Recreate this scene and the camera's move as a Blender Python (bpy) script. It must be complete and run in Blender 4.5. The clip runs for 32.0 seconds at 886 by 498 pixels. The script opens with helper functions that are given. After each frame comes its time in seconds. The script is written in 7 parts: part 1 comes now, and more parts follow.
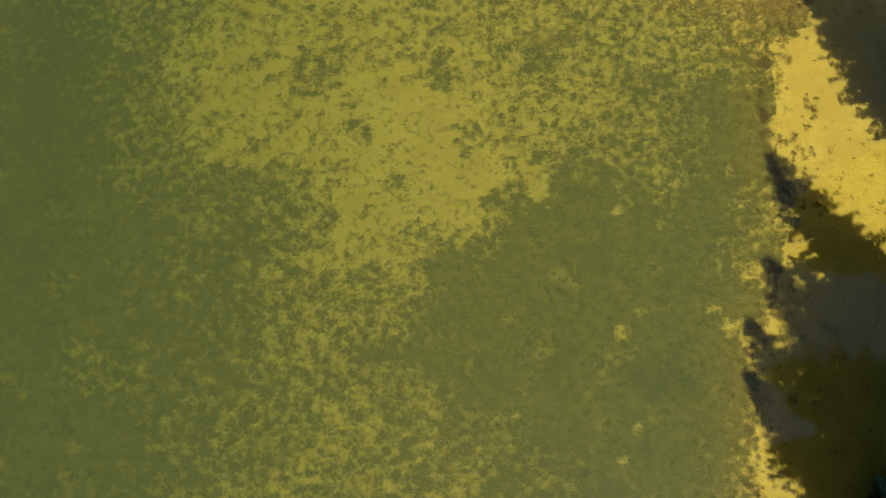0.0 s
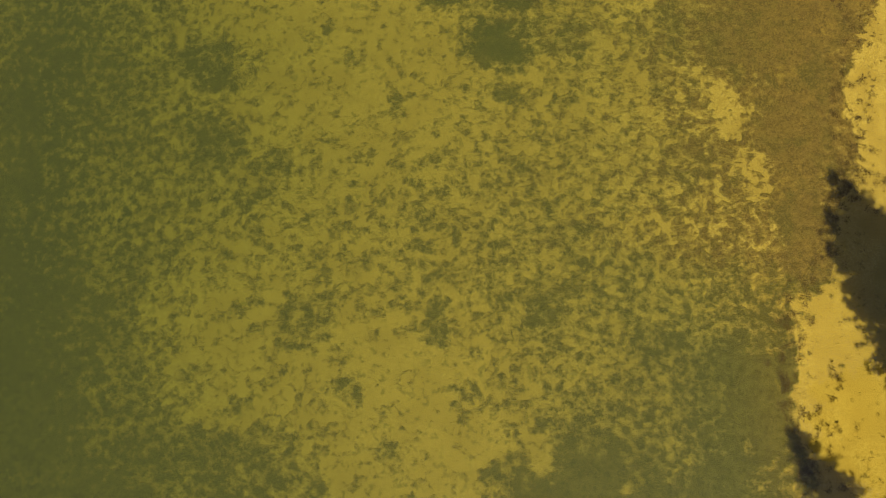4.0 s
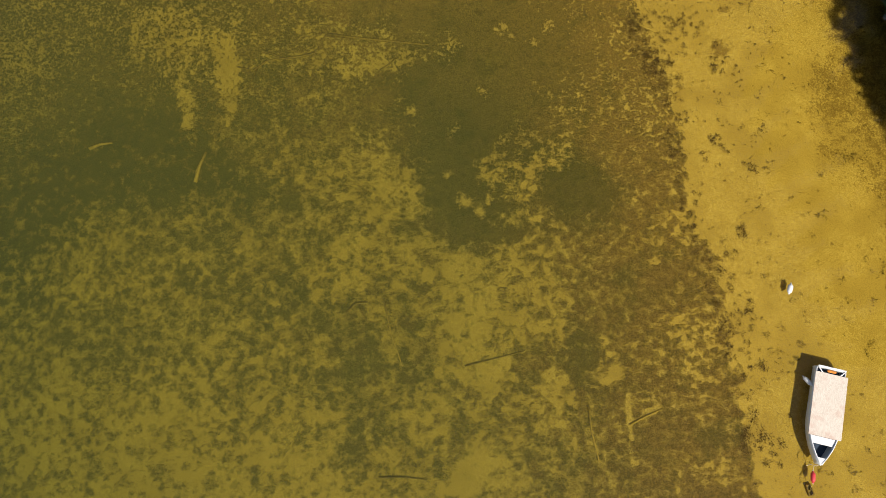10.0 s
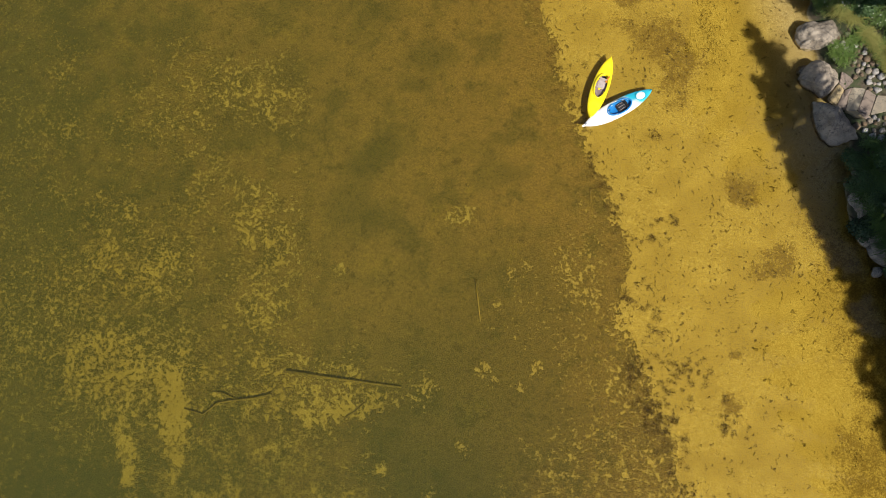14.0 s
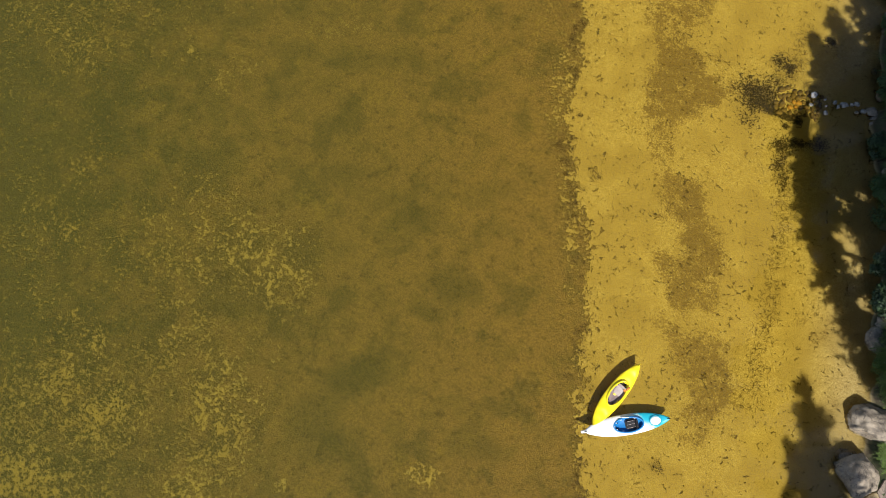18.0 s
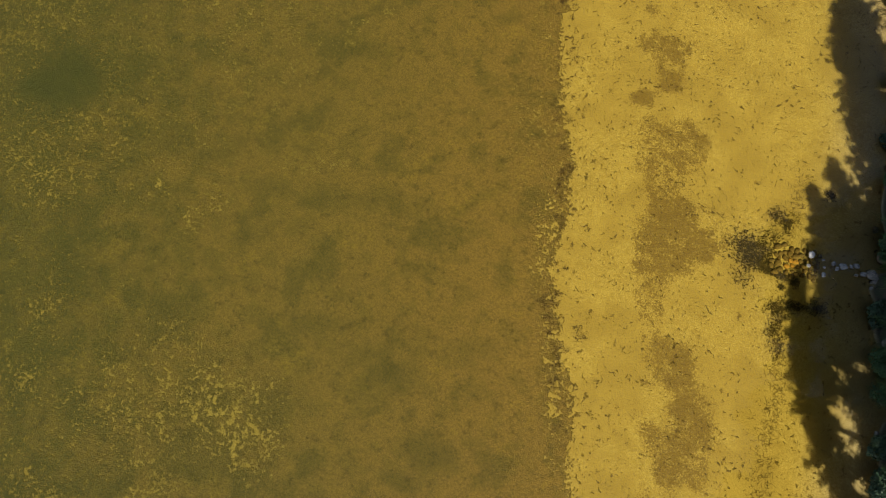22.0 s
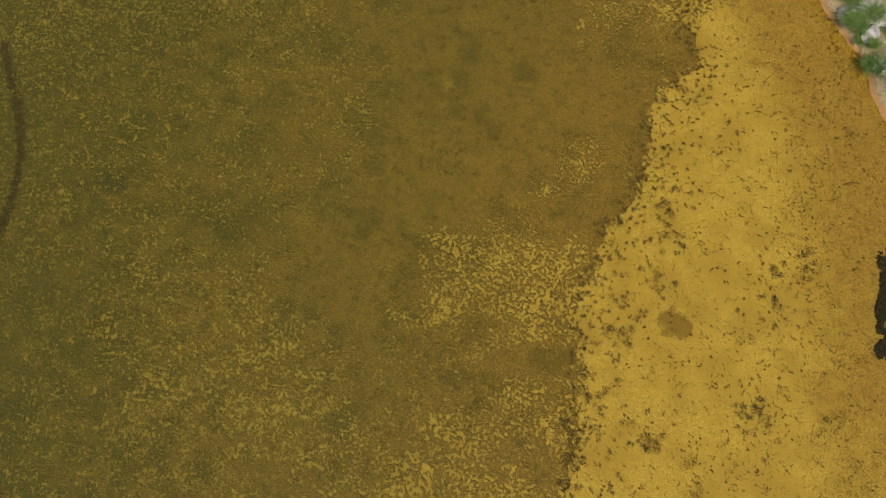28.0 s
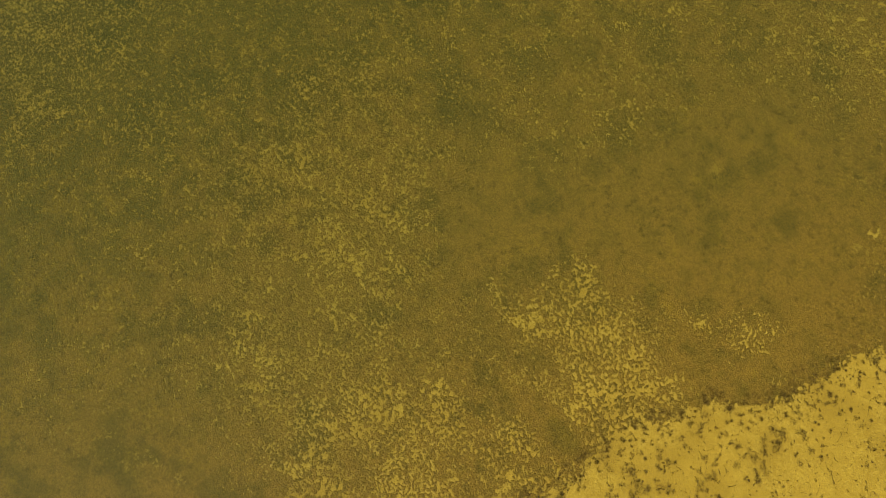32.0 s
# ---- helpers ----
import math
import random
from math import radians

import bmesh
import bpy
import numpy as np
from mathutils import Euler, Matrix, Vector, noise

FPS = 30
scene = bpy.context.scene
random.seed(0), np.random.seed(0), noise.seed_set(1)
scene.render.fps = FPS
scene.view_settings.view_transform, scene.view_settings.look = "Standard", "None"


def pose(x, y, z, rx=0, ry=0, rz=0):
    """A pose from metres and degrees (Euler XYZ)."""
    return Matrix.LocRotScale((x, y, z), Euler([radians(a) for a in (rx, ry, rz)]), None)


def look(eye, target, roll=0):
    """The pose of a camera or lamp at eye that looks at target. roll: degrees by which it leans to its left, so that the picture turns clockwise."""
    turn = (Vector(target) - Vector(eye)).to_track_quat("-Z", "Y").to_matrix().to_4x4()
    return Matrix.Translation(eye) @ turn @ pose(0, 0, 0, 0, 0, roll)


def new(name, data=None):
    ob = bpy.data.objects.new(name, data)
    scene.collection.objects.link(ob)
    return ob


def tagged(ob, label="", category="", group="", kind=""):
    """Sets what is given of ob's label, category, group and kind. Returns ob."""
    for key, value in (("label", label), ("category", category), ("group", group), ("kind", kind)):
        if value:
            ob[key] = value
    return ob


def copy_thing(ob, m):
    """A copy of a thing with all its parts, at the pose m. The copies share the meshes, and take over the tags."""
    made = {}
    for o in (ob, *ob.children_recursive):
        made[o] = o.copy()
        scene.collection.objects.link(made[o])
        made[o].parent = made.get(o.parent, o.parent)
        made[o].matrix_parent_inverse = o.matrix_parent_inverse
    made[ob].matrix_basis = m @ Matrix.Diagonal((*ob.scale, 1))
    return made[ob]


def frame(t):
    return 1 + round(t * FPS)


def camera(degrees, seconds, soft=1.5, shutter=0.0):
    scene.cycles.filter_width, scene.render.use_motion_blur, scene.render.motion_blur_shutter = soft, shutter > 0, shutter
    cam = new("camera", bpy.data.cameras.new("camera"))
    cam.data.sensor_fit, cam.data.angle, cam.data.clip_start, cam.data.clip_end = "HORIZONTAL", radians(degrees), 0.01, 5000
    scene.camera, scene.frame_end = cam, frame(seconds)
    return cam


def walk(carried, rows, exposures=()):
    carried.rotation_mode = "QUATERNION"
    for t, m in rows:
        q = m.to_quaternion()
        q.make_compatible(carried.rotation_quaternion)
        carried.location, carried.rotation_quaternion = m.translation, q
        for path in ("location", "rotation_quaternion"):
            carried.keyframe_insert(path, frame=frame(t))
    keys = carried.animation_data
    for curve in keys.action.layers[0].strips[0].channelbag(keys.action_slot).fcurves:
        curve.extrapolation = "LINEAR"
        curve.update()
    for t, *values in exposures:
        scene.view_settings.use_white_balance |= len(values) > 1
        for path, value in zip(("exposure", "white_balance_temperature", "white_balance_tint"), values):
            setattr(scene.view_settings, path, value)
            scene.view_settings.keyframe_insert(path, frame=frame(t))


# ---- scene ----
cam = camera(71.7, 32.0, soft=0.8)
PATH = [
    (0, (-0.411, -0.177, 26.056), (-0.495, 0.187, 23.847), -14.6),
    (0.5, (-0.430, -0.189, 25.976), (-0.513, 0.171, 23.767), -14.6),
    (1, (-0.412, 0.070, 25.881), (-0.495, 0.426, 23.671), -14.6),
    (1.5, (-0.394, 0.697, 25.819), (-0.477, 1.053, 23.609), -14.6),
    (2, (-0.385, 1.779, 25.798), (-0.468, 2.135, 23.588), -14.6),
    (2.5, (-0.302, 3.462, 25.828), (-0.385, 3.822, 23.619), -14.6),
    (4.5, (0.216, 14.433, 25.946), (0.13, 14.804, 23.738), -14.6),
    (5, (0.456, 17.938, 25.916), (0.367, 18.327, 23.712), -14.2),
    (5.5, (0.699, 21.963, 25.969), (0.608, 22.347, 23.765), -14.7),
    (6, (0.917, 25.863, 26.051), (0.827, 26.262, 23.849), -14.0),
    (6.5, (1.157, 29.552, 26.088), (1.064, 29.97, 23.89), -13.6),
    (7, (1.27, 32.403, 26.16), (1.182, 32.84, 23.965), -12.5),
    (7.5, (1.381, 34.089, 26.209), (1.292, 34.53, 24.015), -12.3),
    (8, (1.49, 34.849, 26.223), (1.397, 35.284, 24.027), -12.9),
    (8.5, (1.466, 35.243, 26.152), (1.378, 35.678, 23.956), -12.3),
    (9, (1.501, 35.674, 26.022), (1.412, 36.109, 23.827), -12.3),
    (9.5, (1.578, 36.348, 25.885), (1.49, 36.784, 23.69), -12.3),
    (10, (1.742, 37.417, 25.745), (1.648, 37.853, 23.55), -12.9),
    (10.5, (1.88, 38.776, 25.62), (1.786, 39.217, 23.426), -12.8),
    (11, (2.033, 40.498, 25.542), (1.939, 40.942, 23.349), -12.8),
    (11.5, (2.176, 42.534, 25.511), (2.083, 42.979, 23.317), -12.7),
    (12, (2.335, 44.75, 25.452), (2.242, 45.19, 23.258), -13.0),
    (12.5, (2.432, 46.967, 25.472), (2.343, 47.397, 23.275), -12.5),
    (13, (2.55, 49.129, 25.446), (2.463, 49.548, 23.247), -12.7),
    (13.5, (2.745, 51.112, 25.421), (2.654, 51.53, 23.221), -13.2),
    (14, (2.859, 52.973, 25.365), (2.769, 53.396, 23.166), -12.8),
    (14.5, (2.972, 54.675, 25.267), (2.884, 55.113, 23.072), -12.3),
    (16.5, (3.339, 60.898, 25.058), (3.251, 61.332, 22.861), -11.7),
    (17, (3.279, 62.04, 25.021), (3.162, 62.466, 22.824), -11.5),
    (17.5, (3.02, 63.021, 24.994), (2.84, 63.419, 22.796), -11.0),
    (18, (2.869, 63.866, 25.043), (2.656, 64.235, 22.845), -11.3),
    (18.5, (2.799, 64.56, 25.052), (2.587, 64.922, 22.852), -10.9),
    (19, (2.815, 65.104, 25.033), (2.603, 65.466, 22.833), -11.0),
    (19.5, (2.769, 65.524, 25.006), (2.559, 65.887, 22.807), -10.5),
    (20, (2.76, 65.827, 24.948), (2.55, 66.195, 22.748), -10.2),
    (20.5, (2.706, 66.211, 24.875), (2.495, 66.584, 22.677), -10.0),
    (21, (2.508, 66.95, 24.843), (2.297, 67.331, 22.645), -9.5),
    (21.5, (2.138, 68.309, 24.862), (1.926, 68.691, 22.664), -9.5),
    (22, (1.559, 70.273, 24.884), (1.347, 70.651, 22.686), -9.6),
    (22.5, (0.865, 72.77, 24.913), (0.648, 73.137, 22.715), -10.3),
    (23, (-0.026, 75.709, 24.929), (-0.242, 76.061, 22.728), -11.1),
    (23.5, (-1.068, 78.926, 24.954), (-1.281, 79.269, 22.751), -11.1),
    (24, (-2.173, 82.14, 24.969), (-2.383, 82.491, 22.767), -10.1),
    (24.5, (-3.176, 85.204, 25.068), (-3.39, 85.57, 22.868), -9.3),
    (25, (-4.203, 88.126, 25.161), (-4.415, 88.508, 22.964), -8.3),
    (25.5, (-5.059, 90.843, 25.275), (-5.275, 91.243, 23.081), -8.0),
    (26, (-5.86, 93.216, 25.353), (-6.084, 93.647, 23.166), -7.2),
    (26.5, (-6.512, 94.919, 25.43), (-6.747, 95.402, 23.255), -5.5),
    (28.5, (-7.372, 96.109, 25.361), (-7.633, 96.552, 23.182), -2.6),
    (29, (-7.634, 96.169, 25.353), (-7.931, 96.546, 23.165), -2.5),
    (29.5, (-7.651, 96.033, 25.275), (-7.998, 96.356, 23.085), -3.5),
    (30, (-7.684, 95.841, 25.187), (-8.069, 96.113, 22.996), -3.4),
    (30.5, (-7.761, 95.681, 25.124), (-8.170, 95.901, 22.933), -3.2),
    (31, (-7.773, 95.636, 25.087), (-8.200, 95.805, 22.894), -3.9),
    (31.5, (-7.756, 95.654, 25.081), (-8.195, 95.771, 22.888), -5.2),
    (32, (-7.757, 95.677, 25.081), (-8.202, 95.754, 22.887), -6.3),
]
walk(cam, [(t, look(eye, target, roll)) for t, eye, target, roll in PATH],
     exposures=[(0.0, 0.72, 5950, -2), (2.5, 0.70, 5950, -2), (4.5, 0.36, 6850, 9.5), (6.0, 0.20, 6900, 11), (9.0, 0.12, 6900, 11.5), (12.0, 0.16, 6800, 12), (17.0, 0.22, 6500, 11), (23.0, 0.14, 6550, 11), (26.0, -0.02, 6850, 14), (28.5, -0.02, 6850, 14),
                (29.2, 0.0, 6850, 14), (30.5, 0.10, 7150, 9), (32.0, 0.18, 7350, 3.5)])

# ---- world and sun ----
WATER = 0.40
SUN_AZ, SUN_EL = radians(151.5), radians(52.0)
world = bpy.data.worlds.new("sky")
scene.world = world
world.use_nodes = True
wn = world.node_tree.nodes
sky = wn.new("ShaderNodeTexSky")
sky.sky_type, sky.sun_disc, sky.sun_elevation, sky.sun_rotation = "NISHITA", False, SUN_EL, SUN_AZ
wn["Background"].inputs[1].default_value = 0.075
world.node_tree.links.new(sky.outputs[0], wn["Background"].inputs[0])
sun = new("sun", bpy.data.lights.new("sun", "SUN"))
sun.data.energy, sun.data.angle, sun.data.color = 4.9, radians(0.6), (1.0, 0.95, 0.86)
SUN_WAY = Vector((math.sin(SUN_AZ) * math.cos(SUN_EL), math.cos(SUN_AZ) * math.cos(SUN_EL), math.sin(SUN_EL)))
sun.matrix_world = look(SUN_WAY * 60 + Vector((0, 60, 0)), (0, 60, 0))


# ---- materials ----
class Mat:
    """A node material with short ways to add nodes."""

    def __init__(self, name):
        self.m = bpy.data.materials.new(name)
        self.m.use_nodes = True
        self.t = self.m.node_tree
        self.bsdf = self.t.nodes["Principled BSDF"]
        self.outp = self.t.nodes["Material Output"]

    def node(self, kind, **kw):
        n = self.t.nodes.new("ShaderNode" + kind)
        for k, v in kw.items():
            if k == "op":
                n.operation = v
            elif k == "blend":
                n.data_type, n.blend_type = "RGBA", v
        return n

    def link(self, a, b):
        self.t.links.new(a, b)

    def put(self, socket, v):
        if hasattr(v, "is_output"):
            self.link(v, socket)
        elif isinstance(v, tuple) and len(v) == 3:
            socket.default_value = (*v, 1)
        else:
            socket.default_value = v

    def coord(self, kind="Object"):
        return self.node("TexCoord").outputs[kind]

    def noise(self, scale, detail=3.0, rough=0.55, co=None, dist=0.0):
        n = self.node("TexNoise")
        n.inputs["Scale"].default_value, n.inputs["Detail"].default_value = scale, detail
        n.inputs["Roughness"].default_value, n.inputs["Distortion"].default_value = rough, dist
        self.link(co if co is not None else self.coord(), n.inputs["Vector"])
        return n.outputs[0]

    def stretch(self, sx, sy, sz, rz=0.0):
        n = self.node("Mapping")
        n.inputs["Scale"].default_value, n.inputs["Rotation"].default_value = (sx, sy, sz), (0, 0, radians(rz))
        self.link(self.coord(), n.inputs["Vector"])
        return n.outputs[0]

    def math(self, op, a, b=0.0, clamp=False):
        n = self.node("Math", op=op)
        n.use_clamp = clamp
        self.put(n.inputs[0], a)
        self.put(n.inputs[1], b)
        return n.outputs[0]

    def span(self, v, a, b, c=0.0, d=1.0, smooth=True):
        n = self.node("MapRange")
        n.interpolation_type = "SMOOTHSTEP" if smooth else "LINEAR"
        for i, x in enumerate((v, a, b, c, d)):
            self.put(n.inputs[i], x)
        return n.outputs[0]

    def mix(self, f, a, b, blend="MIX"):
        n = self.node("Mix", blend=blend)
        self.put(n.inputs[0], f)
        self.put(n.inputs[6], a)
        self.put(n.inputs[7], b)
        return n.outputs[2]

    def attr(self, name):
        n = self.node("Attribute")
        n.attribute_name = name
        return n.outputs["Fac"]

    def bump(self, height, strength=0.5, dist=0.02):
        n = self.node("Bump")
        n.inputs["Strength"].default_value, n.inputs["Distance"].default_value = strength, dist
        self.link(height, n.inputs["Height"])
        self.link(n.outputs[0], self.bsdf.inputs["Normal"])

    def surface(self, col, rough=0.6, metal=0.0):
        self.put(self.bsdf.inputs["Base Color"], col)
        self.put(self.bsdf.inputs["Roughness"], rough)
        self.put(self.bsdf.inputs["Metallic"], metal)
        return self.m


def simple(name, a, b, rough=0.6, scale=8.0, metal=0.0, bump=0.0, dist=0.01, fine=60.0):
    """Two tones mixed by a coarse and a fine noise, with light relief."""
    k = Mat(name)
    n1, n2 = k.noise(scale, 4), k.noise(fine, 3)
    f = k.span(k.math("ADD", k.math("MULTIPLY", n1, 0.65), k.math("MULTIPLY", n2, 0.35)), 0.36, 0.64)
    if bump:
        k.bump(k.math("ADD", n1, k.math("MULTIPLY", n2, 0.4)), bump, dist)
    return k.surface(k.mix(f, a, b), k.span(n2, 0.3, 0.7, rough * 0.85, min(1, rough * 1.15)), metal)


def leafy(name, dark, light, rough=0.55):
    """Foliage that varies leaf by leaf and bush by bush."""
    k = Mat(name)
    g = k.node("NewGeometry").outputs["Random Per Island"]
    o = k.node("ObjectInfo").outputs["Random"]
    c = k.mix(k.math("ADD", k.math("MULTIPLY", g, 0.7), k.math("MULTIPLY", o, 0.3)), dark, light)
    return k.surface(c, rough)


def make_bed():
    k = Mat("lake_bed_sand_and_weed")
    weed, film, off, land = k.attr("weed"), k.attr("film"), k.attr("off"), k.attr("land")
    # blotches of weed at two sizes, with a ragged rim
    n1, n2, n0 = k.noise(1.2, 4, 0.62), k.noise(2.8, 5, 0.58), k.noise(7.5, 4, 0.65)
    fine = k.attr("tone")
    wide = k.math("ADD", k.math("ADD", k.math("MULTIPLY", n1, 0.24), k.math("MULTIPLY", n2, 0.60)), k.math("MULTIPLY", n0, 0.16))
    close = k.math("ADD", k.math("ADD", k.math("MULTIPLY", n1, 0.14), k.math("MULTIPLY", n2, 0.22)), k.math("MULTIPLY", n0, 0.64))
    n = k.math("ADD", k.math("MULTIPLY", wide, k.math("SUBTRACT", 1.0, fine)), k.math("MULTIPLY", close, fine))
    soft = k.math("ADD", k.span(fine, 0.0, 1.0, 0.066, 0.030), k.span(off, -12.0, -4.0, 0.022, 0.0))
    d = k.math("ADD", k.math("MULTIPLY", k.math("SUBTRACT", weed, 0.5), k.math("ADD", k.math("MULTIPLY", soft, 1.15), 0.118)), 0.5)
    d = k.math("ADD", d, k.math("SUBTRACT", k.span(weed, 0.90, 1.0, 0.0, 0.14), k.span(weed, 0.0, 0.28, 0.03, 0.0)))
    cover = k.span(k.math("SUBTRACT", d, n), k.math("MULTIPLY", soft, -1.0), soft)
    # thin brown film on the pale sand
    n3 = k.math("ADD", k.math("MULTIPLY", k.noise(2.2, 6, 0.7), 0.45), k.math("MULTIPLY", k.noise(12.0, 4, 0.75), 0.55))
    fd = k.math("ADD", k.math("MULTIPLY", film, 0.33), 0.355)
    filmed = k.math("MULTIPLY", k.span(k.math("SUBTRACT", fd, n3), -0.055, 0.07), 0.85)
    # sand
    s1, s2, s3 = k.noise(0.7, 4), k.noise(9.0, 5, 0.65), k.noise(70.0, 2)
    sand = k.mix(k.span(s1, 0.3, 0.7), (0.37, 0.292, 0.145), (0.445, 0.357, 0.183))
    sand = k.mix(k.math("MULTIPLY", k.span(s2, 0.52, 0.75), 0.35), sand, (0.33, 0.245, 0.12))
    sand = k.mix(k.math("MULTIPLY", k.span(s3, 0.58, 0.70), 0.5), sand, (0.25, 0.17, 0.08))
    s4 = k.noise(13.0, 5, 0.8)
    sand = k.mix(k.math("MULTIPLY", k.span(s4, 0.53, 0.64), 0.6), sand, (0.27, 0.19, 0.09))
    s5 = k.noise(4.6, 4, 0.6, dist=1.2)
    crest = k.math("MULTIPLY", k.span(k.math("ABSOLUTE", k.math("SUBTRACT", s5, 0.5)), 0.0, 0.045, 0.8, 0.0), k.span(k.noise(0.35, 2), 0.43, 0.56))
    sand = k.mix(crest, sand, (0.56, 0.47, 0.28))
    sand = k.mix(k.span(off, -14.0, -3.0, 0.35, 0.0), sand, (0.37, 0.285, 0.11))
    # weed: brown towards the beach, olive farther out
    w1, w2 = k.noise(26.0, 4, 0.7), k.noise(1.1, 4)
    brown = k.mix(k.span(w1, 0.3, 0.7), (0.19, 0.14, 0.08), (0.42, 0.31, 0.165))
    olive = k.mix(k.span(w1, 0.3, 0.7), (0.078, 0.075, 0.036), (0.215, 0.195, 0.088))
    near = k.math("ADD", k.span(off, -17.0, -2.0), k.math("MULTIPLY", k.span(w2, 0.38, 0.62, -0.3, 0.3), k.span(off, -24.0, -15.0)), True)
    dark = k.mix(k.span(w1, 0.3, 0.7), (0.115, 0.085, 0.05), (0.28, 0.205, 0.11))
    wcol = k.mix(near, olive, k.mix(k.attr("tone"), dark, brown))
    thin = k.math("MULTIPLY", k.span(n, 0.42, 0.58), k.span(off, -14.0, -5.0, 0.55, 0.35))
    wcol = k.mix(thin, wcol, k.mix(near, (0.24, 0.215, 0.095), (0.42, 0.305, 0.16)))
    w3, w4 = k.noise(13.0, 3, 0.6), k.noise(2.6, 4, 0.6)
    wcol = k.mix(k.math("MULTIPLY", k.span(w3, 0.56, 0.70), 0.5), wcol, k.mix(near, (0.32, 0.27, 0.12), (0.46, 0.33, 0.165)))
    wcol = k.mix(k.math("MULTIPLY", k.span(w4, 0.55, 0.68), 0.55), wcol, k.mix(near, (0.06, 0.062, 0.03), (0.12, 0.095, 0.05)))
    w5 = k.noise(0.42, 5, 0.62)
    wcol = k.mix(k.math("MULTIPLY", k.span(w5, 0.52, 0.64), 0.6), wcol, (0.13, 0.125, 0.06))
    w6 = k.math("MULTIPLY", k.span(k.noise(0.55, 4, 0.6), 0.54, 0.68), k.span(n, 0.47, 0.56))
    wcol = k.mix(k.math("MULTIPLY", w6, 0.6), wcol, (0.42, 0.33, 0.12))
    w7 = k.noise(10.0, 5, 0.85)
    grain = k.span(off, -24.0, -6.0, 0.25, 0.75)
    wcol = k.mix(k.math("MULTIPLY", k.span(w7, 0.50, 0.60), k.math("MULTIPLY", grain, 0.5)), wcol, k.mix(near, (0.05, 0.052, 0.026), (0.10, 0.078, 0.042)))
    wcol = k.mix(k.math("MULTIPLY", k.span(w7, 0.50, 0.39), k.math("MULTIPLY", grain, 0.45)), wcol, k.mix(near, (0.30, 0.255, 0.10), (0.47, 0.34, 0.165)))
    thick = k.math("MULTIPLY", k.attr("dense"), k.span(w2, 0.35, 0.6, 0.55, 0.85))
    wcol = k.mix(thick, wcol, k.mix(k.span(w1, 0.3, 0.7), (0.04, 0.056, 0.024), (0.09, 0.112, 0.046)))
    # single small plants on the bare ground between
    dots = k.math("MULTIPLY", k.span(k.noise(2.7, 3, 0.6), 0.575, 0.65), k.math("MULTIPLY", k.span(off, -3.0, -1.5, 0.6, 0.0), k.math("MULTIPLY", k.span(fine, 0.0, 0.6, 1.0, 0.0), k.span(weed, 0.06, 0.10))))
    col = k.mix(k.math("MAXIMUM", cover, dots), sand, wcol)
    col = k.mix(filmed, col, k.mix(k.span(w1, 0.3, 0.7), (0.11, 0.075, 0.035), (0.25, 0.175, 0.08)))
    silt = k.mix(k.span(s2, 0.35, 0.65), (0.20, 0.125, 0.06), (0.34, 0.235, 0.12))
    col = k.mix(k.math("MULTIPLY", k.attr("wash"), 0.68), col, silt)
    # soil and moss above the waterline
    g1 = k.noise(2.5, 5, 0.7)
    soil = k.mix(k.span(g1, 0.35, 0.6), (0.085, 0.068, 0.045), (0.035, 0.055, 0.016))
    soil = k.mix(k.span(s3, 0.5, 0.75), soil, (0.12, 0.10, 0.06))
    soil = k.mix(k.attr("dry"), soil, k.mix(k.span(g1, 0.35, 0.65), (0.34, 0.26, 0.15), (0.20, 0.17, 0.07)))
    wet = k.mix(k.attr("dry"), k.mix(0.6, soil, (0.05, 0.035, 0.02)), (0.36, 0.19, 0.06))
    col = k.mix(k.span(land, 0.32, 0.50), col, wet)
    col = k.mix(k.span(land, 0.46, 0.62), col, soil)
    dimple = k.noise(3.2, 6, 0.72)
    trodden = k.span(k.noise(0.35, 2), 0.45, 0.58, 0.25, 1.0)
    h = k.math("ADD", k.math("MULTIPLY", k.math("MULTIPLY", dimple, trodden), 0.8), k.math("ADD", k.math("MULTIPLY", s2, 0.3), k.math("MULTIPLY", s4, 0.35)))
    hw = k.math("ADD", k.math("MULTIPLY", w1, 2.0), k.math("MULTIPLY", n2, 1.6))
    hh = k.node("Mix")
    k.put(hh.inputs[0], cover), k.put(hh.inputs[2], h), k.put(hh.inputs[3], hw)
    k.bump(hh.outputs[0], 0.9, 0.07)
    return k.surface(col, 0.9)


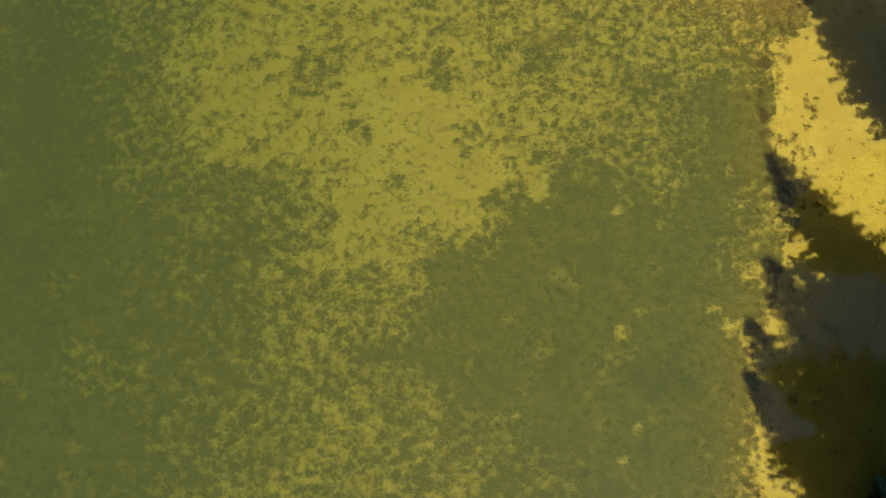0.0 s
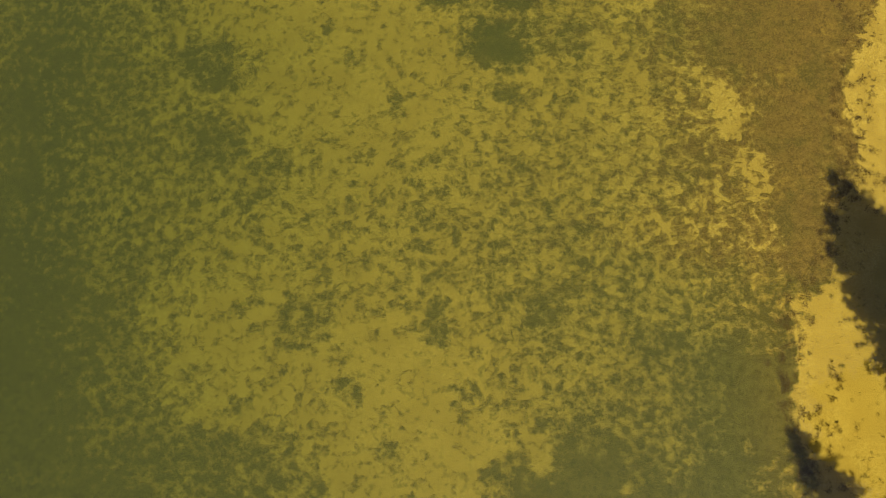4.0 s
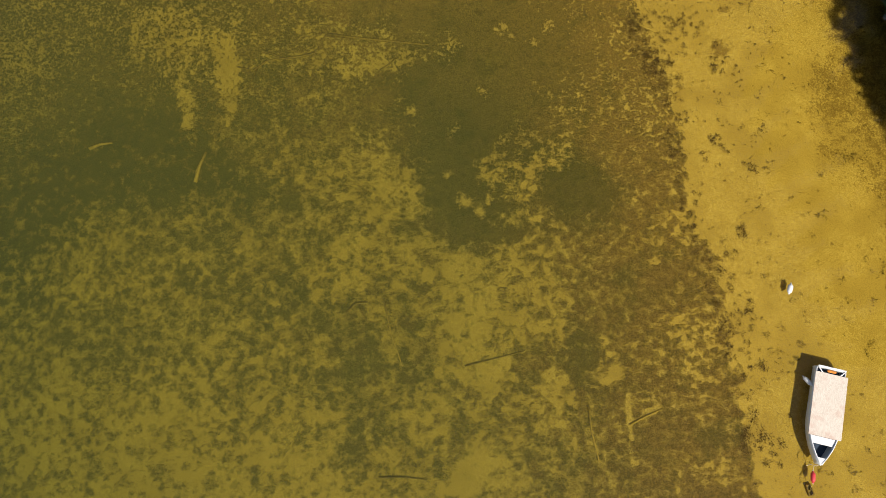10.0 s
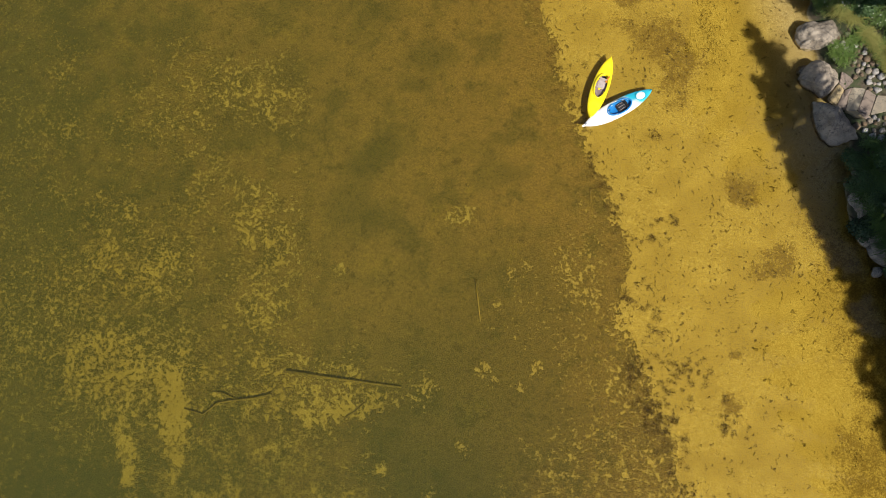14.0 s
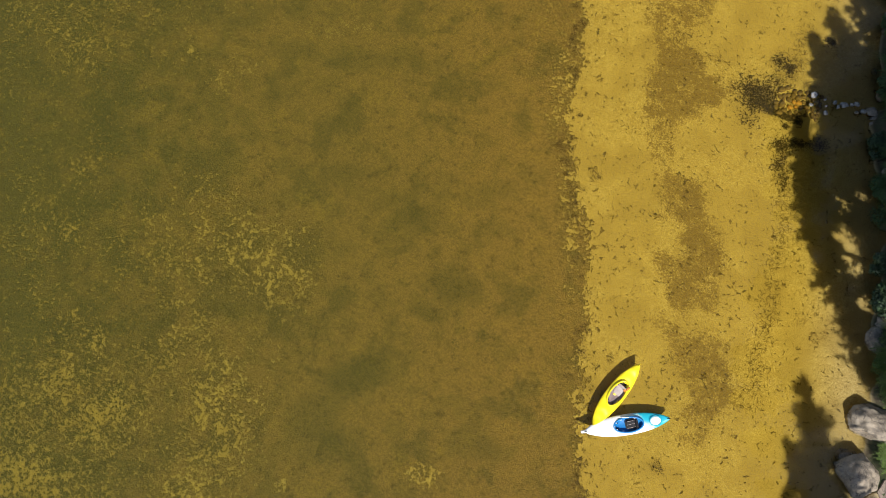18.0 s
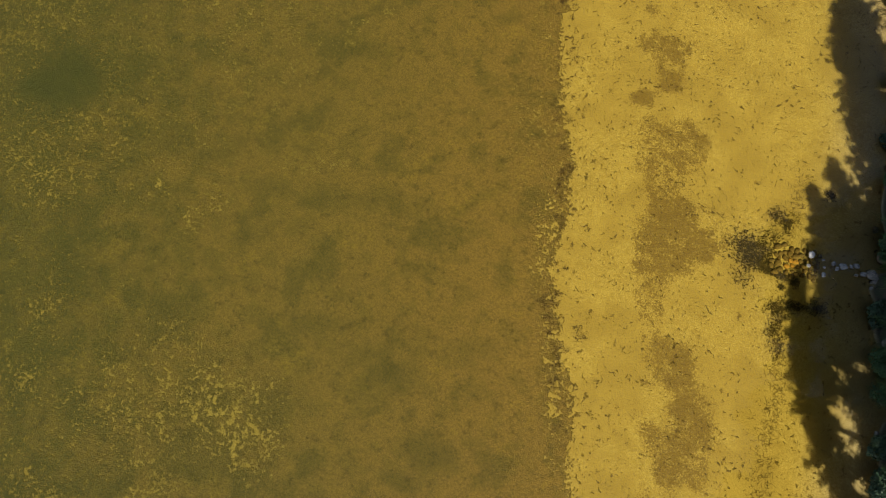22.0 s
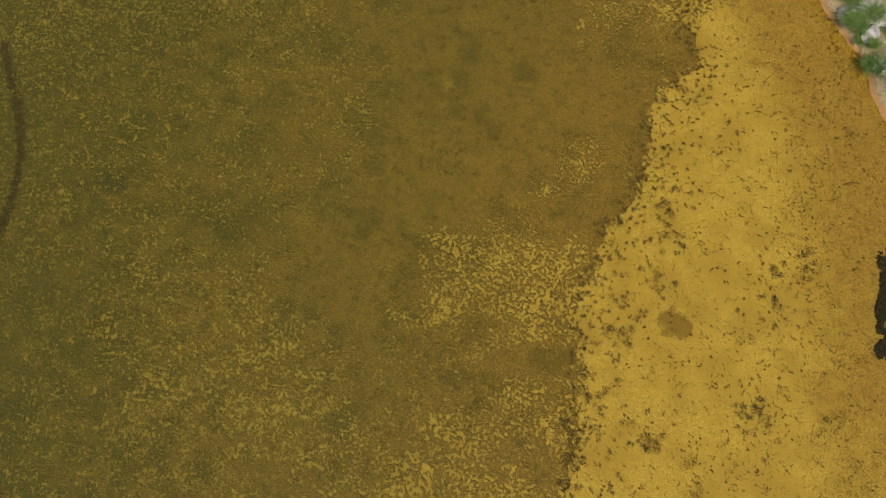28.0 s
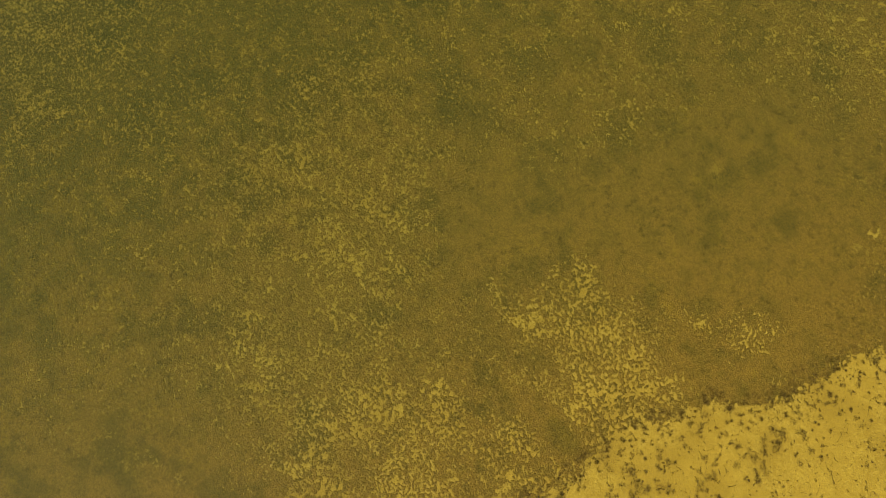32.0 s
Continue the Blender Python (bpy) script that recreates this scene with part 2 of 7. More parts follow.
def make_water():
    """A clear, tea-coloured lake: what passes is tinted by the depth below, some is scattered, and the sky is mirrored."""
    k = Mat("lake_water")
    murk = k.attr("depth")
    tint = k.mix(murk, (0.92, 0.85, 0.43), (0.54, 0.575, 0.215))
    tint = k.mix(k.attr("shoal"), tint, (0.93, 0.90, 0.74))
    tr = k.node("BsdfTransparent")
    k.link(tint, tr.inputs[0])
    df = k.node("BsdfDiffuse")
    df.inputs[0].default_value = (0.165, 0.17, 0.042, 1)
    m1 = k.node("MixShader")
    k.link(k.math("ADD", k.math("MULTIPLY", k.math("MINIMUM", murk, 0.5), 0.27), k.math("MULTIPLY", murk, 0.02)), m1.inputs[0])
    k.link(tr.outputs[0], m1.inputs[1]), k.link(df.outputs[0], m1.inputs[2])
    gl = k.node("BsdfGlossy")
    gl.inputs["Roughness"].default_value = 0.03
    b = k.node("Bump")
    b.inputs["Strength"].default_value, b.inputs["Distance"].default_value = 0.12, 0.02
    k.link(k.noise(2.0, 3), b.inputs["Height"])
    k.link(b.outputs[0], gl.inputs["Normal"])
    fr = k.node("Fresnel")
    fr.inputs["IOR"].default_value = 1.46
    m2 = k.node("MixShader")
    k.link(fr.outputs[0], m2.inputs[0]), k.link(m1.outputs[0], m2.inputs[1]), k.link(gl.outputs[0], m2.inputs[2])
    k.link(m2.outputs[0], k.outp.inputs["Surface"])
    return k.m


def make_plywood():
    k = Mat("weathered_plywood")
    n = k.noise(2.2, 5, 0.6, co=k.stretch(0.5, 2.2, 1.0), dist=1.8)
    rings = k.math("SINE", k.math("MULTIPLY", n, 60.0))
    f = k.span(rings, -1.0, 1.0)
    st = k.noise(1.6, 5, 0.65)
    c = k.mix(f, (0.57, 0.50, 0.43), (0.68, 0.62, 0.55))
    c = k.mix(k.math("MULTIPLY", k.span(st, 0.48, 0.66), 0.5), c, (0.52, 0.34, 0.27))
    k.bump(f, 0.2, 0.004)
    return k.surface(c, 0.75)


def make_kayak_white():
    """Moulded plastic that runs from white at the bow to turquoise at the stern."""
    k = Mat("white_and_turquoise_plastic")
    sep = k.node("SeparateXYZ")
    k.link(k.coord(), sep.inputs[0])
    n = k.noise(3.0, 3)
    v = k.math("ADD", sep.outputs[0], k.math("MULTIPLY", k.math("SUBTRACT", n, 0.5), 0.7))
    v = k.math("ADD", v, k.math("MULTIPLY", sep.outputs[1], 1.1))
    c = k.mix(k.span(v, 0.50, 0.95), (0.86, 0.87, 0.87), (0.02, 0.46, 0.62))
    return k.surface(c, 0.32)


def make_rock(name, a, b, c):
    k = Mat(name)
    n1, n2, n3 = k.noise(2.2, 6, 0.65), k.noise(16.0, 4, 0.7), k.noise(60.0, 2)
    r = k.node("ObjectInfo").outputs["Random"]
    col = k.mix(k.span(n1, 0.35, 0.65), a, b)
    col = k.mix(k.math("MULTIPLY", k.span(n2, 0.5, 0.7), 0.7), col, c)
    col = k.mix(k.math("MULTIPLY", k.span(n3, 0.6, 0.75), 0.5), col, (0.10, 0.10, 0.10))
    col = k.mix(k.math("MULTIPLY", r, 0.35), col, (0.16, 0.13, 0.10))
    # thin dark cracks
    n4 = k.noise(1.5, 4, 0.6, dist=0.6)
    seam = k.span(k.math("ABSOLUTE", k.math("SUBTRACT", n4, 0.5)), 0.0, 0.014, 0.75, 0.0)
    col = k.mix(seam, col, (0.05, 0.045, 0.04))
    k.bump(k.math("ADD", n1, k.math("MULTIPLY", n2, 0.5)), 0.7, 0.03)
    return k.surface(col, 0.8)


M_BED, M_WATER, M_PLY, M_KWHITE = make_bed(), make_water(), make_plywood(), make_kayak_white()
M_YELLOW = simple("yellow_moulded_plastic", (0.90, 0.70, 0.012), (0.95, 0.78, 0.02), 0.32, 2.0)
M_BLUE = simple("deep_blue_plastic", (0.008, 0.17, 0.48), (0.012, 0.22, 0.56), 0.4, 4.0)
M_CYAN = simple("turquoise_plastic", (0.02, 0.40, 0.56), (0.02, 0.46, 0.62), 0.35, 3.0)
M_MAUVE = simple("pale_grey_mauve_plastic", (0.38, 0.32, 0.30), (0.50, 0.44, 0.42), 0.45, 4.0)
M_DUSK = simple("dusky_mauve_plastic", (0.20, 0.15, 0.15), (0.30, 0.23, 0.22), 0.4, 4.0)
M_BLACK = simple("black_padded_fabric", (0.012, 0.012, 0.014), (0.03, 0.03, 0.034), 0.75, 14.0, bump=0.4)
M_ORANGE = simple("orange_webbing", (0.62, 0.20, 0.02), (0.72, 0.27, 0.03), 0.6, 10.0)
M_ALU = simple("painted_aluminium", (0.60, 0.62, 0.63), (0.72, 0.74, 0.75), 0.38, 3.0, 0.25)
M_WHITE = simple("white_vinyl", (0.74, 0.75, 0.76), (0.82, 0.83, 0.84), 0.4, 5.0)
M_NAVY = simple("dark_blue_hull_paint", (0.012, 0.03, 0.06), (0.03, 0.06, 0.10), 0.45, 3.0)
M_RED = simple("faded_red_vinyl", (0.55, 0.03, 0.045), (0.66, 0.06, 0.07), 0.45, 6.0)
M_ROPE = simple("pale_rope", (0.50, 0.45, 0.36), (0.62, 0.57, 0.48), 0.85, 40.0)
M_CONCRETE = simple("old_concrete", (0.17, 0.13, 0.09), (0.27, 0.205, 0.14), 0.9, 9.0, bump=0.5)
M_BARK = simple("tree_bark", (0.07, 0.05, 0.035), (0.16, 0.12, 0.085), 0.9, 6.0, bump=0.8, dist=0.03)
M_WETWOOD = simple("waterlogged_wood", (0.13, 0.10, 0.05), (0.25, 0.19, 0.09), 0.85, 6.0, bump=0.5)
M_PALEWOOD = simple("bleached_waterlogged_wood", (0.30, 0.23, 0.11), (0.42, 0.33, 0.16), 0.85, 6.0, bump=0.5)
# near black, for the flakes laid as a tree's shadow on the sand
M_SHADE_FLAKE = simple("near_black_shade_flakes", (0.010, 0.009, 0.008), (0.030, 0.023, 0.017), 0.85, 5.0)
M_STEM = simple("wiry_dark_stems", (0.018, 0.014, 0.010), (0.085, 0.06, 0.034), 0.85, 9.0)
M_TWIG = simple("sodden_twigs", (0.10, 0.07, 0.035), (0.20, 0.145, 0.07), 0.85, 5.0)
M_TUFT = leafy("dark_water_weed", (0.045, 0.029, 0.014), (0.15, 0.10, 0.045), 0.8)
M_OLIVE = leafy("olive_water_weed", (0.10, 0.092, 0.042), (0.24, 0.20, 0.09), 0.8)
M_LEAF = leafy("broad_leaves", (0.020, 0.055, 0.014), (0.065, 0.13, 0.030))
M_LEAF2 = leafy("bright_leaves", (0.045, 0.10, 0.018), (0.13, 0.20, 0.04))
M_NEEDLE = leafy("pine_needles", (0.015, 0.040, 0.016), (0.045, 0.085, 0.03))
M_GRASS = leafy("green_grass", (0.05, 0.11, 0.018), (0.15, 0.22, 0.045))
M_STRAW = leafy("yellow_green_grass", (0.16, 0.17, 0.04), (0.34, 0.31, 0.09))
M_PETAL = leafy("white_petals", (0.80, 0.80, 0.74), (0.92, 0.92, 0.88))
M_ROCK = make_rock("grey_granite", (0.18, 0.155, 0.125), (0.42, 0.36, 0.28), (0.50, 0.41, 0.30))
M_FLAG = make_rock("buff_flagstone", (0.24, 0.21, 0.16), (0.34, 0.29, 0.21), (0.28, 0.25, 0.20))
M_FLAG2 = make_rock("yellow_buff_flagstone", (0.34, 0.26, 0.13), (0.42, 0.33, 0.18), (0.30, 0.25, 0.17))
M_FLAG3 = make_rock("red_brown_flagstone", (0.20, 0.155, 0.125), (0.28, 0.22, 0.175), (0.24, 0.20, 0.17))
M_STONE = make_rock("brown_cobble", (0.13, 0.088, 0.05), (0.25, 0.17, 0.095), (0.12, 0.085, 0.05))
M_PALE = make_rock("pale_cobble", (0.36, 0.35, 0.33), (0.50, 0.48, 0.45), (0.40, 0.34, 0.29))
M_CHALK = make_rock("white_cobble", (0.62, 0.60, 0.57), (0.72, 0.70, 0.67), (0.55, 0.52, 0.48))
M_AMBER = make_rock("amber_cobble", (0.55, 0.30, 0.08), (0.62, 0.36, 0.12), (0.45, 0.24, 0.07))

# ---- the plan of the shore: where weed, bare spots and film lie on the bed ----
# x, y, half widths, turn, share of the bed that is covered: broad fields first, then patches
FIELD_A = [
    (-18.4, 4.5, 6.88, 17.63, -2, 0.975), (-12.5, 4.1, 4.25, 5.46, -2, 0.92), (-3.3, 13.4, 10.79, 7.37, -2, 0.1), (-10.9, 7.1, 2.53, 2.05, -2, 0.76),
    (-13.2, 13.8, 1.86, 3.06, -2, 0.45), (-10.3, 12.6, 3.39, 3.82, -2, 0.15), (-2.9, 6.5, 5.44, 3.27, 44, 0.09), (-4.9, 4.1, 2.69, 2.45, -2, 0.12),
    (-5.9, 1.2, 2.65, 2.13, -1, 0.45), (-6.1, -0.4, 3.1, 1.86, -1, 0.52), (-4, -3.4, 4.65, 2.23, -1, 0.6), (-8.7, -3.3, 1.89, 1.8, -1, 0.74),
    (-4.9, -5.4, 4.14, 1.31, -1, 0.55), (7.2, 12.4, 4.7, 3.47, -2, 0.4), (10.8, 13.6, 2.96, 2.43, -3, 0.5), (8, 9, 3.15, 2.3, -2, 0.48),
]
FIELD_B = [
    (7.3, 4, 5.41, 3.38, -2, 0.985), (4.8, 1.2, 7.69, 3.74, -1, 0.985), (5.9, -3.8, 5.17, 4.61, -1, 0.985), (-0.4, 0.4, 2.59, 2.56, -1, 0.97),
    (9.8, 0.2, 2.51, 7.12, -1, 0.975), (11.4, 9.1, 1.8, 3.32, -2, 0.975), (-19, 20.5, 3.56, 10.9, -1, 0.95), (-16.7, 29.3, 3.73, 3.58, -2, 0.72),
    (-14.1, 26.8, 3.39, 3.19, -2, 0.66), (-14.5, 21.9, 3.79, 3.75, -1, 0.64), (-15.9, 16.9, 3.19, 2.34, -1, 0.74), (-16.8, 13.7, 3.37, 2.02, -1, 0.93),
    (-12.1, 18.2, 4.65, 2.6, -1, 0.42), (-6.2, 27.6, 6.64, 6.35, -2, 0.1), (-3.9, 22.9, 7.38, 3.23, -2, 0.15), (-10.5, 33.2, 8.85, 2.29, -3, 0.12),
]
FIELD_C = [
    (-6.2, 16.5, 5.94, 2.98, -1, 0.26), (-4.5, 13.5, 8.1, 1.53, -1, 0.24), (3.1, 16.5, 5.3, 3.39, -1, 0.43), (8.6, 15.8, 4.05, 4.22, -1, 0.46),
    (5.7, 21.4, 4.25, 2.41, -1, 0.27), (6.8, 27.1, 2.93, 5.18, -2, 0.28), (2.4, 28.6, 3, 2.92, -2, 0.48), (10.6, 30.7, 2.23, 2.97, -2, 0.95),
    (14.6, 25.6, 3.54, 2.27, -2, 0.98), (14.5, 20.7, 2.51, 3.78, -1, 0.98), (13.8, 16.4, 1.7, 2.41, 9, 0.96), (-11.3, 36.9, 8.38, 4.08, -1, 0.45),
    (-14.7, 34.1, 6.1, 2.78, 0, 0.24), (-7.4, 32.7, 7.32, 2.46, 0, 0.2), (-18.4, 43.8, 2.52, 3.77, -1, 0.9), (-12.6, 46.1, 5.64, 1.76, -10, 0.92),
]
FIELD_D = [
    (-16.4, 49.6, 3.56, 2.03, -2, 0.72), (-11.4, 47.7, 4.53, 2.52, -2, 0.82), (-18.6, 51.7, 5.59, 1.8, -2, 0.45), (-8.3, 49.3, 3.2, 3.13, -2, 0.62),
    (-5.3, 46.7, 3.38, 3.01, -2, 0.52), (-7.2, 43.3, 3.83, 1.57, -1, 0.5), (2.2, 47.1, 3.06, 4.75, -2, 0.96), (4.9, 50.6, 3.11, 2.56, -2, 0.94),
    (2.8, 40.8, 3.16, 2.23, -1, 0.18), (3.1, 34.6, 3.71, 3.17, 0, 0.32), (-1.6, 34.7, 3.06, 2.73, 0, 0.36), (9.6, 36, 2.75, 3.21, -1, 0.82),
    (9.4, 41.7, 2.16, 4.99, -1, 0.62), (7.8, 44.5, 1.72, 2.34, -1, 0.66), (8.7, 32.6, 2.69, 1.96, 0, 0.9), (11.2, 31.1, 1.98, 1.48, 0, 0.97),
]
FIELD_E = [
    (9.3, 48.2, 1.88, 3.56, -2, 0.62), (-2.8, 39.9, 4.18, 1.73, -1, 0.52), (-0.3, 57.4, 6.88, 4.37, -2, 0.94), (4.3, 58.6, 3.29, 3.03, -2, 0.94),
    (7.4, 59.6, 1.77, 3.35, -2, 0.76), (-15.3, 59.4, 7.05, 3.17, -2, 0.56), (-7.2, 57.1, 3.38, 2.47, -2, 0.5), (-15.6, 55, 3.42, 2.44, -2, 0.5),
    (-13.3, 47.3, 3.21, 2.17, -1, 0.92), (-15.6, 45.9, 2.46, 1.66, -1, 0.9), (-8.4, 46.2, 2.65, 2.11, -1, 0.74), (-11.5, 43.5, 5.24, 1.36, -1, 0.58),
    (-13.5, 41.8, 6.15, 1.33, 0, 0.44), (-8.5, 49.1, 2.46, 1.72, -1, 0.68), (-3.9, 48.8, 2.66, 2.18, -1, 0.66), (1.6, 50.4, 2.76, 3.44, -1, 0.965),
]
FIELD_F = [
    (1.3, 46.3, 2.45, 2.54, -1, 0.965), (5.5, 50.5, 2.14, 1.96, -1, 0.95), (8.4, 52.2, 1.07, 2.25, -2, 0.64), (6.8, 49, 1.4, 2.87, -1, 0.64),
    (9.3, 47.8, 1.38, 1.64, -1, 0.55), (9.5, 45.3, 1.57, 1.57, -1, 0.68), (7.8, 42.9, 2, 1.3, -1, 0.74), (8.7, 40.7, 3.04, 1.26, 0, 0.9),
    (1.5, 41.6, 2.92, 1.29, 0, 0.15), (-3, 42.5, 2.07, 1.32, -1, 0.25), (1.4, 64.5, 7.9, 8.32, -2, 0.945), (-15.8, 68.9, 7.25, 4.57, -2, 0.84),
    (-9.3, 63, 4.8, 3.88, -1, 0.6), (-10.7, 56.9, 6.06, 2.37, -1, 0.58), (-12.8, 53.7, 3.57, 2.27, -1, 0.6), (-7.3, 59.2, 3.17, 1.95, -1, 0.66),
]
FIELD_G = [
    (1.3, 50.9, 3.11, 1.9, 0, 0.96), (4.5, 52, 2.88, 2.35, 0, 0.95), (-1, 55.6, 3.02, 2.05, -1, 0.95), (-0.1, 67.9, 7.78, 12.44, 18, 0.955),
    (-17, 67.1, 4.85, 11.06, 18, 0.86), (-11.1, 57.1, 4.44, 3.78, 19, 0.74), (-6.4, 59.7, 1.39, 2.67, 19, 0.76), (-4.8, 72.9, 12.27, 12.4, 20, 0.955),
    (-21.8, 77.7, 4.21, 2.27, 19, 0.68), (-19.7, 72.7, 2.79, 2.36, 19, 0.74), (-7.4, 82.3, 12.73, 4.84, 21, 0.955), (-20.9, 91.5, 8.97, 3.8, 20, 0.73),
    (-13.5, 93.7, 4.01, 4.25, 20, 0.6), (-5.8, 95.7, 3.42, 2.86, 20, 0.5), (-8.4, 91, 5.3, 2.73, 21, 0.5), (-19.9, 84.2, 5.14, 2.71, 21, 0.76),
]
FIELD_H = [
    (-15.2, 88.4, 3.92, 2.26, 21, 0.76), (-9.1, 106.3, 7.61, 4.71, 20, 0.965), (-13.7, 99.3, 3.96, 3.6, 20, 0.95), (-24.1, 100.7, 7.07, 5.08, 20, 0.74),
    (-22.7, 92.5, 3.94, 2.49, 20, 0.8), (-6.7, 101.5, 3.4, 1.78, 20, 0.5), (-14.3, 94.5, 3.36, 1.69, 20, 0.7), (-10, 96.6, 2.86, 1.45, 20, 0.92),
    (-4.5, 95.2, 2.53, 2.27, 20, 0.48), (-12.9, 91.3, 5.36, 1.36, 20, 0.64), (-17.1, 86.2, 5.04, 2.17, 21, 0.85), (-9.3, 89.8, 3.39, 2.16, 21, 0.52),
    (-11.5, 110.6, 7.64, 5.86, 35, 0.965), (-8.3, 105.7, 5.59, 3.05, 36, 0.965), (-14.4, 99.7, 4.94, 3.18, 5, 0.93), (-26.8, 99, 7.46, 4.76, 36, 0.72),
]
FIELD_I = [
    (-21.4, 104.9, 5.44, 2.28, 35, 0.72), (-23.8, 90.2, 3.6, 3.18, 36, 0.85), (-9.9, 95.6, 2.76, 1.36, 36, 0.93), (-17.3, 88, 4.34, 2.43, 36, 0.82),
    (-4.9, 95.7, 2.69, 1.72, 36, 0.5), (-11.1, 92, 2.72, 2.18, 36, 0.66), (-17, 92.8, 2.95, 4.71, 55, 0.58), (-8.9, 90.2, 2.95, 3.29, 70, 0.55),
    (-14.1, 93.4, 1.68, 3.11, 54, 0.54), (-8.4, 100.9, 2.96, 1.39, 60, 0.42), (-5.9, 101.6, 1.8, 1.33, 70, 0.42), (-6.7, 97.6, 2.02, 1.1, 70, 0.48),
    (-5.3, 93.7, 2.21, 1.27, 70, 0.48), (-21.7, 88.3, 5.25, 4.23, 70, 0.72), (-11.7, 81.3, 5.04, 3.31, 70, 0.9), (-19.8, 104, 3.52, 3.03, 69, 0.8),
]
FIELD = FIELD_A + FIELD_B + FIELD_C + FIELD_D + FIELD_E + FIELD_F + FIELD_G + FIELD_H + FIELD_I
PATCH_A = [
    (-14.9, 10.1, 1.17, 1.6, -2, 0.66), (-15.4, 15, 1.34, 1.13, -3, 0.62), (-16.5, -0.4, 1.72, 0.95, -1, 0.72), (-12, 4.3, 1, 1.49, -2, 0.68),
    (-10.2, 9.4, 2.3, 1.32, -2, 0.25), (2.9, 5.1, 2.43, 1.09, 24, 0.97), (-1.5, 3.5, 0.84, 0.85, -2, 0.97), (-7.4, 12.5, 1.03, 0.95, -2, 0.62),
    (-1.1, 12.2, 0.41, 0.7, -2, 0.85), (3.1, 12.4, 0.63, 0.43, -2, 0.85), (1.1, 9.5, 1.49, 0.65, -2, 0.4), (-3.6, 7.3, 0.4, 0.56, -2, 0.8),
    (0.8, 6.4, 0.44, 0.45, -2, 0.7), (7.9, 11.3, 1.1, 0.66, -2, 0.72), (-7.6, 5.4, 1.24, 1, -2, 0.6), (-7.8, 2.5, 1.71, 0.97, -1, 0.55),
]
PATCH_B = [
    (-5.4, 9.5, 0.76, 0.52, -2, 0.55), (2.7, 6.6, 0.73, 1, -2, 0.1), (8.3, 6.9, 0.6, 0.87, -2, 0.6), (11.5, 3.6, 0.93, 1.2, -2, 0.75),
    (12.1, 2.7, 0.69, 0.35, -2, 0.2), (6.1, 0.3, 0.32, 0.32, -1, 0.3), (10.7, 0.2, 0.5, 0.41, -1, 0.3), (11.3, -3, 0.67, 0.66, -1, 0.4),
    (11.1, -5.2, 1.32, 1.29, -1, 0.35), (13.3, 4.8, 0.7, 0.73, -2, 0.4), (-1.8, 1.4, 0.95, 1.42, -1, 0.94), (-11.7, 24.7, 1.28, 1.29, -2, 0.78),
    (-11.7, 20.9, 1.37, 1.1, -1, 0.8), (-8.9, 18.9, 1.22, 1.19, -1, 0.55), (-18.9, 33.5, 0.83, 0.87, -3, 0.7), (1.6, 25.1, 1.84, 0.96, 9, 0.94),
]
PATCH_C = [
    (-0.6, 27.7, 1.3, 0.9, 8, 0.9), (3.8, 29.9, 1.13, 1.13, -2, 0.82), (1.7, 30, 1.14, 0.97, -2, 0.68), (4.8, 25.6, 1.46, 1.15, -2, 0.62),
    (2.4, 27.3, 1.49, 0.94, -2, 0.82), (0.7, 28.9, 1.26, 1.07, -2, 0.6), (1.5, 33.1, 0.72, 1.26, -3, 0), (9.4, 25.7, 0.96, 2.28, -2, 0.62),
    (10.1, 22.5, 1.41, 0.97, -2, 0.5), (10.2, 19.2, 1.6, 1.86, -1, 0.62), (11.5, 14.2, 1.65, 1.73, -1, 0.64), (3.2, 13, 0.67, 0.56, -1, 0.8),
    (-1.1, 12.8, 0.5, 0.56, -1, 0.7), (2, 22.5, 0.53, 0.49, -2, 0.85), (-2.9, 22.4, 0.39, 0.99, -2, 0.5), (-5.1, 24.4, 0.75, 0.36, -2, 0.6),
]
PATCH_D = [
    (-8.2, 19.6, 0.63, 0.48, -1, 0.6), (8.2, 32.1, 1.51, 1.38, -2, 0.62), (1.1, 24.2, 0.49, 0.35, -2, 0.9), (5.5, 24.6, 0.39, 1, -2, 0.7),
    (-6, 26, 0.3, 0.31, -2, 0.6), (-7.3, 12.9, 0.93, 0.48, -1, 0.55), (11.8, 21.5, 0.71, 1.42, 9, 0.12), (12.4, 18.4, 0.6, 1.59, 7, 0.2),
    (13.2, 14.8, 0.49, 1.29, 7, 0.3), (-11.3, 49.6, 0.37, 1.46, 13, 0.2), (-9.3, 51.4, 0.65, 2.05, -2, 0.2), (-9.1, 49.3, 0.37, 1.14, -2, 0.2),
    (-3.8, 51.8, 2.14, 1.17, -2, 0.3), (-2.8, 45.3, 1.4, 1.61, 30, 0.3), (1.6, 43.6, 1.99, 0.93, -1, 0.965), (5.9, 45.6, 1.62, 1.64, -1, 0.965),
]
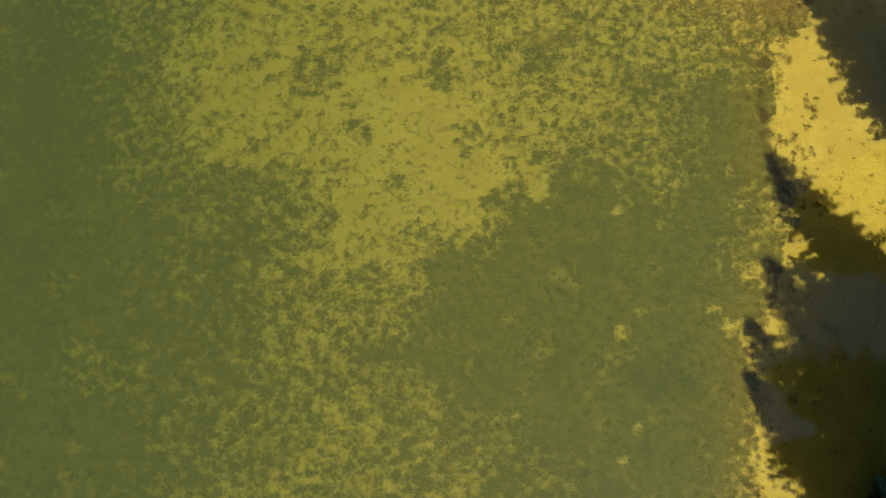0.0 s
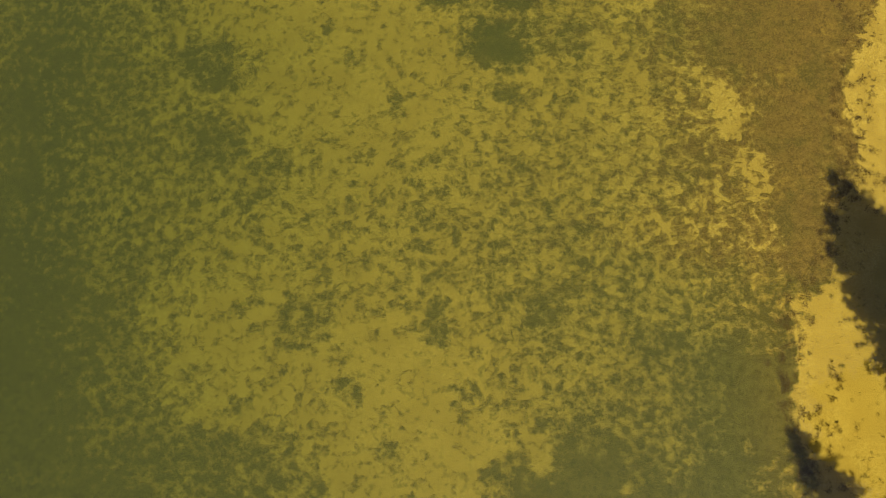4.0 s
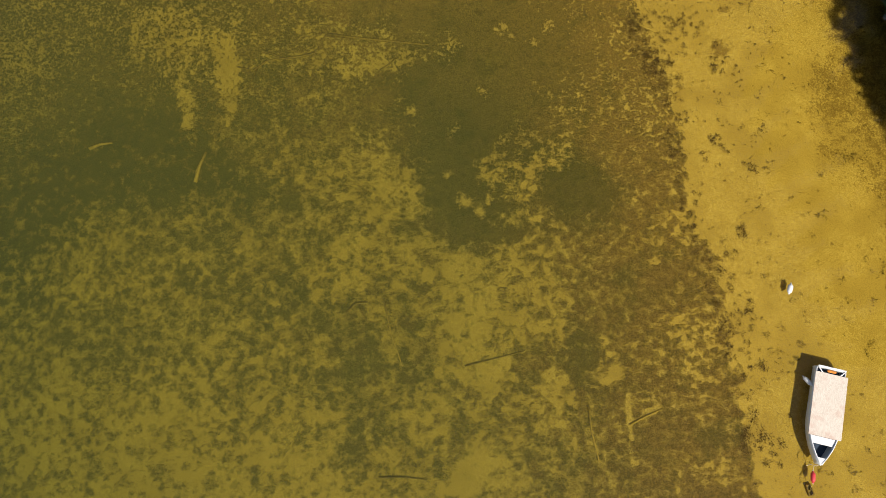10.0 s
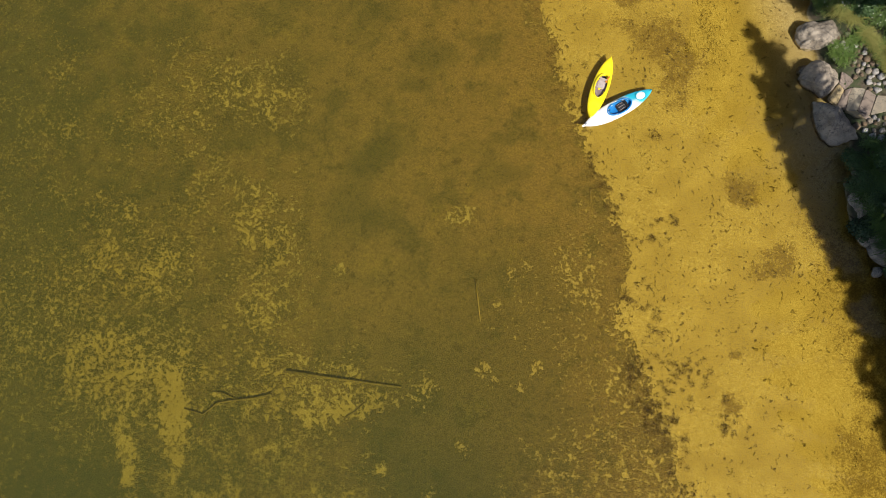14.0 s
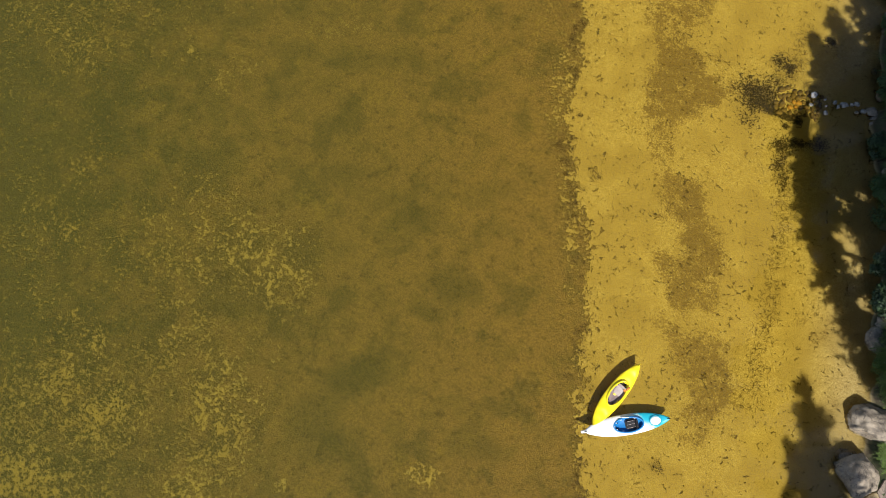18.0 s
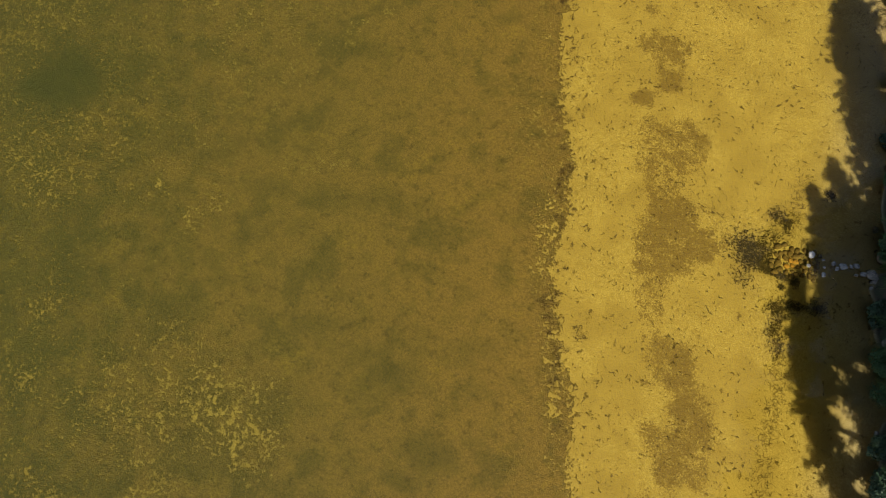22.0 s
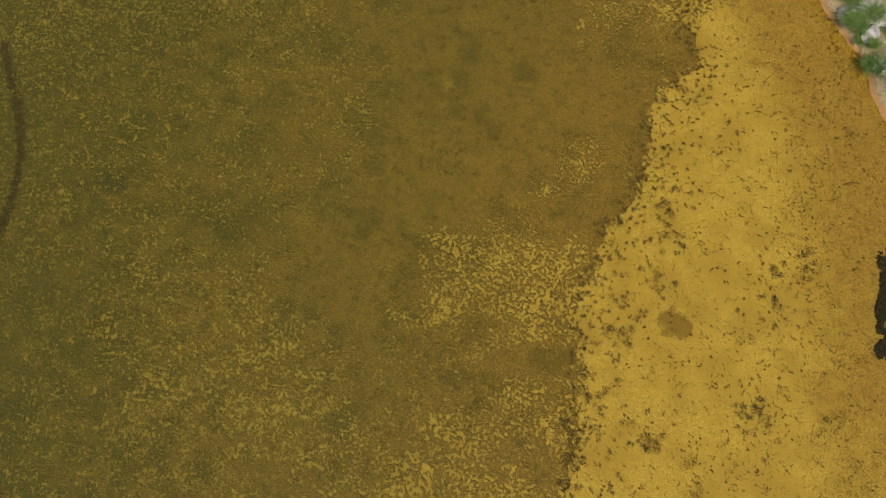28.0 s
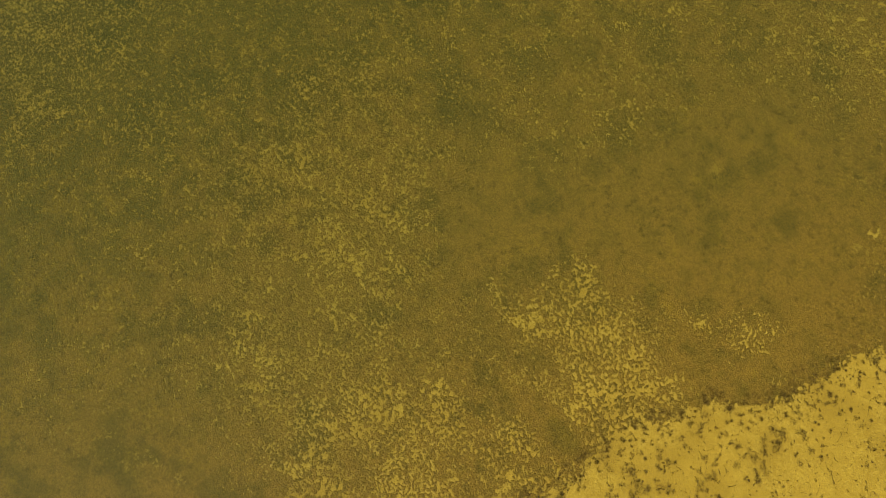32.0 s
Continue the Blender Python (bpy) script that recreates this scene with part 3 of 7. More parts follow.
PATCH_E = [
    (4.9, 46.2, 1.94, 0.52, 35, 0.32), (3.2, 46.4, 1.01, 0.7, -1, 0.42), (4.2, 47.6, 0.86, 0.49, -2, 0.5), (-5.1, 41, 1.62, 1.01, -1, 0.82),
    (-7.9, 41.3, 3.02, 1.02, -1, 0.62), (-3.1, 38, 1.21, 1.32, -1, 0.78), (-0.6, 37.9, 0.96, 1.43, -1, 0.7), (2, 38.4, 1.44, 1.44, -1, 0.1),
    (1.4, 33.5, 0.65, 1.11, 0, 0), (4.4, 37.6, 0.9, 0.76, -1, 0.8), (6.4, 38.3, 0.9, 1.1, -1, 0.93), (4.1, 33.7, 0.73, 1.07, 0, 0.72),
    (-3, 34.2, 0.47, 0.68, 0, 0.85), (-2.5, 35.6, 1.07, 1.16, 0, 0.66), (1.2, 35.1, 0.47, 1.14, 0, 0.7), (6.7, 41.5, 1.09, 1.12, -1, 0.7),
]
PATCH_F = [
    (11.3, 38.3, 0.88, 1.09, -1, 0.4), (11, 33.4, 1.23, 0.44, 0, 0.45), (8.8, 35.7, 0.7, 0.16, 24, 0.03), (8.1, 35.7, 0.11, 0.91, -1, 0.05),
    (-17.8, 40.9, 1.3, 1.29, -1, 0.7), (-16.7, 31.4, 1.44, 0.8, 0, 0.5), (-14.9, 38.4, 1.77, 0.99, -1, 0.6), (10.7, 43.4, 0.97, 1.02, -1, 0.45),
    (5.5, 36.5, 0.7, 0.93, -1, 0.2), (-1.6, 44.5, 1.3, 0.51, -42, 0.7), (7.6, 37.8, 0.47, 0.71, -1, 0.2), (-10.2, 46.4, 0.27, 0.81, -14, 0.5),
    (-5, 37, 0.97, 0.95, -1, 0.5), (-13.1, 37.1, 1.49, 1.45, -1, 0.5), (-9.3, 51.1, 0.56, 1.15, -9, 0.1), (-9.8, 52.5, 0.76, 0.67, -2, 0.2),
]
PATCH_G = [
    (-11.3, 49.8, 0.27, 1.47, 11, 0.22), (-11.6, 57.3, 2.38, 1.39, -2, 0.42), (-4.9, 57.9, 0.78, 1.66, -2, 0.35), (-12.3, 53, 1.54, 1.31, -2, 0.36),
    (-15.7, 51, 2.56, 1.28, -1, 0.78), (-11.5, 46.1, 2.92, 1.06, -1, 0.9), (-16.7, 44.5, 1.1, 1.4, -1, 0.85), (-6.2, 46.9, 0.86, 1.18, -1, 0.4),
    (-3.3, 45.7, 1.89, 1.38, -1, 0.34), (-1.9, 44.8, 1.16, 1.13, -44, 0.25), (-4.2, 52.4, 3, 0.66, -7, 0.45), (-1.9, 51.4, 1.22, 0.4, 19, 0.12),
    (1.8, 44, 2.51, 1.11, -1, 0.965), (6.1, 44.9, 1.7, 1.26, -1, 0.965), (4.2, 46.1, 1.96, 0.41, 5, 0.3), (4.3, 45.1, 0.41, 1.37, -29, 0.3),
]
PATCH_H = [
    (4.3, 47.4, 0.7, 0.94, -1, 0.62), (3.8, 43.8, 1.36, 0.44, -1, 0.5), (7.3, 56.9, 0.99, 1.07, -2, 0.5), (6.4, 41.8, 1.1, 0.64, -1, 0.6),
    (3.7, 41, 1.99, 0.95, 0, 0.3), (-0.8, 44.7, 0.55, 0.92, 34, 0.3), (-3.9, 41.5, 1.37, 1.29, 0, 0.3), (0.9, 52.1, 0.59, 0.66, -2, 0.55),
    (-6.8, 59.1, 1.05, 1.69, -2, 0.4), (-2.3, 59.7, 1.3, 1.41, -2, 0.97), (-5.8, 55.4, 0.77, 1.07, -2, 0.4), (2.9, 42.3, 0.9, 0.65, -1, 0.4),
    (-8.9, 65.5, 2.82, 0.91, -2, 0.45), (-9, 62.5, 1.26, 1.54, -1, 0.42), (-6.3, 64.1, 1.13, 1.05, -2, 0.9), (-5.1, 64.7, 1.01, 1.05, -2, 0.5),
]
PATCH_I = [
    (-5.3, 57.7, 0.96, 1.66, -1, 0.5), (-1, 62, 1.46, 0.71, 35, 0.975), (1.4, 66.8, 1.25, 0.64, -2, 0.975), (-12.8, 60, 1, 1, -1, 0.9),
    (-9.3, 51.2, 0.68, 1.32, 9, 0.08), (-13.8, 53, 0.38, 1.35, -1, 0.3), (-11.3, 52.5, 0.69, 1.36, 9, 0.3), (7.4, 57, 0.69, 0.78, -1, 0.55),
    (7.9, 55, 0.9, 1.34, -1, 0.8), (-6.6, 60.2, 1.23, 0.99, -1, 0.5), (-3.2, 52.9, 2.07, 0.44, -8, 0.55), (-1.4, 51.8, 1.12, 0.43, 9, 0.35),
    (-14.3, 56.2, 1.95, 1.42, -1, 0.6), (-16.1, 62.9, 1.55, 1.57, -1, 0.75), (-7.8, 65.9, 2.64, 0.64, 27, 0.64), (-6.2, 65.4, 1.68, 0.86, 19, 0.58),
]
PATCH_J = [
    (-8.7, 62.5, 0.86, 1.65, 19, 0.6), (-10.6, 64.4, 1.7, 0.98, 18, 0.68), (-6.7, 63.2, 1.66, 0.94, 19, 0.95), (-5.1, 66, 0.81, 0.77, 19, 0.97),
    (-5.5, 64.1, 1.42, 0.56, 19, 0.62), (-7.5, 61.7, 1.41, 0.37, 19, 0.62), (-15.8, 66.9, 0.96, 0.82, 62, 0.62), (-18.3, 72.3, 1.59, 1.42, 18, 0.66),
    (-9.4, 59.4, 2.35, 0.91, 19, 0.64), (-10.5, 61.4, 1.43, 0.56, 19, 0.92), (-13.1, 59.6, 1.44, 0.93, 19, 0.62), (3.4, 76.5, 0.49, 1.57, 18, 0.6),
    (4.7, 72.3, 0.47, 1.23, 18, 0.55), (-11.1, 72.6, 1, 0.55, 51, 0.7), (-20.1, 75.7, 1.55, 1.2, 19, 0.99), (-5, 64.8, 1.12, 0.77, 20, 0.6),
]
PATCH_K = [
    (-10.8, 66.6, 1.87, 0.91, 20, 0.74), (-6.1, 66.2, 1, 1.31, 20, 0.64), (-9.8, 63.9, 1.14, 1.74, 20, 0.66), (-8.4, 67, 1.39, 0.54, 20, 0.74),
    (-17.4, 74.1, 1.26, 1.05, 19, 0.7), (3.4, 75.6, 0.55, 1.88, 20, 0.6), (5.2, 70.9, 0.35, 1.96, 20, 0.5), (-7.5, 76.4, 1.47, 0.51, 19, 0.75),
    (-11.3, 72.7, 0.73, 0.5, 19, 0.72), (-11.8, 98, 2.29, 2.08, 20, 0.955), (-7.6, 99.1, 1, 0.82, 20, 0.8), (-5, 100, 1.25, 1.64, 20, 0.45),
    (-5.2, 97.5, 2.22, 0.85, 29, 0.92), (-8.5, 88.2, 2.61, 1.2, 21, 0.6), (-5.3, 89.5, 1.88, 1.43, 21, 0.44), (-4.9, 92, 1.43, 1.08, 21, 0.78),
]
PATCH_L = [
    (-3, 93, 1.19, 1.48, 21, 0.42), (-2.9, 89.9, 1.4, 1.18, 21, 0.92), (-9.7, 96.3, 1, 1.34, 20, 0.88), (-11.6, 93.6, 1.49, 0.52, 20, 0.5),
    (-7.7, 93.1, 1.21, 1.02, 21, 0.3), (-3.6, 95.4, 1.21, 1.28, 20, 0.45), (-19.2, 76.8, 1.17, 1.33, 21, 0.99), (-2.1, 91, 0.93, 1.43, 21, 0.94),
    (-14.4, 91.4, 1.49, 1.56, 20, 0.62), (-5.5, 88.9, 1.41, 0.71, 21, 0.4), (-7.8, 98.9, 1.2, 0.79, 30, 0.85), (-4.8, 98.6, 1.77, 0.53, 25, 0.93),
    (-18.7, 94.2, 2.69, 1.24, 20, 0.6), (-10.6, 94.4, 1.88, 1.17, 20, 0.9), (-12.3, 93.5, 1.18, 0.94, 20, 0.55), (-5.9, 96.5, 1.4, 0.7, 20, 0.85),
]
PATCH_M = [
    (-7.6, 93.5, 1.38, 0.9, 20, 0.42), (-5.7, 91.9, 1.35, 1.09, 21, 0.82), (-3.7, 93.1, 1.58, 1.09, 20, 0.42), (-2, 90.9, 1.76, 1.04, 21, 0.96),
    (-3.7, 90.1, 0.66, 0.42, 21, 0.4), (-6, 89.5, 1.77, 0.84, 21, 0.5), (-5.8, 107.5, 0.65, 1.1, 20, 0.62), (-6.8, 106, 0.75, 0.38, 20, 0.62),
    (-6.5, 107.2, 0.3, 0.83, 20, 0.4), (-7.8, 102.5, 2.21, 0.31, 20, 0.35), (-9.7, 100.5, 0.98, 0.92, 20, 0.5), (-4.2, 102.5, 0.97, 1.78, 20, 0.42),
    (-10.3, 98.6, 0.97, 0.75, 20, 0.7), (-3, 95.9, 0.92, 1.37, 20, 0.45), (-20.9, 93.2, 0.98, 0.99, 20, 0.62), (-9.4, 102.1, 1.43, 0.59, 5, 0.4),
]
PATCH_N = [
    (-7.5, 102.3, 2.13, 0.63, 27, 0.42), (-7.7, 100.5, 2.82, 0.85, 36, 0.46), (-4.7, 101.9, 1.4, 1.17, 36, 0.42), (-8, 98.9, 0.79, 0.56, 36, 0.86),
    (-5.2, 98.4, 1.94, 0.49, 36, 0.94), (-17.8, 95.4, 2.16, 1.22, 36, 0.66), (-20.1, 94.4, 2.18, 0.99, 36, 0.66), (-12.7, 93.6, 2.08, 1.36, 36, 0.62),
    (-9.4, 95.7, 1.15, 0.68, 36, 0.7), (-8.6, 93.8, 1.36, 1.31, 36, 0.72), (-4.6, 97.2, 1.36, 0.66, 36, 0.42), (-4.7, 95, 0.89, 0.64, 36, 0.82),
    (-2.9, 95, 0.88, 0.83, 36, 0.8), (-6.6, 92.6, 1.77, 0.84, 36, 0.5), (-6, 107.1, 0.68, 0.61, 36, 0.62), (-6.8, 105.6, 0.72, 0.35, 36, 0.66),
]
PATCH_O = [
    (-6.1, 116.9, 2.57, 1.44, 35, 0.55), (-7, 116.9, 1.55, 0.87, 35, 0.5), (-4.1, 117.9, 1.79, 1.43, 35, 0.35), (-3.8, 114.4, 0.9, 0.71, -21, 0.95),
    (-7.4, 115.6, 1.54, 1.15, 35, 0.75), (-5.6, 113.4, 1.01, 1.1, 36, 0.9), (-12.1, 90.7, 1.4, 1.85, 70, 0.66), (-13.1, 94, 1.41, 0.95, 70, 0.5),
    (-8, 93.2, 2.26, 0.66, 70, 0.42), (-6.9, 91.9, 1.12, 0.86, 70, 0.4), (-8.6, 96.8, 1.37, 1.13, 70, 0.86), (-6, 107.3, 0.91, 0.55, 70, 0.62),
    (-21.4, 93.6, 1, 1.08, 69, 0.5), (-18.2, 90.9, 1.47, 1.02, 70, 0.55), (-17.5, 105.5, 1.49, 1.34, 69, 0.75),
]
PATCH = PATCH_A + PATCH_B + PATCH_C + PATCH_D + PATCH_E + PATCH_F + PATCH_G + PATCH_H + PATCH_I + PATCH_J + PATCH_K + PATCH_L + PATCH_M + PATCH_N + PATCH_O
# where the weed stands thick and dark
DENSE_A = [
    (7.8, -1.8, 1.36, 0.67, -1, 0.6), (-19.8, 9.7, 3.17, 8.05, -2, 0.4), (-19.4, 19.6, 2.02, 9.3, -1, 0.7), (1.6, 25.1, 1.72, 0.91, -2, 0.9),
    (-0.6, 27.6, 1.13, 0.79, -2, 0.85), (3.8, 29.9, 1.06, 1.08, -2, 0.6), (2.4, 27.3, 1.24, 0.78, -2, 0.6), (-11.7, 24.7, 1.15, 1.16, -2, 0.2),
    (-15.2, 17.6, 0.98, 0.71, -1, 0.8), (2.2, 47.1, 3.06, 4.62, -2, 0.75), (5.9, 45.6, 1.5, 1.59, -1, 0.8), (-18.4, 43.8, 2.38, 3.77, -1, 0.9),
    (-12.6, 46.4, 5.39, 1.49, -10, 0.8), (6.4, 38.3, 0.8, 1, -1, 0.6), (-5.2, 41, 1.25, 0.75, -1, 0.5), (1.6, 50.1, 2.64, 3.42, -1, 0.7),
]
DENSE_B = [
    (1.3, 46.1, 2.33, 2.53, -1, 0.8), (6.1, 44.9, 1.7, 1.23, -1, 0.8), (-13.3, 47.3, 2.96, 1.93, -1, 0.8), (-16.3, 45.2, 2.21, 1.65, -1, 0.8),
    (-2.3, 59.7, 1.04, 0.85, -2, 0.4), (5.5, 50.5, 1.9, 1.71, -1, 0.4), (-1, 62, 1.21, 0.56, 35, 0.7), (1.4, 66.8, 1.25, 0.59, -2, 0.6),
    (0.9, 65.2, 0.75, 0.32, -2, 0.6), (-6.3, 64.1, 1.01, 0.94, -2, 0.4), (-12.8, 60, 1, 1, -1, 0.4), (-2.2, 59.6, 0.96, 0.58, -1, 0.4),
    (4.3, 61.2, 1.19, 0.49, -1, 0.5), (0.9, 50.9, 1.34, 0.84, 0, 0.5), (4.6, 55.5, 3.42, 2.48, -1, 0.35), (2.9, 52.2, 3.8, 2.15, 0, 0.5),
]
DENSE_C = [
    (-0.9, 62, 1.25, 0.5, 54, 0.7), (1.8, 66.6, 0.84, 0.56, 49, 0.6), (-5.1, 66, 0.72, 0.72, 19, 0.7), (-6.7, 63.2, 1.42, 0.84, 19, 0.5),
    (-10.5, 61.4, 1.2, 0.47, 19, 0.5), (-2.3, 60.4, 0.68, 0.44, 19, 0.4), (-2.2, 59.5, 0.9, 0.43, 19, 0.5), (3.5, 61.5, 1.11, 0.43, 48, 0.4),
    (1.8, 71.1, 1.43, 0.39, 18, 0.3), (-2.3, 69.8, 1.44, 0.35, 49, 0.3), (-13.7, 59.8, 0.96, 0.47, 19, 0.5), (-0.9, 68.7, 1.19, 0.34, 49, 0.3),
    (-9.1, 72.4, 1, 0.33, 50, 0.3), (-20.1, 75.7, 1.55, 1.2, 19, 1), (-13.8, 75.3, 2.29, 0.51, 9, 0.4), (-4.7, 75.3, 2.15, 0.44, 19, 0.35),
]
DENSE_D = [
    (-8.9, 74.6, 0.97, 0.4, 19, 0.4), (-16, 69.2, 1.22, 1.71, 20, 0.35), (-1.4, 69.2, 1.34, 0.45, 50, 0.4), (-4.9, 69.9, 1.16, 0.37, 20, 0.4),
    (-5.1, 66.3, 0.82, 1.31, 20, 0.5), (0.2, 77, 0.96, 0.24, 50, 0.4), (-7.5, 63.8, 1.35, 0.64, 20, 0.4), (-15.2, 64.5, 1.41, 1.37, 20, 0.3),
    (-19.2, 76.8, 1.12, 1.33, 21, 1), (-16.3, 77.7, 1.39, 0.88, 21, 0.35), (-18.6, 89.3, 0.5, 0.78, 21, 0.5), (-21.1, 92.6, 1.03, 1.1, 20, 0.35),
    (-1.7, 85.3, 0.68, 0.31, 21, 0.4), (-7.2, 81.9, 1.36, 0.35, 21, 0.3), (-11.2, 84.2, 1.41, 0.32, 21, 0.3), (-25, 98.5, 0.67, 0.5, 20, 0.9),
]
DENSE_E = [
    (-25, 101.4, 0.79, 0.75, 20, 0.4), (-17.9, 100.3, 0.66, 0.48, 20, 0.6), (-18.2, 99, 1.01, 0.53, 20, 0.4), (-22.9, 97.8, 0.77, 0.54, 20, 0.35),
    (-7.8, 98.9, 0.96, 0.64, 20, 0.4), (-4.2, 98.8, 0.71, 0.43, 20, 0.5), (-22.6, 85.8, 0.94, 1.35, 20, 0.5), (-25, 98.5, 0.66, 0.49, 36, 1),
    (-25.3, 100.9, 0.57, 0.45, 35, 0.5), (-22.8, 97.7, 0.6, 0.42, 36, 0.4), (-18.5, 98.9, 0.99, 0.93, 36, 0.5), (-18.2, 100.3, 0.6, 0.37, 36, 0.5),
    (-23, 88.4, 0.95, 0.62, 36, 0.6), (-7.5, 105.9, 0.49, 0.51, 36, 0.4), (-14.4, 103.7, 0.6, 0.32, 36, 0.4), (-4.2, 99, 0.55, 0.4, 36, 0.6),
]
DENSE_F = [
    (-21.9, 92.8, 0.72, 0.74, 36, 0.4), (-28.4, 85.5, 0.79, 0.69, 69, 0.8), (-26.7, 84.6, 1.03, 0.67, 69, 0.7), (-28.4, 82.4, 0.78, 0.51, 69, 0.5),
    (-18.3, 98.9, 0.74, 0.53, 70, 0.5), (-8.8, 97.1, 0.91, 0.68, 70, 0.3),
]
DENSE = DENSE_A + DENSE_B + DENSE_C + DENSE_D + DENSE_E + DENSE_F
# mats of weed that reach past the rim
MAT_A = [
    (18.1, 28.8, 1.43, 1.96, -2, 0.98), (17.4, 26.5, 1.41, 0.76, -2, 0.97), (17.4, 29, 0.89, 1.58, -1, 0.98), (15.7, 27.3, 2.43, 0.88, -1, 0.98),
    (14.6, 25.3, 3.27, 1.93, 0, 0.985), (14.1, 14.2, 1.23, 1.49, -3, 0.96), (-5, 114.5, 1.01, 1.11, 36, 0.9), (-3.4, 114.3, 0.75, 0.6, -21, 0.95),
    (-6.5, 116.6, 1.54, 1.73, 35, 0.6), (-4.6, 117.9, 1.54, 1.44, 35, 0.38),
]
MAT = MAT_A
BARE_A = [
    (6.1, -0, 0.33), (10.5, 0.2, 0.48), (6.8, 0.9, 0.29), (11.1, 6.9, 0.29),
    (7.8, 4.9, 0.24), (12.1, 2.4, 0.38), (11.4, 5.5, 0.29), (6.3, -3.5, 0.29),
    (5.7, -4.4, 0.24), (1.1, 0.9, 0.21), (-12.8, 2, 0.33), (-17.8, 3.4, 0.29),
    (9.8, 1.1, 0.29), (6.1, 5.7, 0.24),
]
BARE_B = [
    (1.6, 44.5, 0.29), (2.1, 44.0, 0.29), (2.6, 44.3, 0.21), (1.0, 47.9, 0.21),
    (-0.8, 49.1, 0.21), (2.5, 50.1, 0.21), (0.8, 46.0, 0.17), (4.7, 52.3, 0.21),
    (8.3, 39.1, 0.24), (9.6, 41.6, 0.33), (10.7, 36.9, 0.33),
]
BARE_C = [
    (5.3, 57.0, 0.29), (4.0, 55.7, 0.24), (4.6, 56.7, 0.24), (5.5, 53.1, 0.36),
    (3.5, 53.0, 0.31), (3.9, 52.4, 0.24), (4.7, 52.3, 0.24), (1.1, 48.0, 0.33),
    (-0.8, 49.0, 0.29), (1.6, 44.5, 0.33), (0.8, 46.0, 0.21), (-3.7, 54.8, 0.24),
    (-2.5, 57.0, 0.21), (2.6, 50.1, 0.21), (2.8, 59.5, 0.38), (2.3, 59.5, 0.29),
    (7.8, 56.1, 0.33), (-15.2, 63.5, 0.43),
]
BARE_D = [
    (2.7, 59.5, 0.52), (-13.3, 73.5, 0.29), (-14.6, 73.1, 0.21), (5.3, 57.0, 0.24),
    (-2.5, 56.9, 0.24), (-6.3, 76.6, 0.21),
]
BARE_E = [
    (-13.3, 73.6, 0.29), (-12.9, 73.2, 0.19), (-14.5, 73.1, 0.19), (-7.0, 83.9, 0.19),
    (-6.2, 76.6, 0.19),
]
BARE_F = [
    (-8.4, 113.5, 0.31), (-8.1, 112.8, 0.21), (-13, 108.6, 0.24), (-21.4, 99.9, 0.24),
    (-25.8, 101.6, 0.24), (-5.7, 107.1, 0.48), (-6.9, 105.7, 0.38),
]
BARE = BARE_A + BARE_B + BARE_C + BARE_D + BARE_E + BARE_F
FILM_A = [
    (7, 80.4, 0.98, 2.43, 18, 0.55), (8.1, 78.2, 1.32, 1.44, 18, 0.78), (7.5, 81.7, 0.74, 1.1, 18, 0.5), (8.1, 75, 0.52, 1.5, 18, 0.5),
    (9.4, 74.1, 0.93, 0.89, 18, 0.7), (9, 73.2, 0.93, 0.73, 18, 0.6), (10.4, 72.4, 1.05, 1.67, 18, 0.74), (10.5, 70.2, 1.04, 1.16, 19, 0.74),
    (11.5, 69.6, 0.63, 0.69, 19, 0.72), (9.1, 70.5, 0.55, 0.94, 19, 0.45), (10.4, 67.8, 0.67, 0.67, 19, 0.5), (11.8, 67.1, 0.97, 0.97, 19, 0.7),
    (12, 65.3, 0.96, 0.86, 19, 0.66), (11.8, 64.1, 0.78, 0.42, 19, 0.45), (15, 70.5, 0.66, 1.36, 19, 0.3), (12.3, 66.8, 1.01, 1.28, 25, 0.6),
]
FILM_B = [
    (12.5, 65.8, 0.96, 0.78, -2, 0.6), (10.9, 70.1, 1.5, 0.84, -2, 0.6), (13.9, 60.5, 0.52, 0.7, 19, 0.7), (14.5, 59.7, 0.37, 0.33, -1, 0.5),
    (14.5, 57.2, 0.79, 0.62, 19, 0.62), (14.5, 57.1, 0.85, 0.72, 19, 0.6), (14.2, 60.2, 0.64, 0.56, -2, 0.7), (13, 51.3, 0.28, 0.34, -2, 0.8),
    (13.3, 53.3, 0.24, 0.2, -2, 0.7), (13, 51.3, 0.36, 0.4, -2, 0.7), (18, 49.9, 1.73, 2.5, -2, 0.52), (17.8, 46.6, 1.21, 1.6, -2, 0.42),
    (19.2, 45.8, 0.96, 1.58, -1, 0.4), (5.5, 86.6, 0.73, 0.65, 19, 0.65), (5.2, 83.7, 0.43, 0.36, 19, 0.75), (6, 84.9, 0.48, 0.79, 19, 0.5),
]
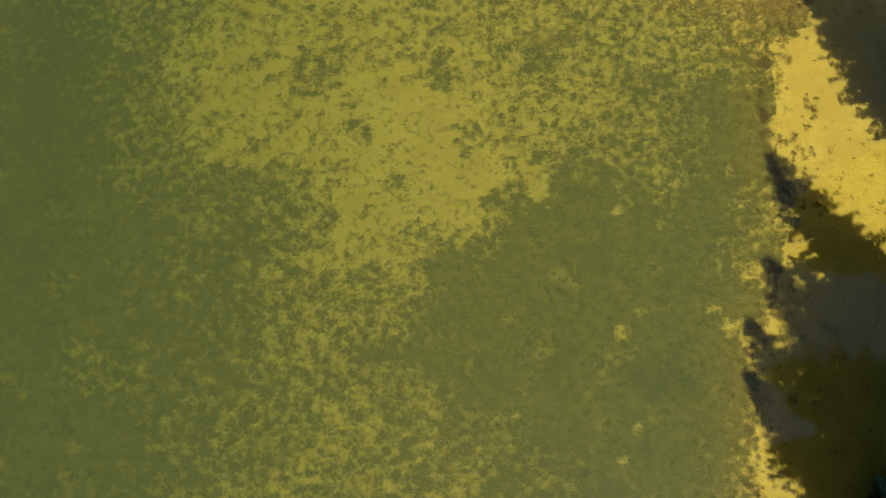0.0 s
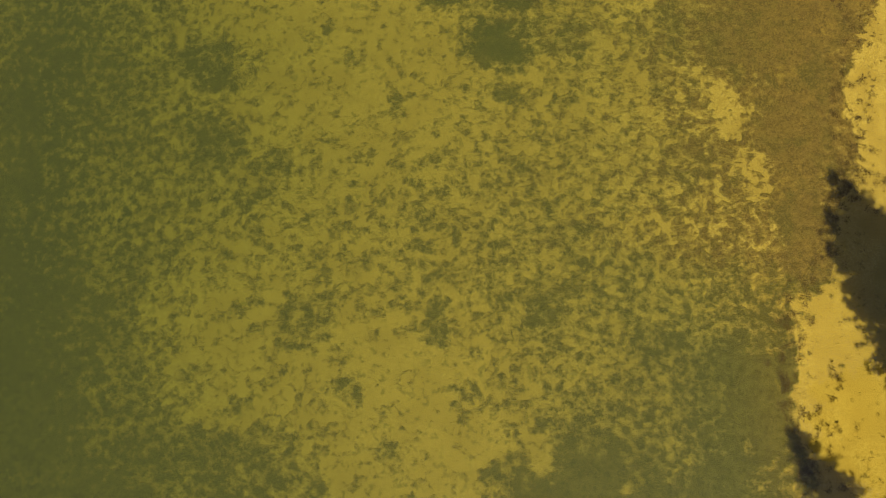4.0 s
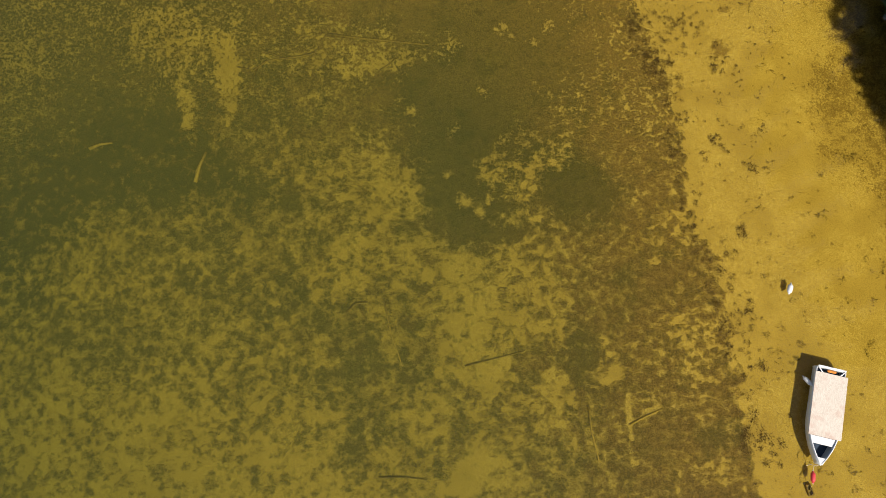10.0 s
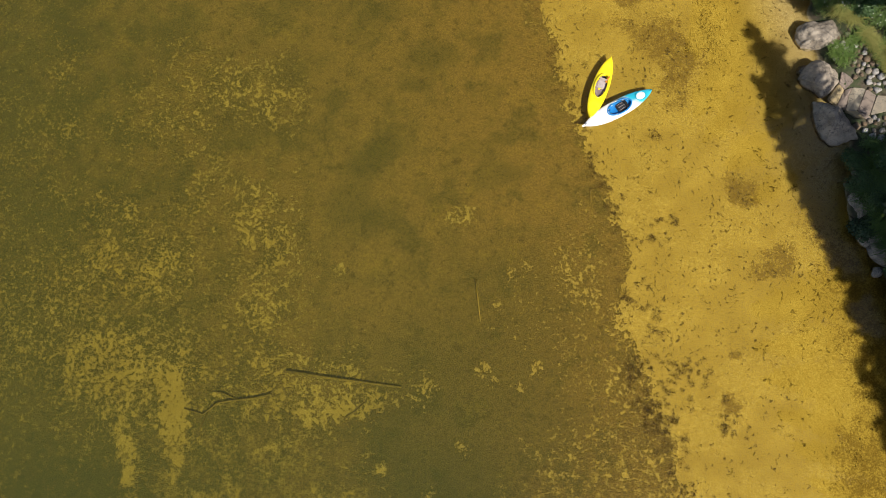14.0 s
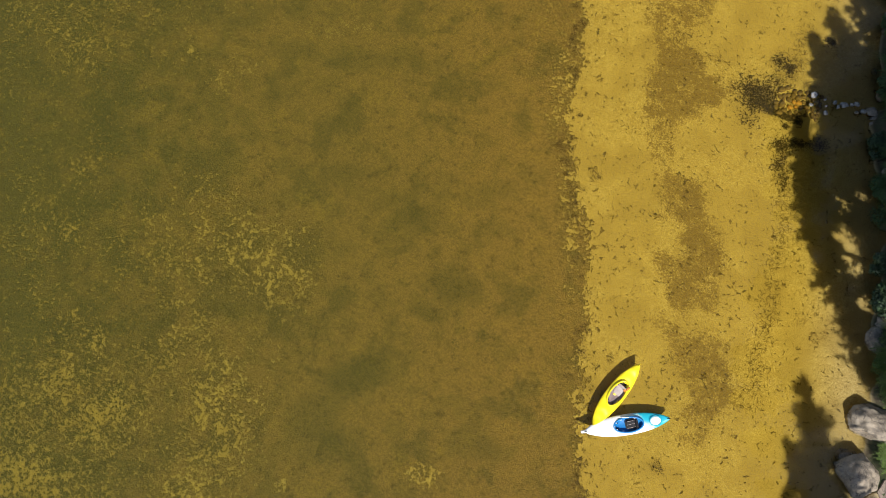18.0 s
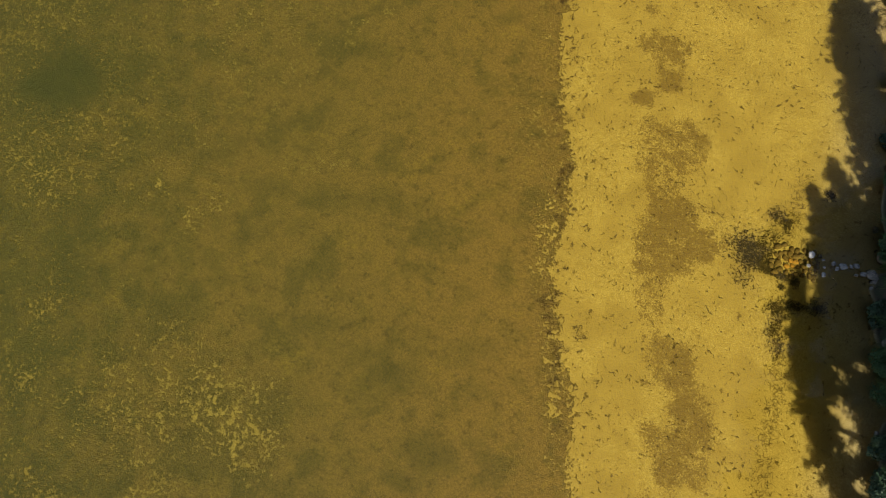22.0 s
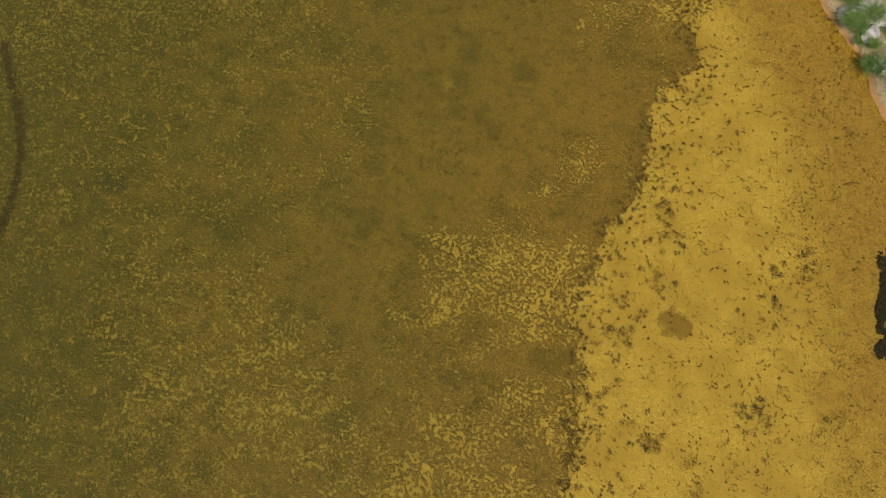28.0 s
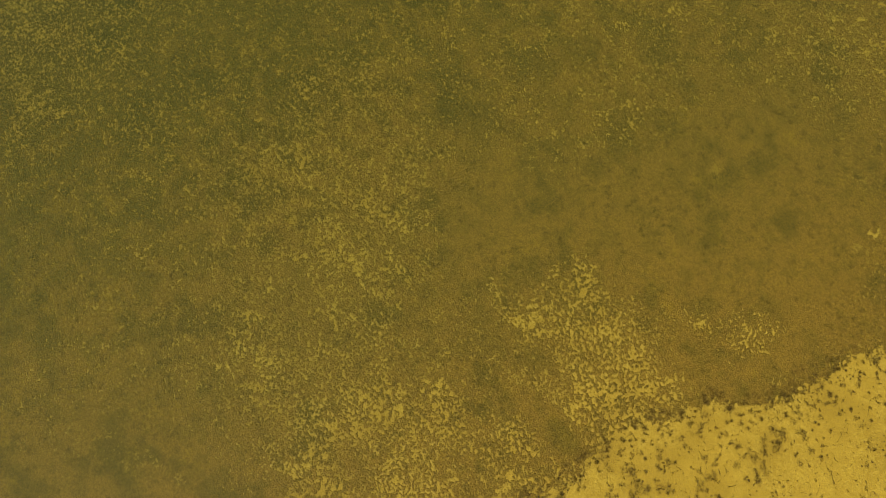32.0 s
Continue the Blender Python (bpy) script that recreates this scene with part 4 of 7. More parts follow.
FILM_C = [
    (6, 82.2, 0.71, 1.01, 19, 0.55), (7.5, 81.9, 0.7, 0.9, 19, 0.55), (6.9, 80.6, 0.93, 0.59, 19, 0.45), (8, 78.7, 1.15, 1.43, 19, 0.72),
    (7.6, 77.6, 1.14, 0.71, 20, 0.6), (8.1, 75.8, 0.54, 0.92, 20, 0.4), (1.9, 95, 0.8, 0.49, 21, 0.72), (2.8, 95.2, 0.56, 0.88, 21, 0.72),
    (2.3, 93.3, 0.37, 0.72, 21, 0.76), (3, 91.8, 0.41, 0.7, 21, 0.7), (4.4, 90.8, 0.36, 0.41, 21, 0.7), (3.8, 89.2, 0.45, 0.4, 21, 0.7),
    (5.9, 90.8, 0.54, 0.41, 21, 0.6), (6.3, 91.9, 0.54, 0.92, 21, 0.5), (7.4, 89.8, 0.88, 0.67, 21, 0.55), (4.3, 87.8, 0.49, 0.35, 21, 0.5),
]
FILM_D = [
    (5.5, 86.6, 0.88, 0.64, 21, 0.62), (5.1, 85.8, 0.39, 0.85, 21, 0.5), (6.1, 84.9, 0.47, 0.63, 21, 0.7), (5.1, 83.7, 0.56, 0.41, 21, 0.8),
    (-0.3, 102.1, 0.59, 0.49, 20, 0.8), (4.8, 86.1, 0.44, 0.43, 21, 0.6), (-0.2, 102.1, 0.52, 0.44, 20, 0.85), (2.1, 94.9, 0.8, 0.56, 21, 0.7),
    (3, 95.1, 0.4, 0.86, 21, 0.66), (2.2, 93.5, 0.44, 0.76, 21, 0.76), (2, 97.3, 0.32, 0.32, 20, 0.6), (0.4, 97.5, 0.32, 0.32, 20, 0.6),
    (3, 92.2, 0.43, 0.41, 21, 0.6), (-0.3, 102.1, 0.55, 0.45, 36, 0.9), (0.5, 97.5, 0.44, 0.42, 36, 0.6), (-1.7, 102.1, 0.32, 0.32, 36, 0.6),
]
FILM = FILM_A + FILM_B + FILM_C + FILM_D

# the rim of the weed, and the waterline, as y, x
EDGE = [(-60, 10.5), (-6.3, 10.8), (-1.0, 11.3), (4.7, 13.4), (8.5, 12.8), (12.8, 13.2), (14.5, 14.5), (18.8, 16.6), (22, 16.4), (25, 17.5), (27, 16.4), (28.1, 15.5),
        (28.6, 14.4), (31.7, 13.1), (35.8, 12.5), (40.1, 12.2), (44.7, 11), (49.9, 10.7), (54.8, 9.4), (59.3, 9.1), (63.5, 7.9), (68.5, 6.5), (73.3, 4.3),
        (77.5, 3.4), (82.4, 1.9), (89.1, -0.1), (93.8, -1.6), (100.4, -3.5), (105.0, -4.1), (107.8, -3.3), (110.6, -3.9), (112.0, -3.7), (114.3, -3.1), (116.3, -4.9), (118.0, -8), (121, -11), (160, -40)]
BANK = [(-60, 15.5), (-12, 15.8), (-5, 16.8), (5, 19), (17, 21.5), (35, 22.5), (45, 21.8), (51.8, 20.7), (56.1, 19.8), (59.6, 18.7), (61.9, 18.9), (64.8, 18.25), (67.3, 18.3),
        (71, 17.8), (73.8, 17.4), (76.7, 16.7), (79.4, 15.8), (82.5, 15.8), (85.2, 15.6), (95, 13.4), (105, 10.3), (110, 8.4), (113.2, 6.6), (115.0, 4.7), (117.0, 3.4), (118.6, 1.4), (119.7, 0.4), (122, -2.4), (160, -30)]


TABLES = {}


def lattice(x, y, size, seed):
    """Smooth value noise in 0..1 over arrays."""
    if seed not in TABLES:
        TABLES[seed] = np.random.RandomState(seed).rand(256, 256)
    tab = TABLES[seed]
    u, v = x / size, y / size
    i, j = np.floor(u).astype(int), np.floor(v).astype(int)
    fu, fv = u - i, v - j
    fu, fv = fu * fu * (3 - 2 * fu), fv * fv * (3 - 2 * fv)
    g = lambda a, b: tab[a % 256, b % 256]
    return (g(i, j) * (1 - fu) + g(i + 1, j) * fu) * (1 - fv) + (g(i, j + 1) * (1 - fu) + g(i + 1, j + 1) * fu) * fv


def ease(v, a, b):
    t = np.clip((v - a) / (b - a), 0, 1)
    return t * t * (3 - 2 * t)


def rim(y, table):
    return np.interp(y, [p[0] for p in table], [p[1] for p in table])


def wobble(x, y, s):
    return (lattice(x, y, 2.6, s) - 0.5) * 2.2 + (lattice(x, y, 1.0, s + 1) - 0.5) * 1.1 + (lattice(x, y, 0.45, s + 2) - 0.5) * 0.5


def patches(x, y, table, field, soft, stray=0.55, share=0.45):
    """Lays oval patches over a field one after the other, with wavering rims."""
    wx, wy = wobble(x, y, 3), wobble(x, y, 13)
    for cx, cy, rx, ry, turn, value in table:
        near = (abs(x - cx) < 2 * max(rx, ry) + 2) & (abs(y - cy) < 2 * max(rx, ry) + 2)
        dx, dy = x[near] + wx[near] * min(stray, rx * share) - cx, y[near] + wy[near] * min(stray, ry * share) - cy
        c, s = math.cos(radians(turn)), math.sin(radians(turn))
        r = np.hypot((dx * c + dy * s) / rx, (dy * c - dx * s) / ry)
        w = 1 - ease(r, 1 - soft, 1 + soft)
        field[near] = field[near] * (1 - w) + value * w
    return field


def off_rim(x, y):
    return x + wobble(x, y, 23) * 0.5 - rim(y, EDGE)


def shore(x, y):
    return x + (lattice(x, y, 1.6, 41) - 0.5) * 0.9 + (lattice(x, y, 0.5, 42) - 0.5) * 0.5 - rim(y, BANK)


def weed_share(x, y):
    f = patches(x, y, FIELD, np.full(x.shape, 0.6), 0.7, 0.9, 0.5)
    f = patches(x, y, PATCH, f, 0.55)
    for cx, cy, r in BARE:
        near = (abs(x - cx) < 1.5) & (abs(y - cy) < 1.5)
        w = 1 - ease(np.hypot(x[near] - cx + wobble(x[near], y[near], 3) * 0.12, y[near] - cy + wobble(x[near], y[near], 9) * 0.35), r * 0.2, r * 1.5)
        f[near] = f[near] * (1 - w) + np.minimum(f[near], 0.35) * w
    u = off_rim(x, y)
    f = f * (1 - ease(u, -0.3, 0.2)) + 0.06 * ease(u, -0.3, 0.2) * (1 - ease(u, 0.3, 1.2))
    return patches(x, y, MAT, f, 0.35)


def dense_share(x, y):
    return patches(x, y, DENSE, np.zeros(x.shape), 0.7)


def film_share(x, y):
    f = patches(x, y, FILM, np.full(x.shape, 0.02), 0.75, 0.9, 0.8)
    v = x + wobble(x, y, 33) * 0.4 - rim(y, BANK)
    f = np.maximum(f, 0.30 * ease(v, -6.4, -4.6) * ease(y, 97, 104))
    f = np.maximum(f, 0.36 * ease(v, -8.0, -4.5) * ease(y, 86, 93))
    return np.maximum(f, 0.50 * ease(v, -3.8, -2.0) * ease(y, 38, 43) * (1 - ease(y, 57, 61)))


def wash_share(x, y):
    """Brown silt that thickens towards the far bank."""
    v = x + wobble(x, y, 33) * 0.4 - rim(y, BANK)
    return ease(v, -6.6, -2.4) * ease(y, 97, 104)


def bed_height(x, y):
    u, v = x - rim(y, EDGE), shore(x, y)
    z = 0.05 - 0.25 * ease(-u, 0, 12) - 1.6 * ease(-u, 26, 60) + 0.11 * ease(u, 0, 4)
    z = z + 0.10 * ease(v, -3.5, -0.5) + 0.62 * ease(v, -0.5, 0.7) + 0.9 * ease(v, 0.7, 14) + 4 * ease(v, 20, 200)
    return z + (lattice(x, y, 0.9, 51) - 0.5) * 0.022 + (lattice(x, y, 3.0, 52) - 0.5) * 0.04


def bed_at(x, y):
    return float(bed_height(np.array([float(x)]), np.array([float(y)]))[0])


def spread(a, b, step, far):
    out, g = [a], step
    while out[0] > -far:
        g *= 1.6
        out.insert(0, out[0] - g)
    while out[-1] < b:
        out.append(out[-1] + step)
    g = step
    while out[-1] < far:
        g *= 1.6
        out.append(out[-1] + g)
    return np.array(out)


def sheet(name, xs, ys, height, fields, material):
    gx, gy = np.meshgrid(xs, ys)
    x, y = gx.ravel(), gy.ravel()
    nx, ny = len(xs), len(ys)
    co = np.stack([x, y, height(x, y)], 1)
    i = (np.arange(ny - 1)[:, None] * nx + np.arange(nx - 1)[None]).ravel()
    q = np.stack([i, i + 1, i + nx + 1, i + nx], 1).astype(np.int32)
    me = bpy.data.meshes.new(name)
    me.vertices.add(len(co))
    me.vertices.foreach_set("co", co.ravel())
    me.loops.add(q.size)
    me.loops.foreach_set("vertex_index", q.ravel())
    me.polygons.add(len(q))
    me.polygons.foreach_set("loop_start", np.arange(len(q), dtype=np.int32) * 4)
    me.polygons.foreach_set("use_smooth", np.ones(len(q), bool))
    me.update()
    for key, f in fields.items():
        at = me.attributes.new(key, "FLOAT", "POINT")
        at.data.foreach_set("value", np.asarray(f(x, y), np.float32))
    me.materials.append(material)
    return new(name, me)


ground = sheet("ground", spread(-34, 25, 0.16, 900), spread(-14, 130, 0.16, 900), bed_height,
               {"weed": weed_share, "film": film_share, "dense": dense_share, "wash": wash_share, "off": lambda x, y: off_rim(x, y) + 9 * ease(y, 38, 60) - 26 * (1 - ease(y, 11, 16)), "land": bed_height, "tone": lambda x, y: ease(y, 40, 56), "dry": lambda x, y: ease(y, 105, 111)}, M_BED)
tagged(ground, "shallow lake bed of yellow sand with dark weed, rising to a soil bank", "ground", kind="structure")


def depth_share(x, y):
    u = x - rim(y, EDGE)
    far = np.interp(y, [-60, 0, 25, 45, 60, 95, 125, 160], [20, 20, 23, 30, 34, 40, 34, 30])
    return np.clip(0.04 + 0.44 * ease(-u * (1 + 2.5 * (1 - ease(y, 10, 16))), 0, 12) * (1 - 0.4 * ease(y, 40, 62)) + 0.5 * ease(-u / far, 0.55, 1.5), 0, 1)


lake = sheet("water", spread(-40, 26, 0.5, 900), spread(-20, 132, 0.8, 900), lambda x, y: np.full(x.shape, WATER), {"depth": depth_share, "shoal": lambda x, y: ease(x - rim(y, BANK), -3.6, -0.8) * ease(y, 58, 62) * (1 - ease(y, 92, 98))}, M_WATER)
tagged(lake, "calm clear tea-coloured lake water over the sandy bed", "water", kind="structure")

# ---- helpers for things ----


def part(name, bm, material, parent=None, label="", smooth=False):
    me = bpy.data.meshes.new(name)
    bm.normal_update()
    bm.to_mesh(me)
    bm.free()
    if smooth:
        for p in me.polygons:
            p.use_smooth = True
    me.materials.append(material)
    ob = new(name, me)
    ob.parent = parent
    if label:
        ob["label"] = label
    return ob


def thing(name, m, label, category, group=""):
    ob = new(name)
    ob.matrix_world = m
    return tagged(ob, label, category, group)


def box(sx, sy, sz, m=Matrix(), bevel=0.01, bm=None):
    bm2 = bmesh.new()
    bmesh.ops.create_cube(bm2, size=1, matrix=Matrix.Diagonal((sx, sy, sz, 1)))
    if bevel:
        bmesh.ops.bevel(bm2, geom=bm2.edges[:], offset=bevel, segments=2, affect="EDGES")
    bmesh.ops.transform(bm2, matrix=m, verts=bm2.verts)
    if bm is None:
        return bm2
    tmp = bpy.data.meshes.new("tmp")
    bm2.to_mesh(tmp)
    bm.from_mesh(tmp)
    bm2.free()
    bpy.data.meshes.remove(tmp)
    return bm


def tube(points, radii, sides=8, bm=None, caps=True):
    """A tapered tube along points."""
    bm = bm or bmesh.new()
    rings = []
    for i, p in enumerate(points):
        a, b = Vector(points[max(0, i - 1)]), Vector(points[min(len(points) - 1, i + 1)])
        q = (b - a).to_track_quat("Z", "Y")
        rings.append([bm.verts.new(Vector(p) + q @ Vector((math.cos(k * math.tau / sides) * radii[i], math.sin(k * math.tau / sides) * radii[i], 0))) for k in range(sides)])
    for r, s in zip(rings, rings[1:]):
        for k in range(sides):
            bm.faces.new((r[k], r[(k + 1) % sides], s[(k + 1) % sides], s[k]))
    if caps:
        bm.faces.new(rings[0][::-1]), bm.faces.new(rings[-1])
    return bm


def lump(rx, ry, rz, seed, rough=0.18, level=3, flat=0.0):
    """A stone: a ball broken into facets and rounded bumps."""
    bm = bmesh.new()
    bmesh.ops.create_icosphere(bm, subdivisions=level, radius=1)
    rng = random.Random(seed)
    cuts = [(Vector((rng.gauss(0, 1), rng.gauss(0, 1), rng.gauss(0, 1))).normalized(), rng.uniform(0.62, 0.92)) for _ in range(9)]
    o = Vector((rng.uniform(-50, 50), rng.uniform(-50, 50), 0))
    for v in bm.verts:
        for n, d in cuts:
            e = v.co.dot(n) - d
            if e > 0:
                v.co -= n * e * 0.85
        v.co *= 1 + rough * noise.noise(v.co * 1.6 + o) + rough * 0.35 * noise.noise(v.co * 5 + o)
        v.co = Vector((v.co.x * rx, v.co.y * ry, max(v.co.z, -1 + flat) * rz))
    return bm


# ---- the boat with a plywood roof ----
def outline(s):
    """Half beam of the boat at s, 0 at the transom and 1 at the bow."""
    return 0.60 * (1 - 0.10 * (1 - s)) * (1 - max(0.0, (s - 0.52) / 0.48) ** 2.1)


def loft(rows, closed=False):
    bm = bmesh.new()
    vs = [[bm.verts.new(p) for p in r] for r in rows]
    for a, b in zip(vs, vs[1:]):
        for k in range(len(a) - (0 if closed else 1)):
            j = (k + 1) % len(a)
            if (a[k].co - a[j].co).length + (b[k].co - b[j].co).length > 1e-5:
                try:
                    bm.faces.new((a[k], a[j], b[j], b[k]))
                except ValueError:
                    pass
    bmesh.ops.remove_doubles(bm, verts=bm.verts, dist=1e-4)
    return bm


def solid(ob, t):
    m = ob.modifiers.new("thickness", "SOLIDIFY")
    m.thickness, m.offset = t, -1
    return ob


def build_boat(m):
    b = thing("rowing_boat", m, "white aluminium rowing boat moored in shallow water under a plywood sheet", "boat")
    length, n = 3.66, 30
    x0 = -1.42
    rows, inner, gun = [], [], []
    for i in range(n + 1):
        s = i / n
        w, x = max(0.012, outline(s)), x0 + s * length
        keel = -0.16 + 0.20 * max(0, (s - 0.6) / 0.4) ** 2
        top = 0.36 + 0.09 * s * s
        rows.append([(x, y * w, z) for y, z in ((1.0, top), (1.0, 0.20), (0.93, 0.02), (0.72, keel * 0.7 - 0.02), (0.0, keel), (-0.72, keel * 0.7 - 0.02), (-0.93, 0.02), (-1.0, 0.20), (-1.0, top))])
        gun.append((x, w, top))
    hull = solid(part("hull", loft(rows), M_ALU, b, "pale painted aluminium hull", True), 0.02)
    part("floor", loft([[(x0 + i / n * length, y * max(0.01, outline(i / n)) * 0.9, 0.04 + 0.14 * max(0, i / n - 0.6)) for y in (-1, 0, 1)] for i in range(n)]), M_NAVY, b, "dark blue inner floor")
    for side in (1, -1):
        part("gunwale", tube([(x, y * side, z + 0.012) for x, y, z in gun], [0.022] * len(gun), 8), M_WHITE, b, "white gunwale rail", True)
    part("transom", box(0.05, 1.06, 0.44, pose(x0 + 0.02, 0, 0.20), 0.012), M_ALU, b)
    part("transom_rail", box(0.06, 1.06, 0.035, pose(x0 - 0.02, 0, 0.44), 0.012), M_WHITE, b, "white rail across the stern")
    for side in (1, -1):
        part("corner_brace", box(0.30, 0.045, 0.03, pose(x0 + 0.10, side * 0.43, 0.425, 0, 0, -side * 38), 0.01), M_WHITE, b)
    part("stern_bag", box(0.10, 0.34, 0.07, pose(x0 + 0.11, 0.02, 0.38), 0.025), M_ORANGE, b, "orange strap bundle at the stern")
    for x, w in ((-0.75, 1.06), (0.25, 1.12)):
        part("bench", box(0.26, w, 0.035, pose(x, 0, 0.26), 0.01), M_ALU, b)
    part("bow_deck", loft([[(x, y * (outline((x - x0) / length) - 0.01), 0.385) for y in (-1, -0.5, 0, 0.5, 1)] for x in (1.22, 1.32, 1.42, 1.50)]), M_WHITE, b, "white bow bench plate")
    part("bow_plate", loft([[(x, y * (max(0.01, outline((x - x0) / length)) - 0.008), 0.445) for y in (-1, 0, 1)] for x in (1.98, 2.06, 2.14, 2.21)]), M_WHITE, b)
    part("bow_eye", tube([(2.20, 0, 0.42), (2.27, 0, 0.40), (2.25, 0, 0.30)], [0.018] * 3, 8), M_ALU, b)
    bm = box(2.42, 1.22, 0.02, pose(0, 0, 0.455, 0, -0.6, 0), 0.003)
    roof = part("plywood_roof", bm, M_PLY, b, "sun-bleached plywood sheet laid on the gunwales")
    for x in (-1.0, 0.0, 1.0):
        part("roof_batten", box(0.07, 1.10, 0.03, pose(x, 0, 0.425, 0, 0, 0), 0.004), M_BARK, roof)
    return b


BOAT_AT = pose(15.43, 35.98, WATER, 0, 0, -104)
build_boat(BOAT_AT)


def capsule(length, r, sides=14):
    pts = [(-length / 2, 0.02), (-length / 2 + 0.01, r * 0.35), (-length / 2 + 0.05, r * 0.4), (-length / 2 + 0.07, r * 0.8), (-length / 2 + 0.12, r)]
    pts += [(-a, c) for a, c in pts[::-1]]
    return tube([(a, 0, 0) for a, _ in pts], [c for _, c in pts], sides)


def build_float(m, body, label, length, r, name="mooring_buoy"):
    f = thing(name, m, label, "buoy")
    part("body", capsule(length, r), body, f, smooth=True)
    for e in (1, -1):
        ring = tube([(e * (length / 2 + 0.01) + e * 0.02 * math.cos(a), 0.025 * math.sin(a), 0) for a in np.linspace(-2.4, 2.4, 9)], [0.007] * 9, 6)
        part("rope_eye", ring, M_ROPE, f)
    return f


build_float(pose(14.76, 33.30, WATER + 0.02, 0, 0, 82), M_RED, "faded red cylinder buoy floating by the moored boat", 0.46, 0.085)
build_float(pose(14.74, 40.56, WATER + 0.02, 0, 0, 72), M_WHITE, "white cylinder buoy floating over bare sand", 0.46, 0.10)
build_float(pose(14.93, 36.90, WATER + 0.14, 0, 30, 118), M_WHITE, "white fender hanging at the boat's side", 0.48, 0.085, "boat_fender")


def build_block(m):
    k = thing("concrete_block", m, "brown concrete block with two holes, sunk as an anchor", "block")
    for x in (-0.19, 0.0, 0.19):
        part("web", box(0.035, 0.13, 0.19, pose(x, 0, 0), 0.006), M_CONCRETE, k)
    for y in (-0.085, 0.085):
        part("face_shell", box(0.42, 0.04, 0.19, pose(0, y, 0), 0.006), M_CONCRETE, k)
    return k


build_block(pose(14.70, 32.80, bed_at(14.70, 32.80) + 0.03, 0, 0, 104))
rope = thing("mooring_rope", Matrix(), "pale rope from the boat's bow to the buoy and block", "rope")
bow = BOAT_AT @ Vector((2.24, 0, 0.34))
part("bow_line", tube([bow, bow.lerp(Vector((14.80, 33.56, WATER)), 0.4) + Vector((-0.05, 0, -0.12)), (14.83, 33.66, WATER + 0.01), (14.80, 33.55, WATER + 0.02)], [0.009] * 4, 6), M_ROPE, rope)
part("loose_end", tube([bow, bow + Vector((-0.12, -0.04, 0.02)), bow + Vector((-0.26, -0.02, -0.16)), bow + Vector((-0.34, -0.08, -0.30))], [0.012] * 4, 6), M_ROPE, rope)
part("anchor_line", tube([(14.73, 33.05, WATER + 0.01), (14.72, 32.95, 0.32), (14.71, 32.86, 0.24)], [0.009] * 3, 6), M_ROPE, rope)


# ---- the kayaks ----
def kayak_half(s, width):
    """Half beam at s in -1..1 from bow to stern."""
    return width / 2 * max(0.0, 1 - abs(s) ** 2.3) ** 0.76


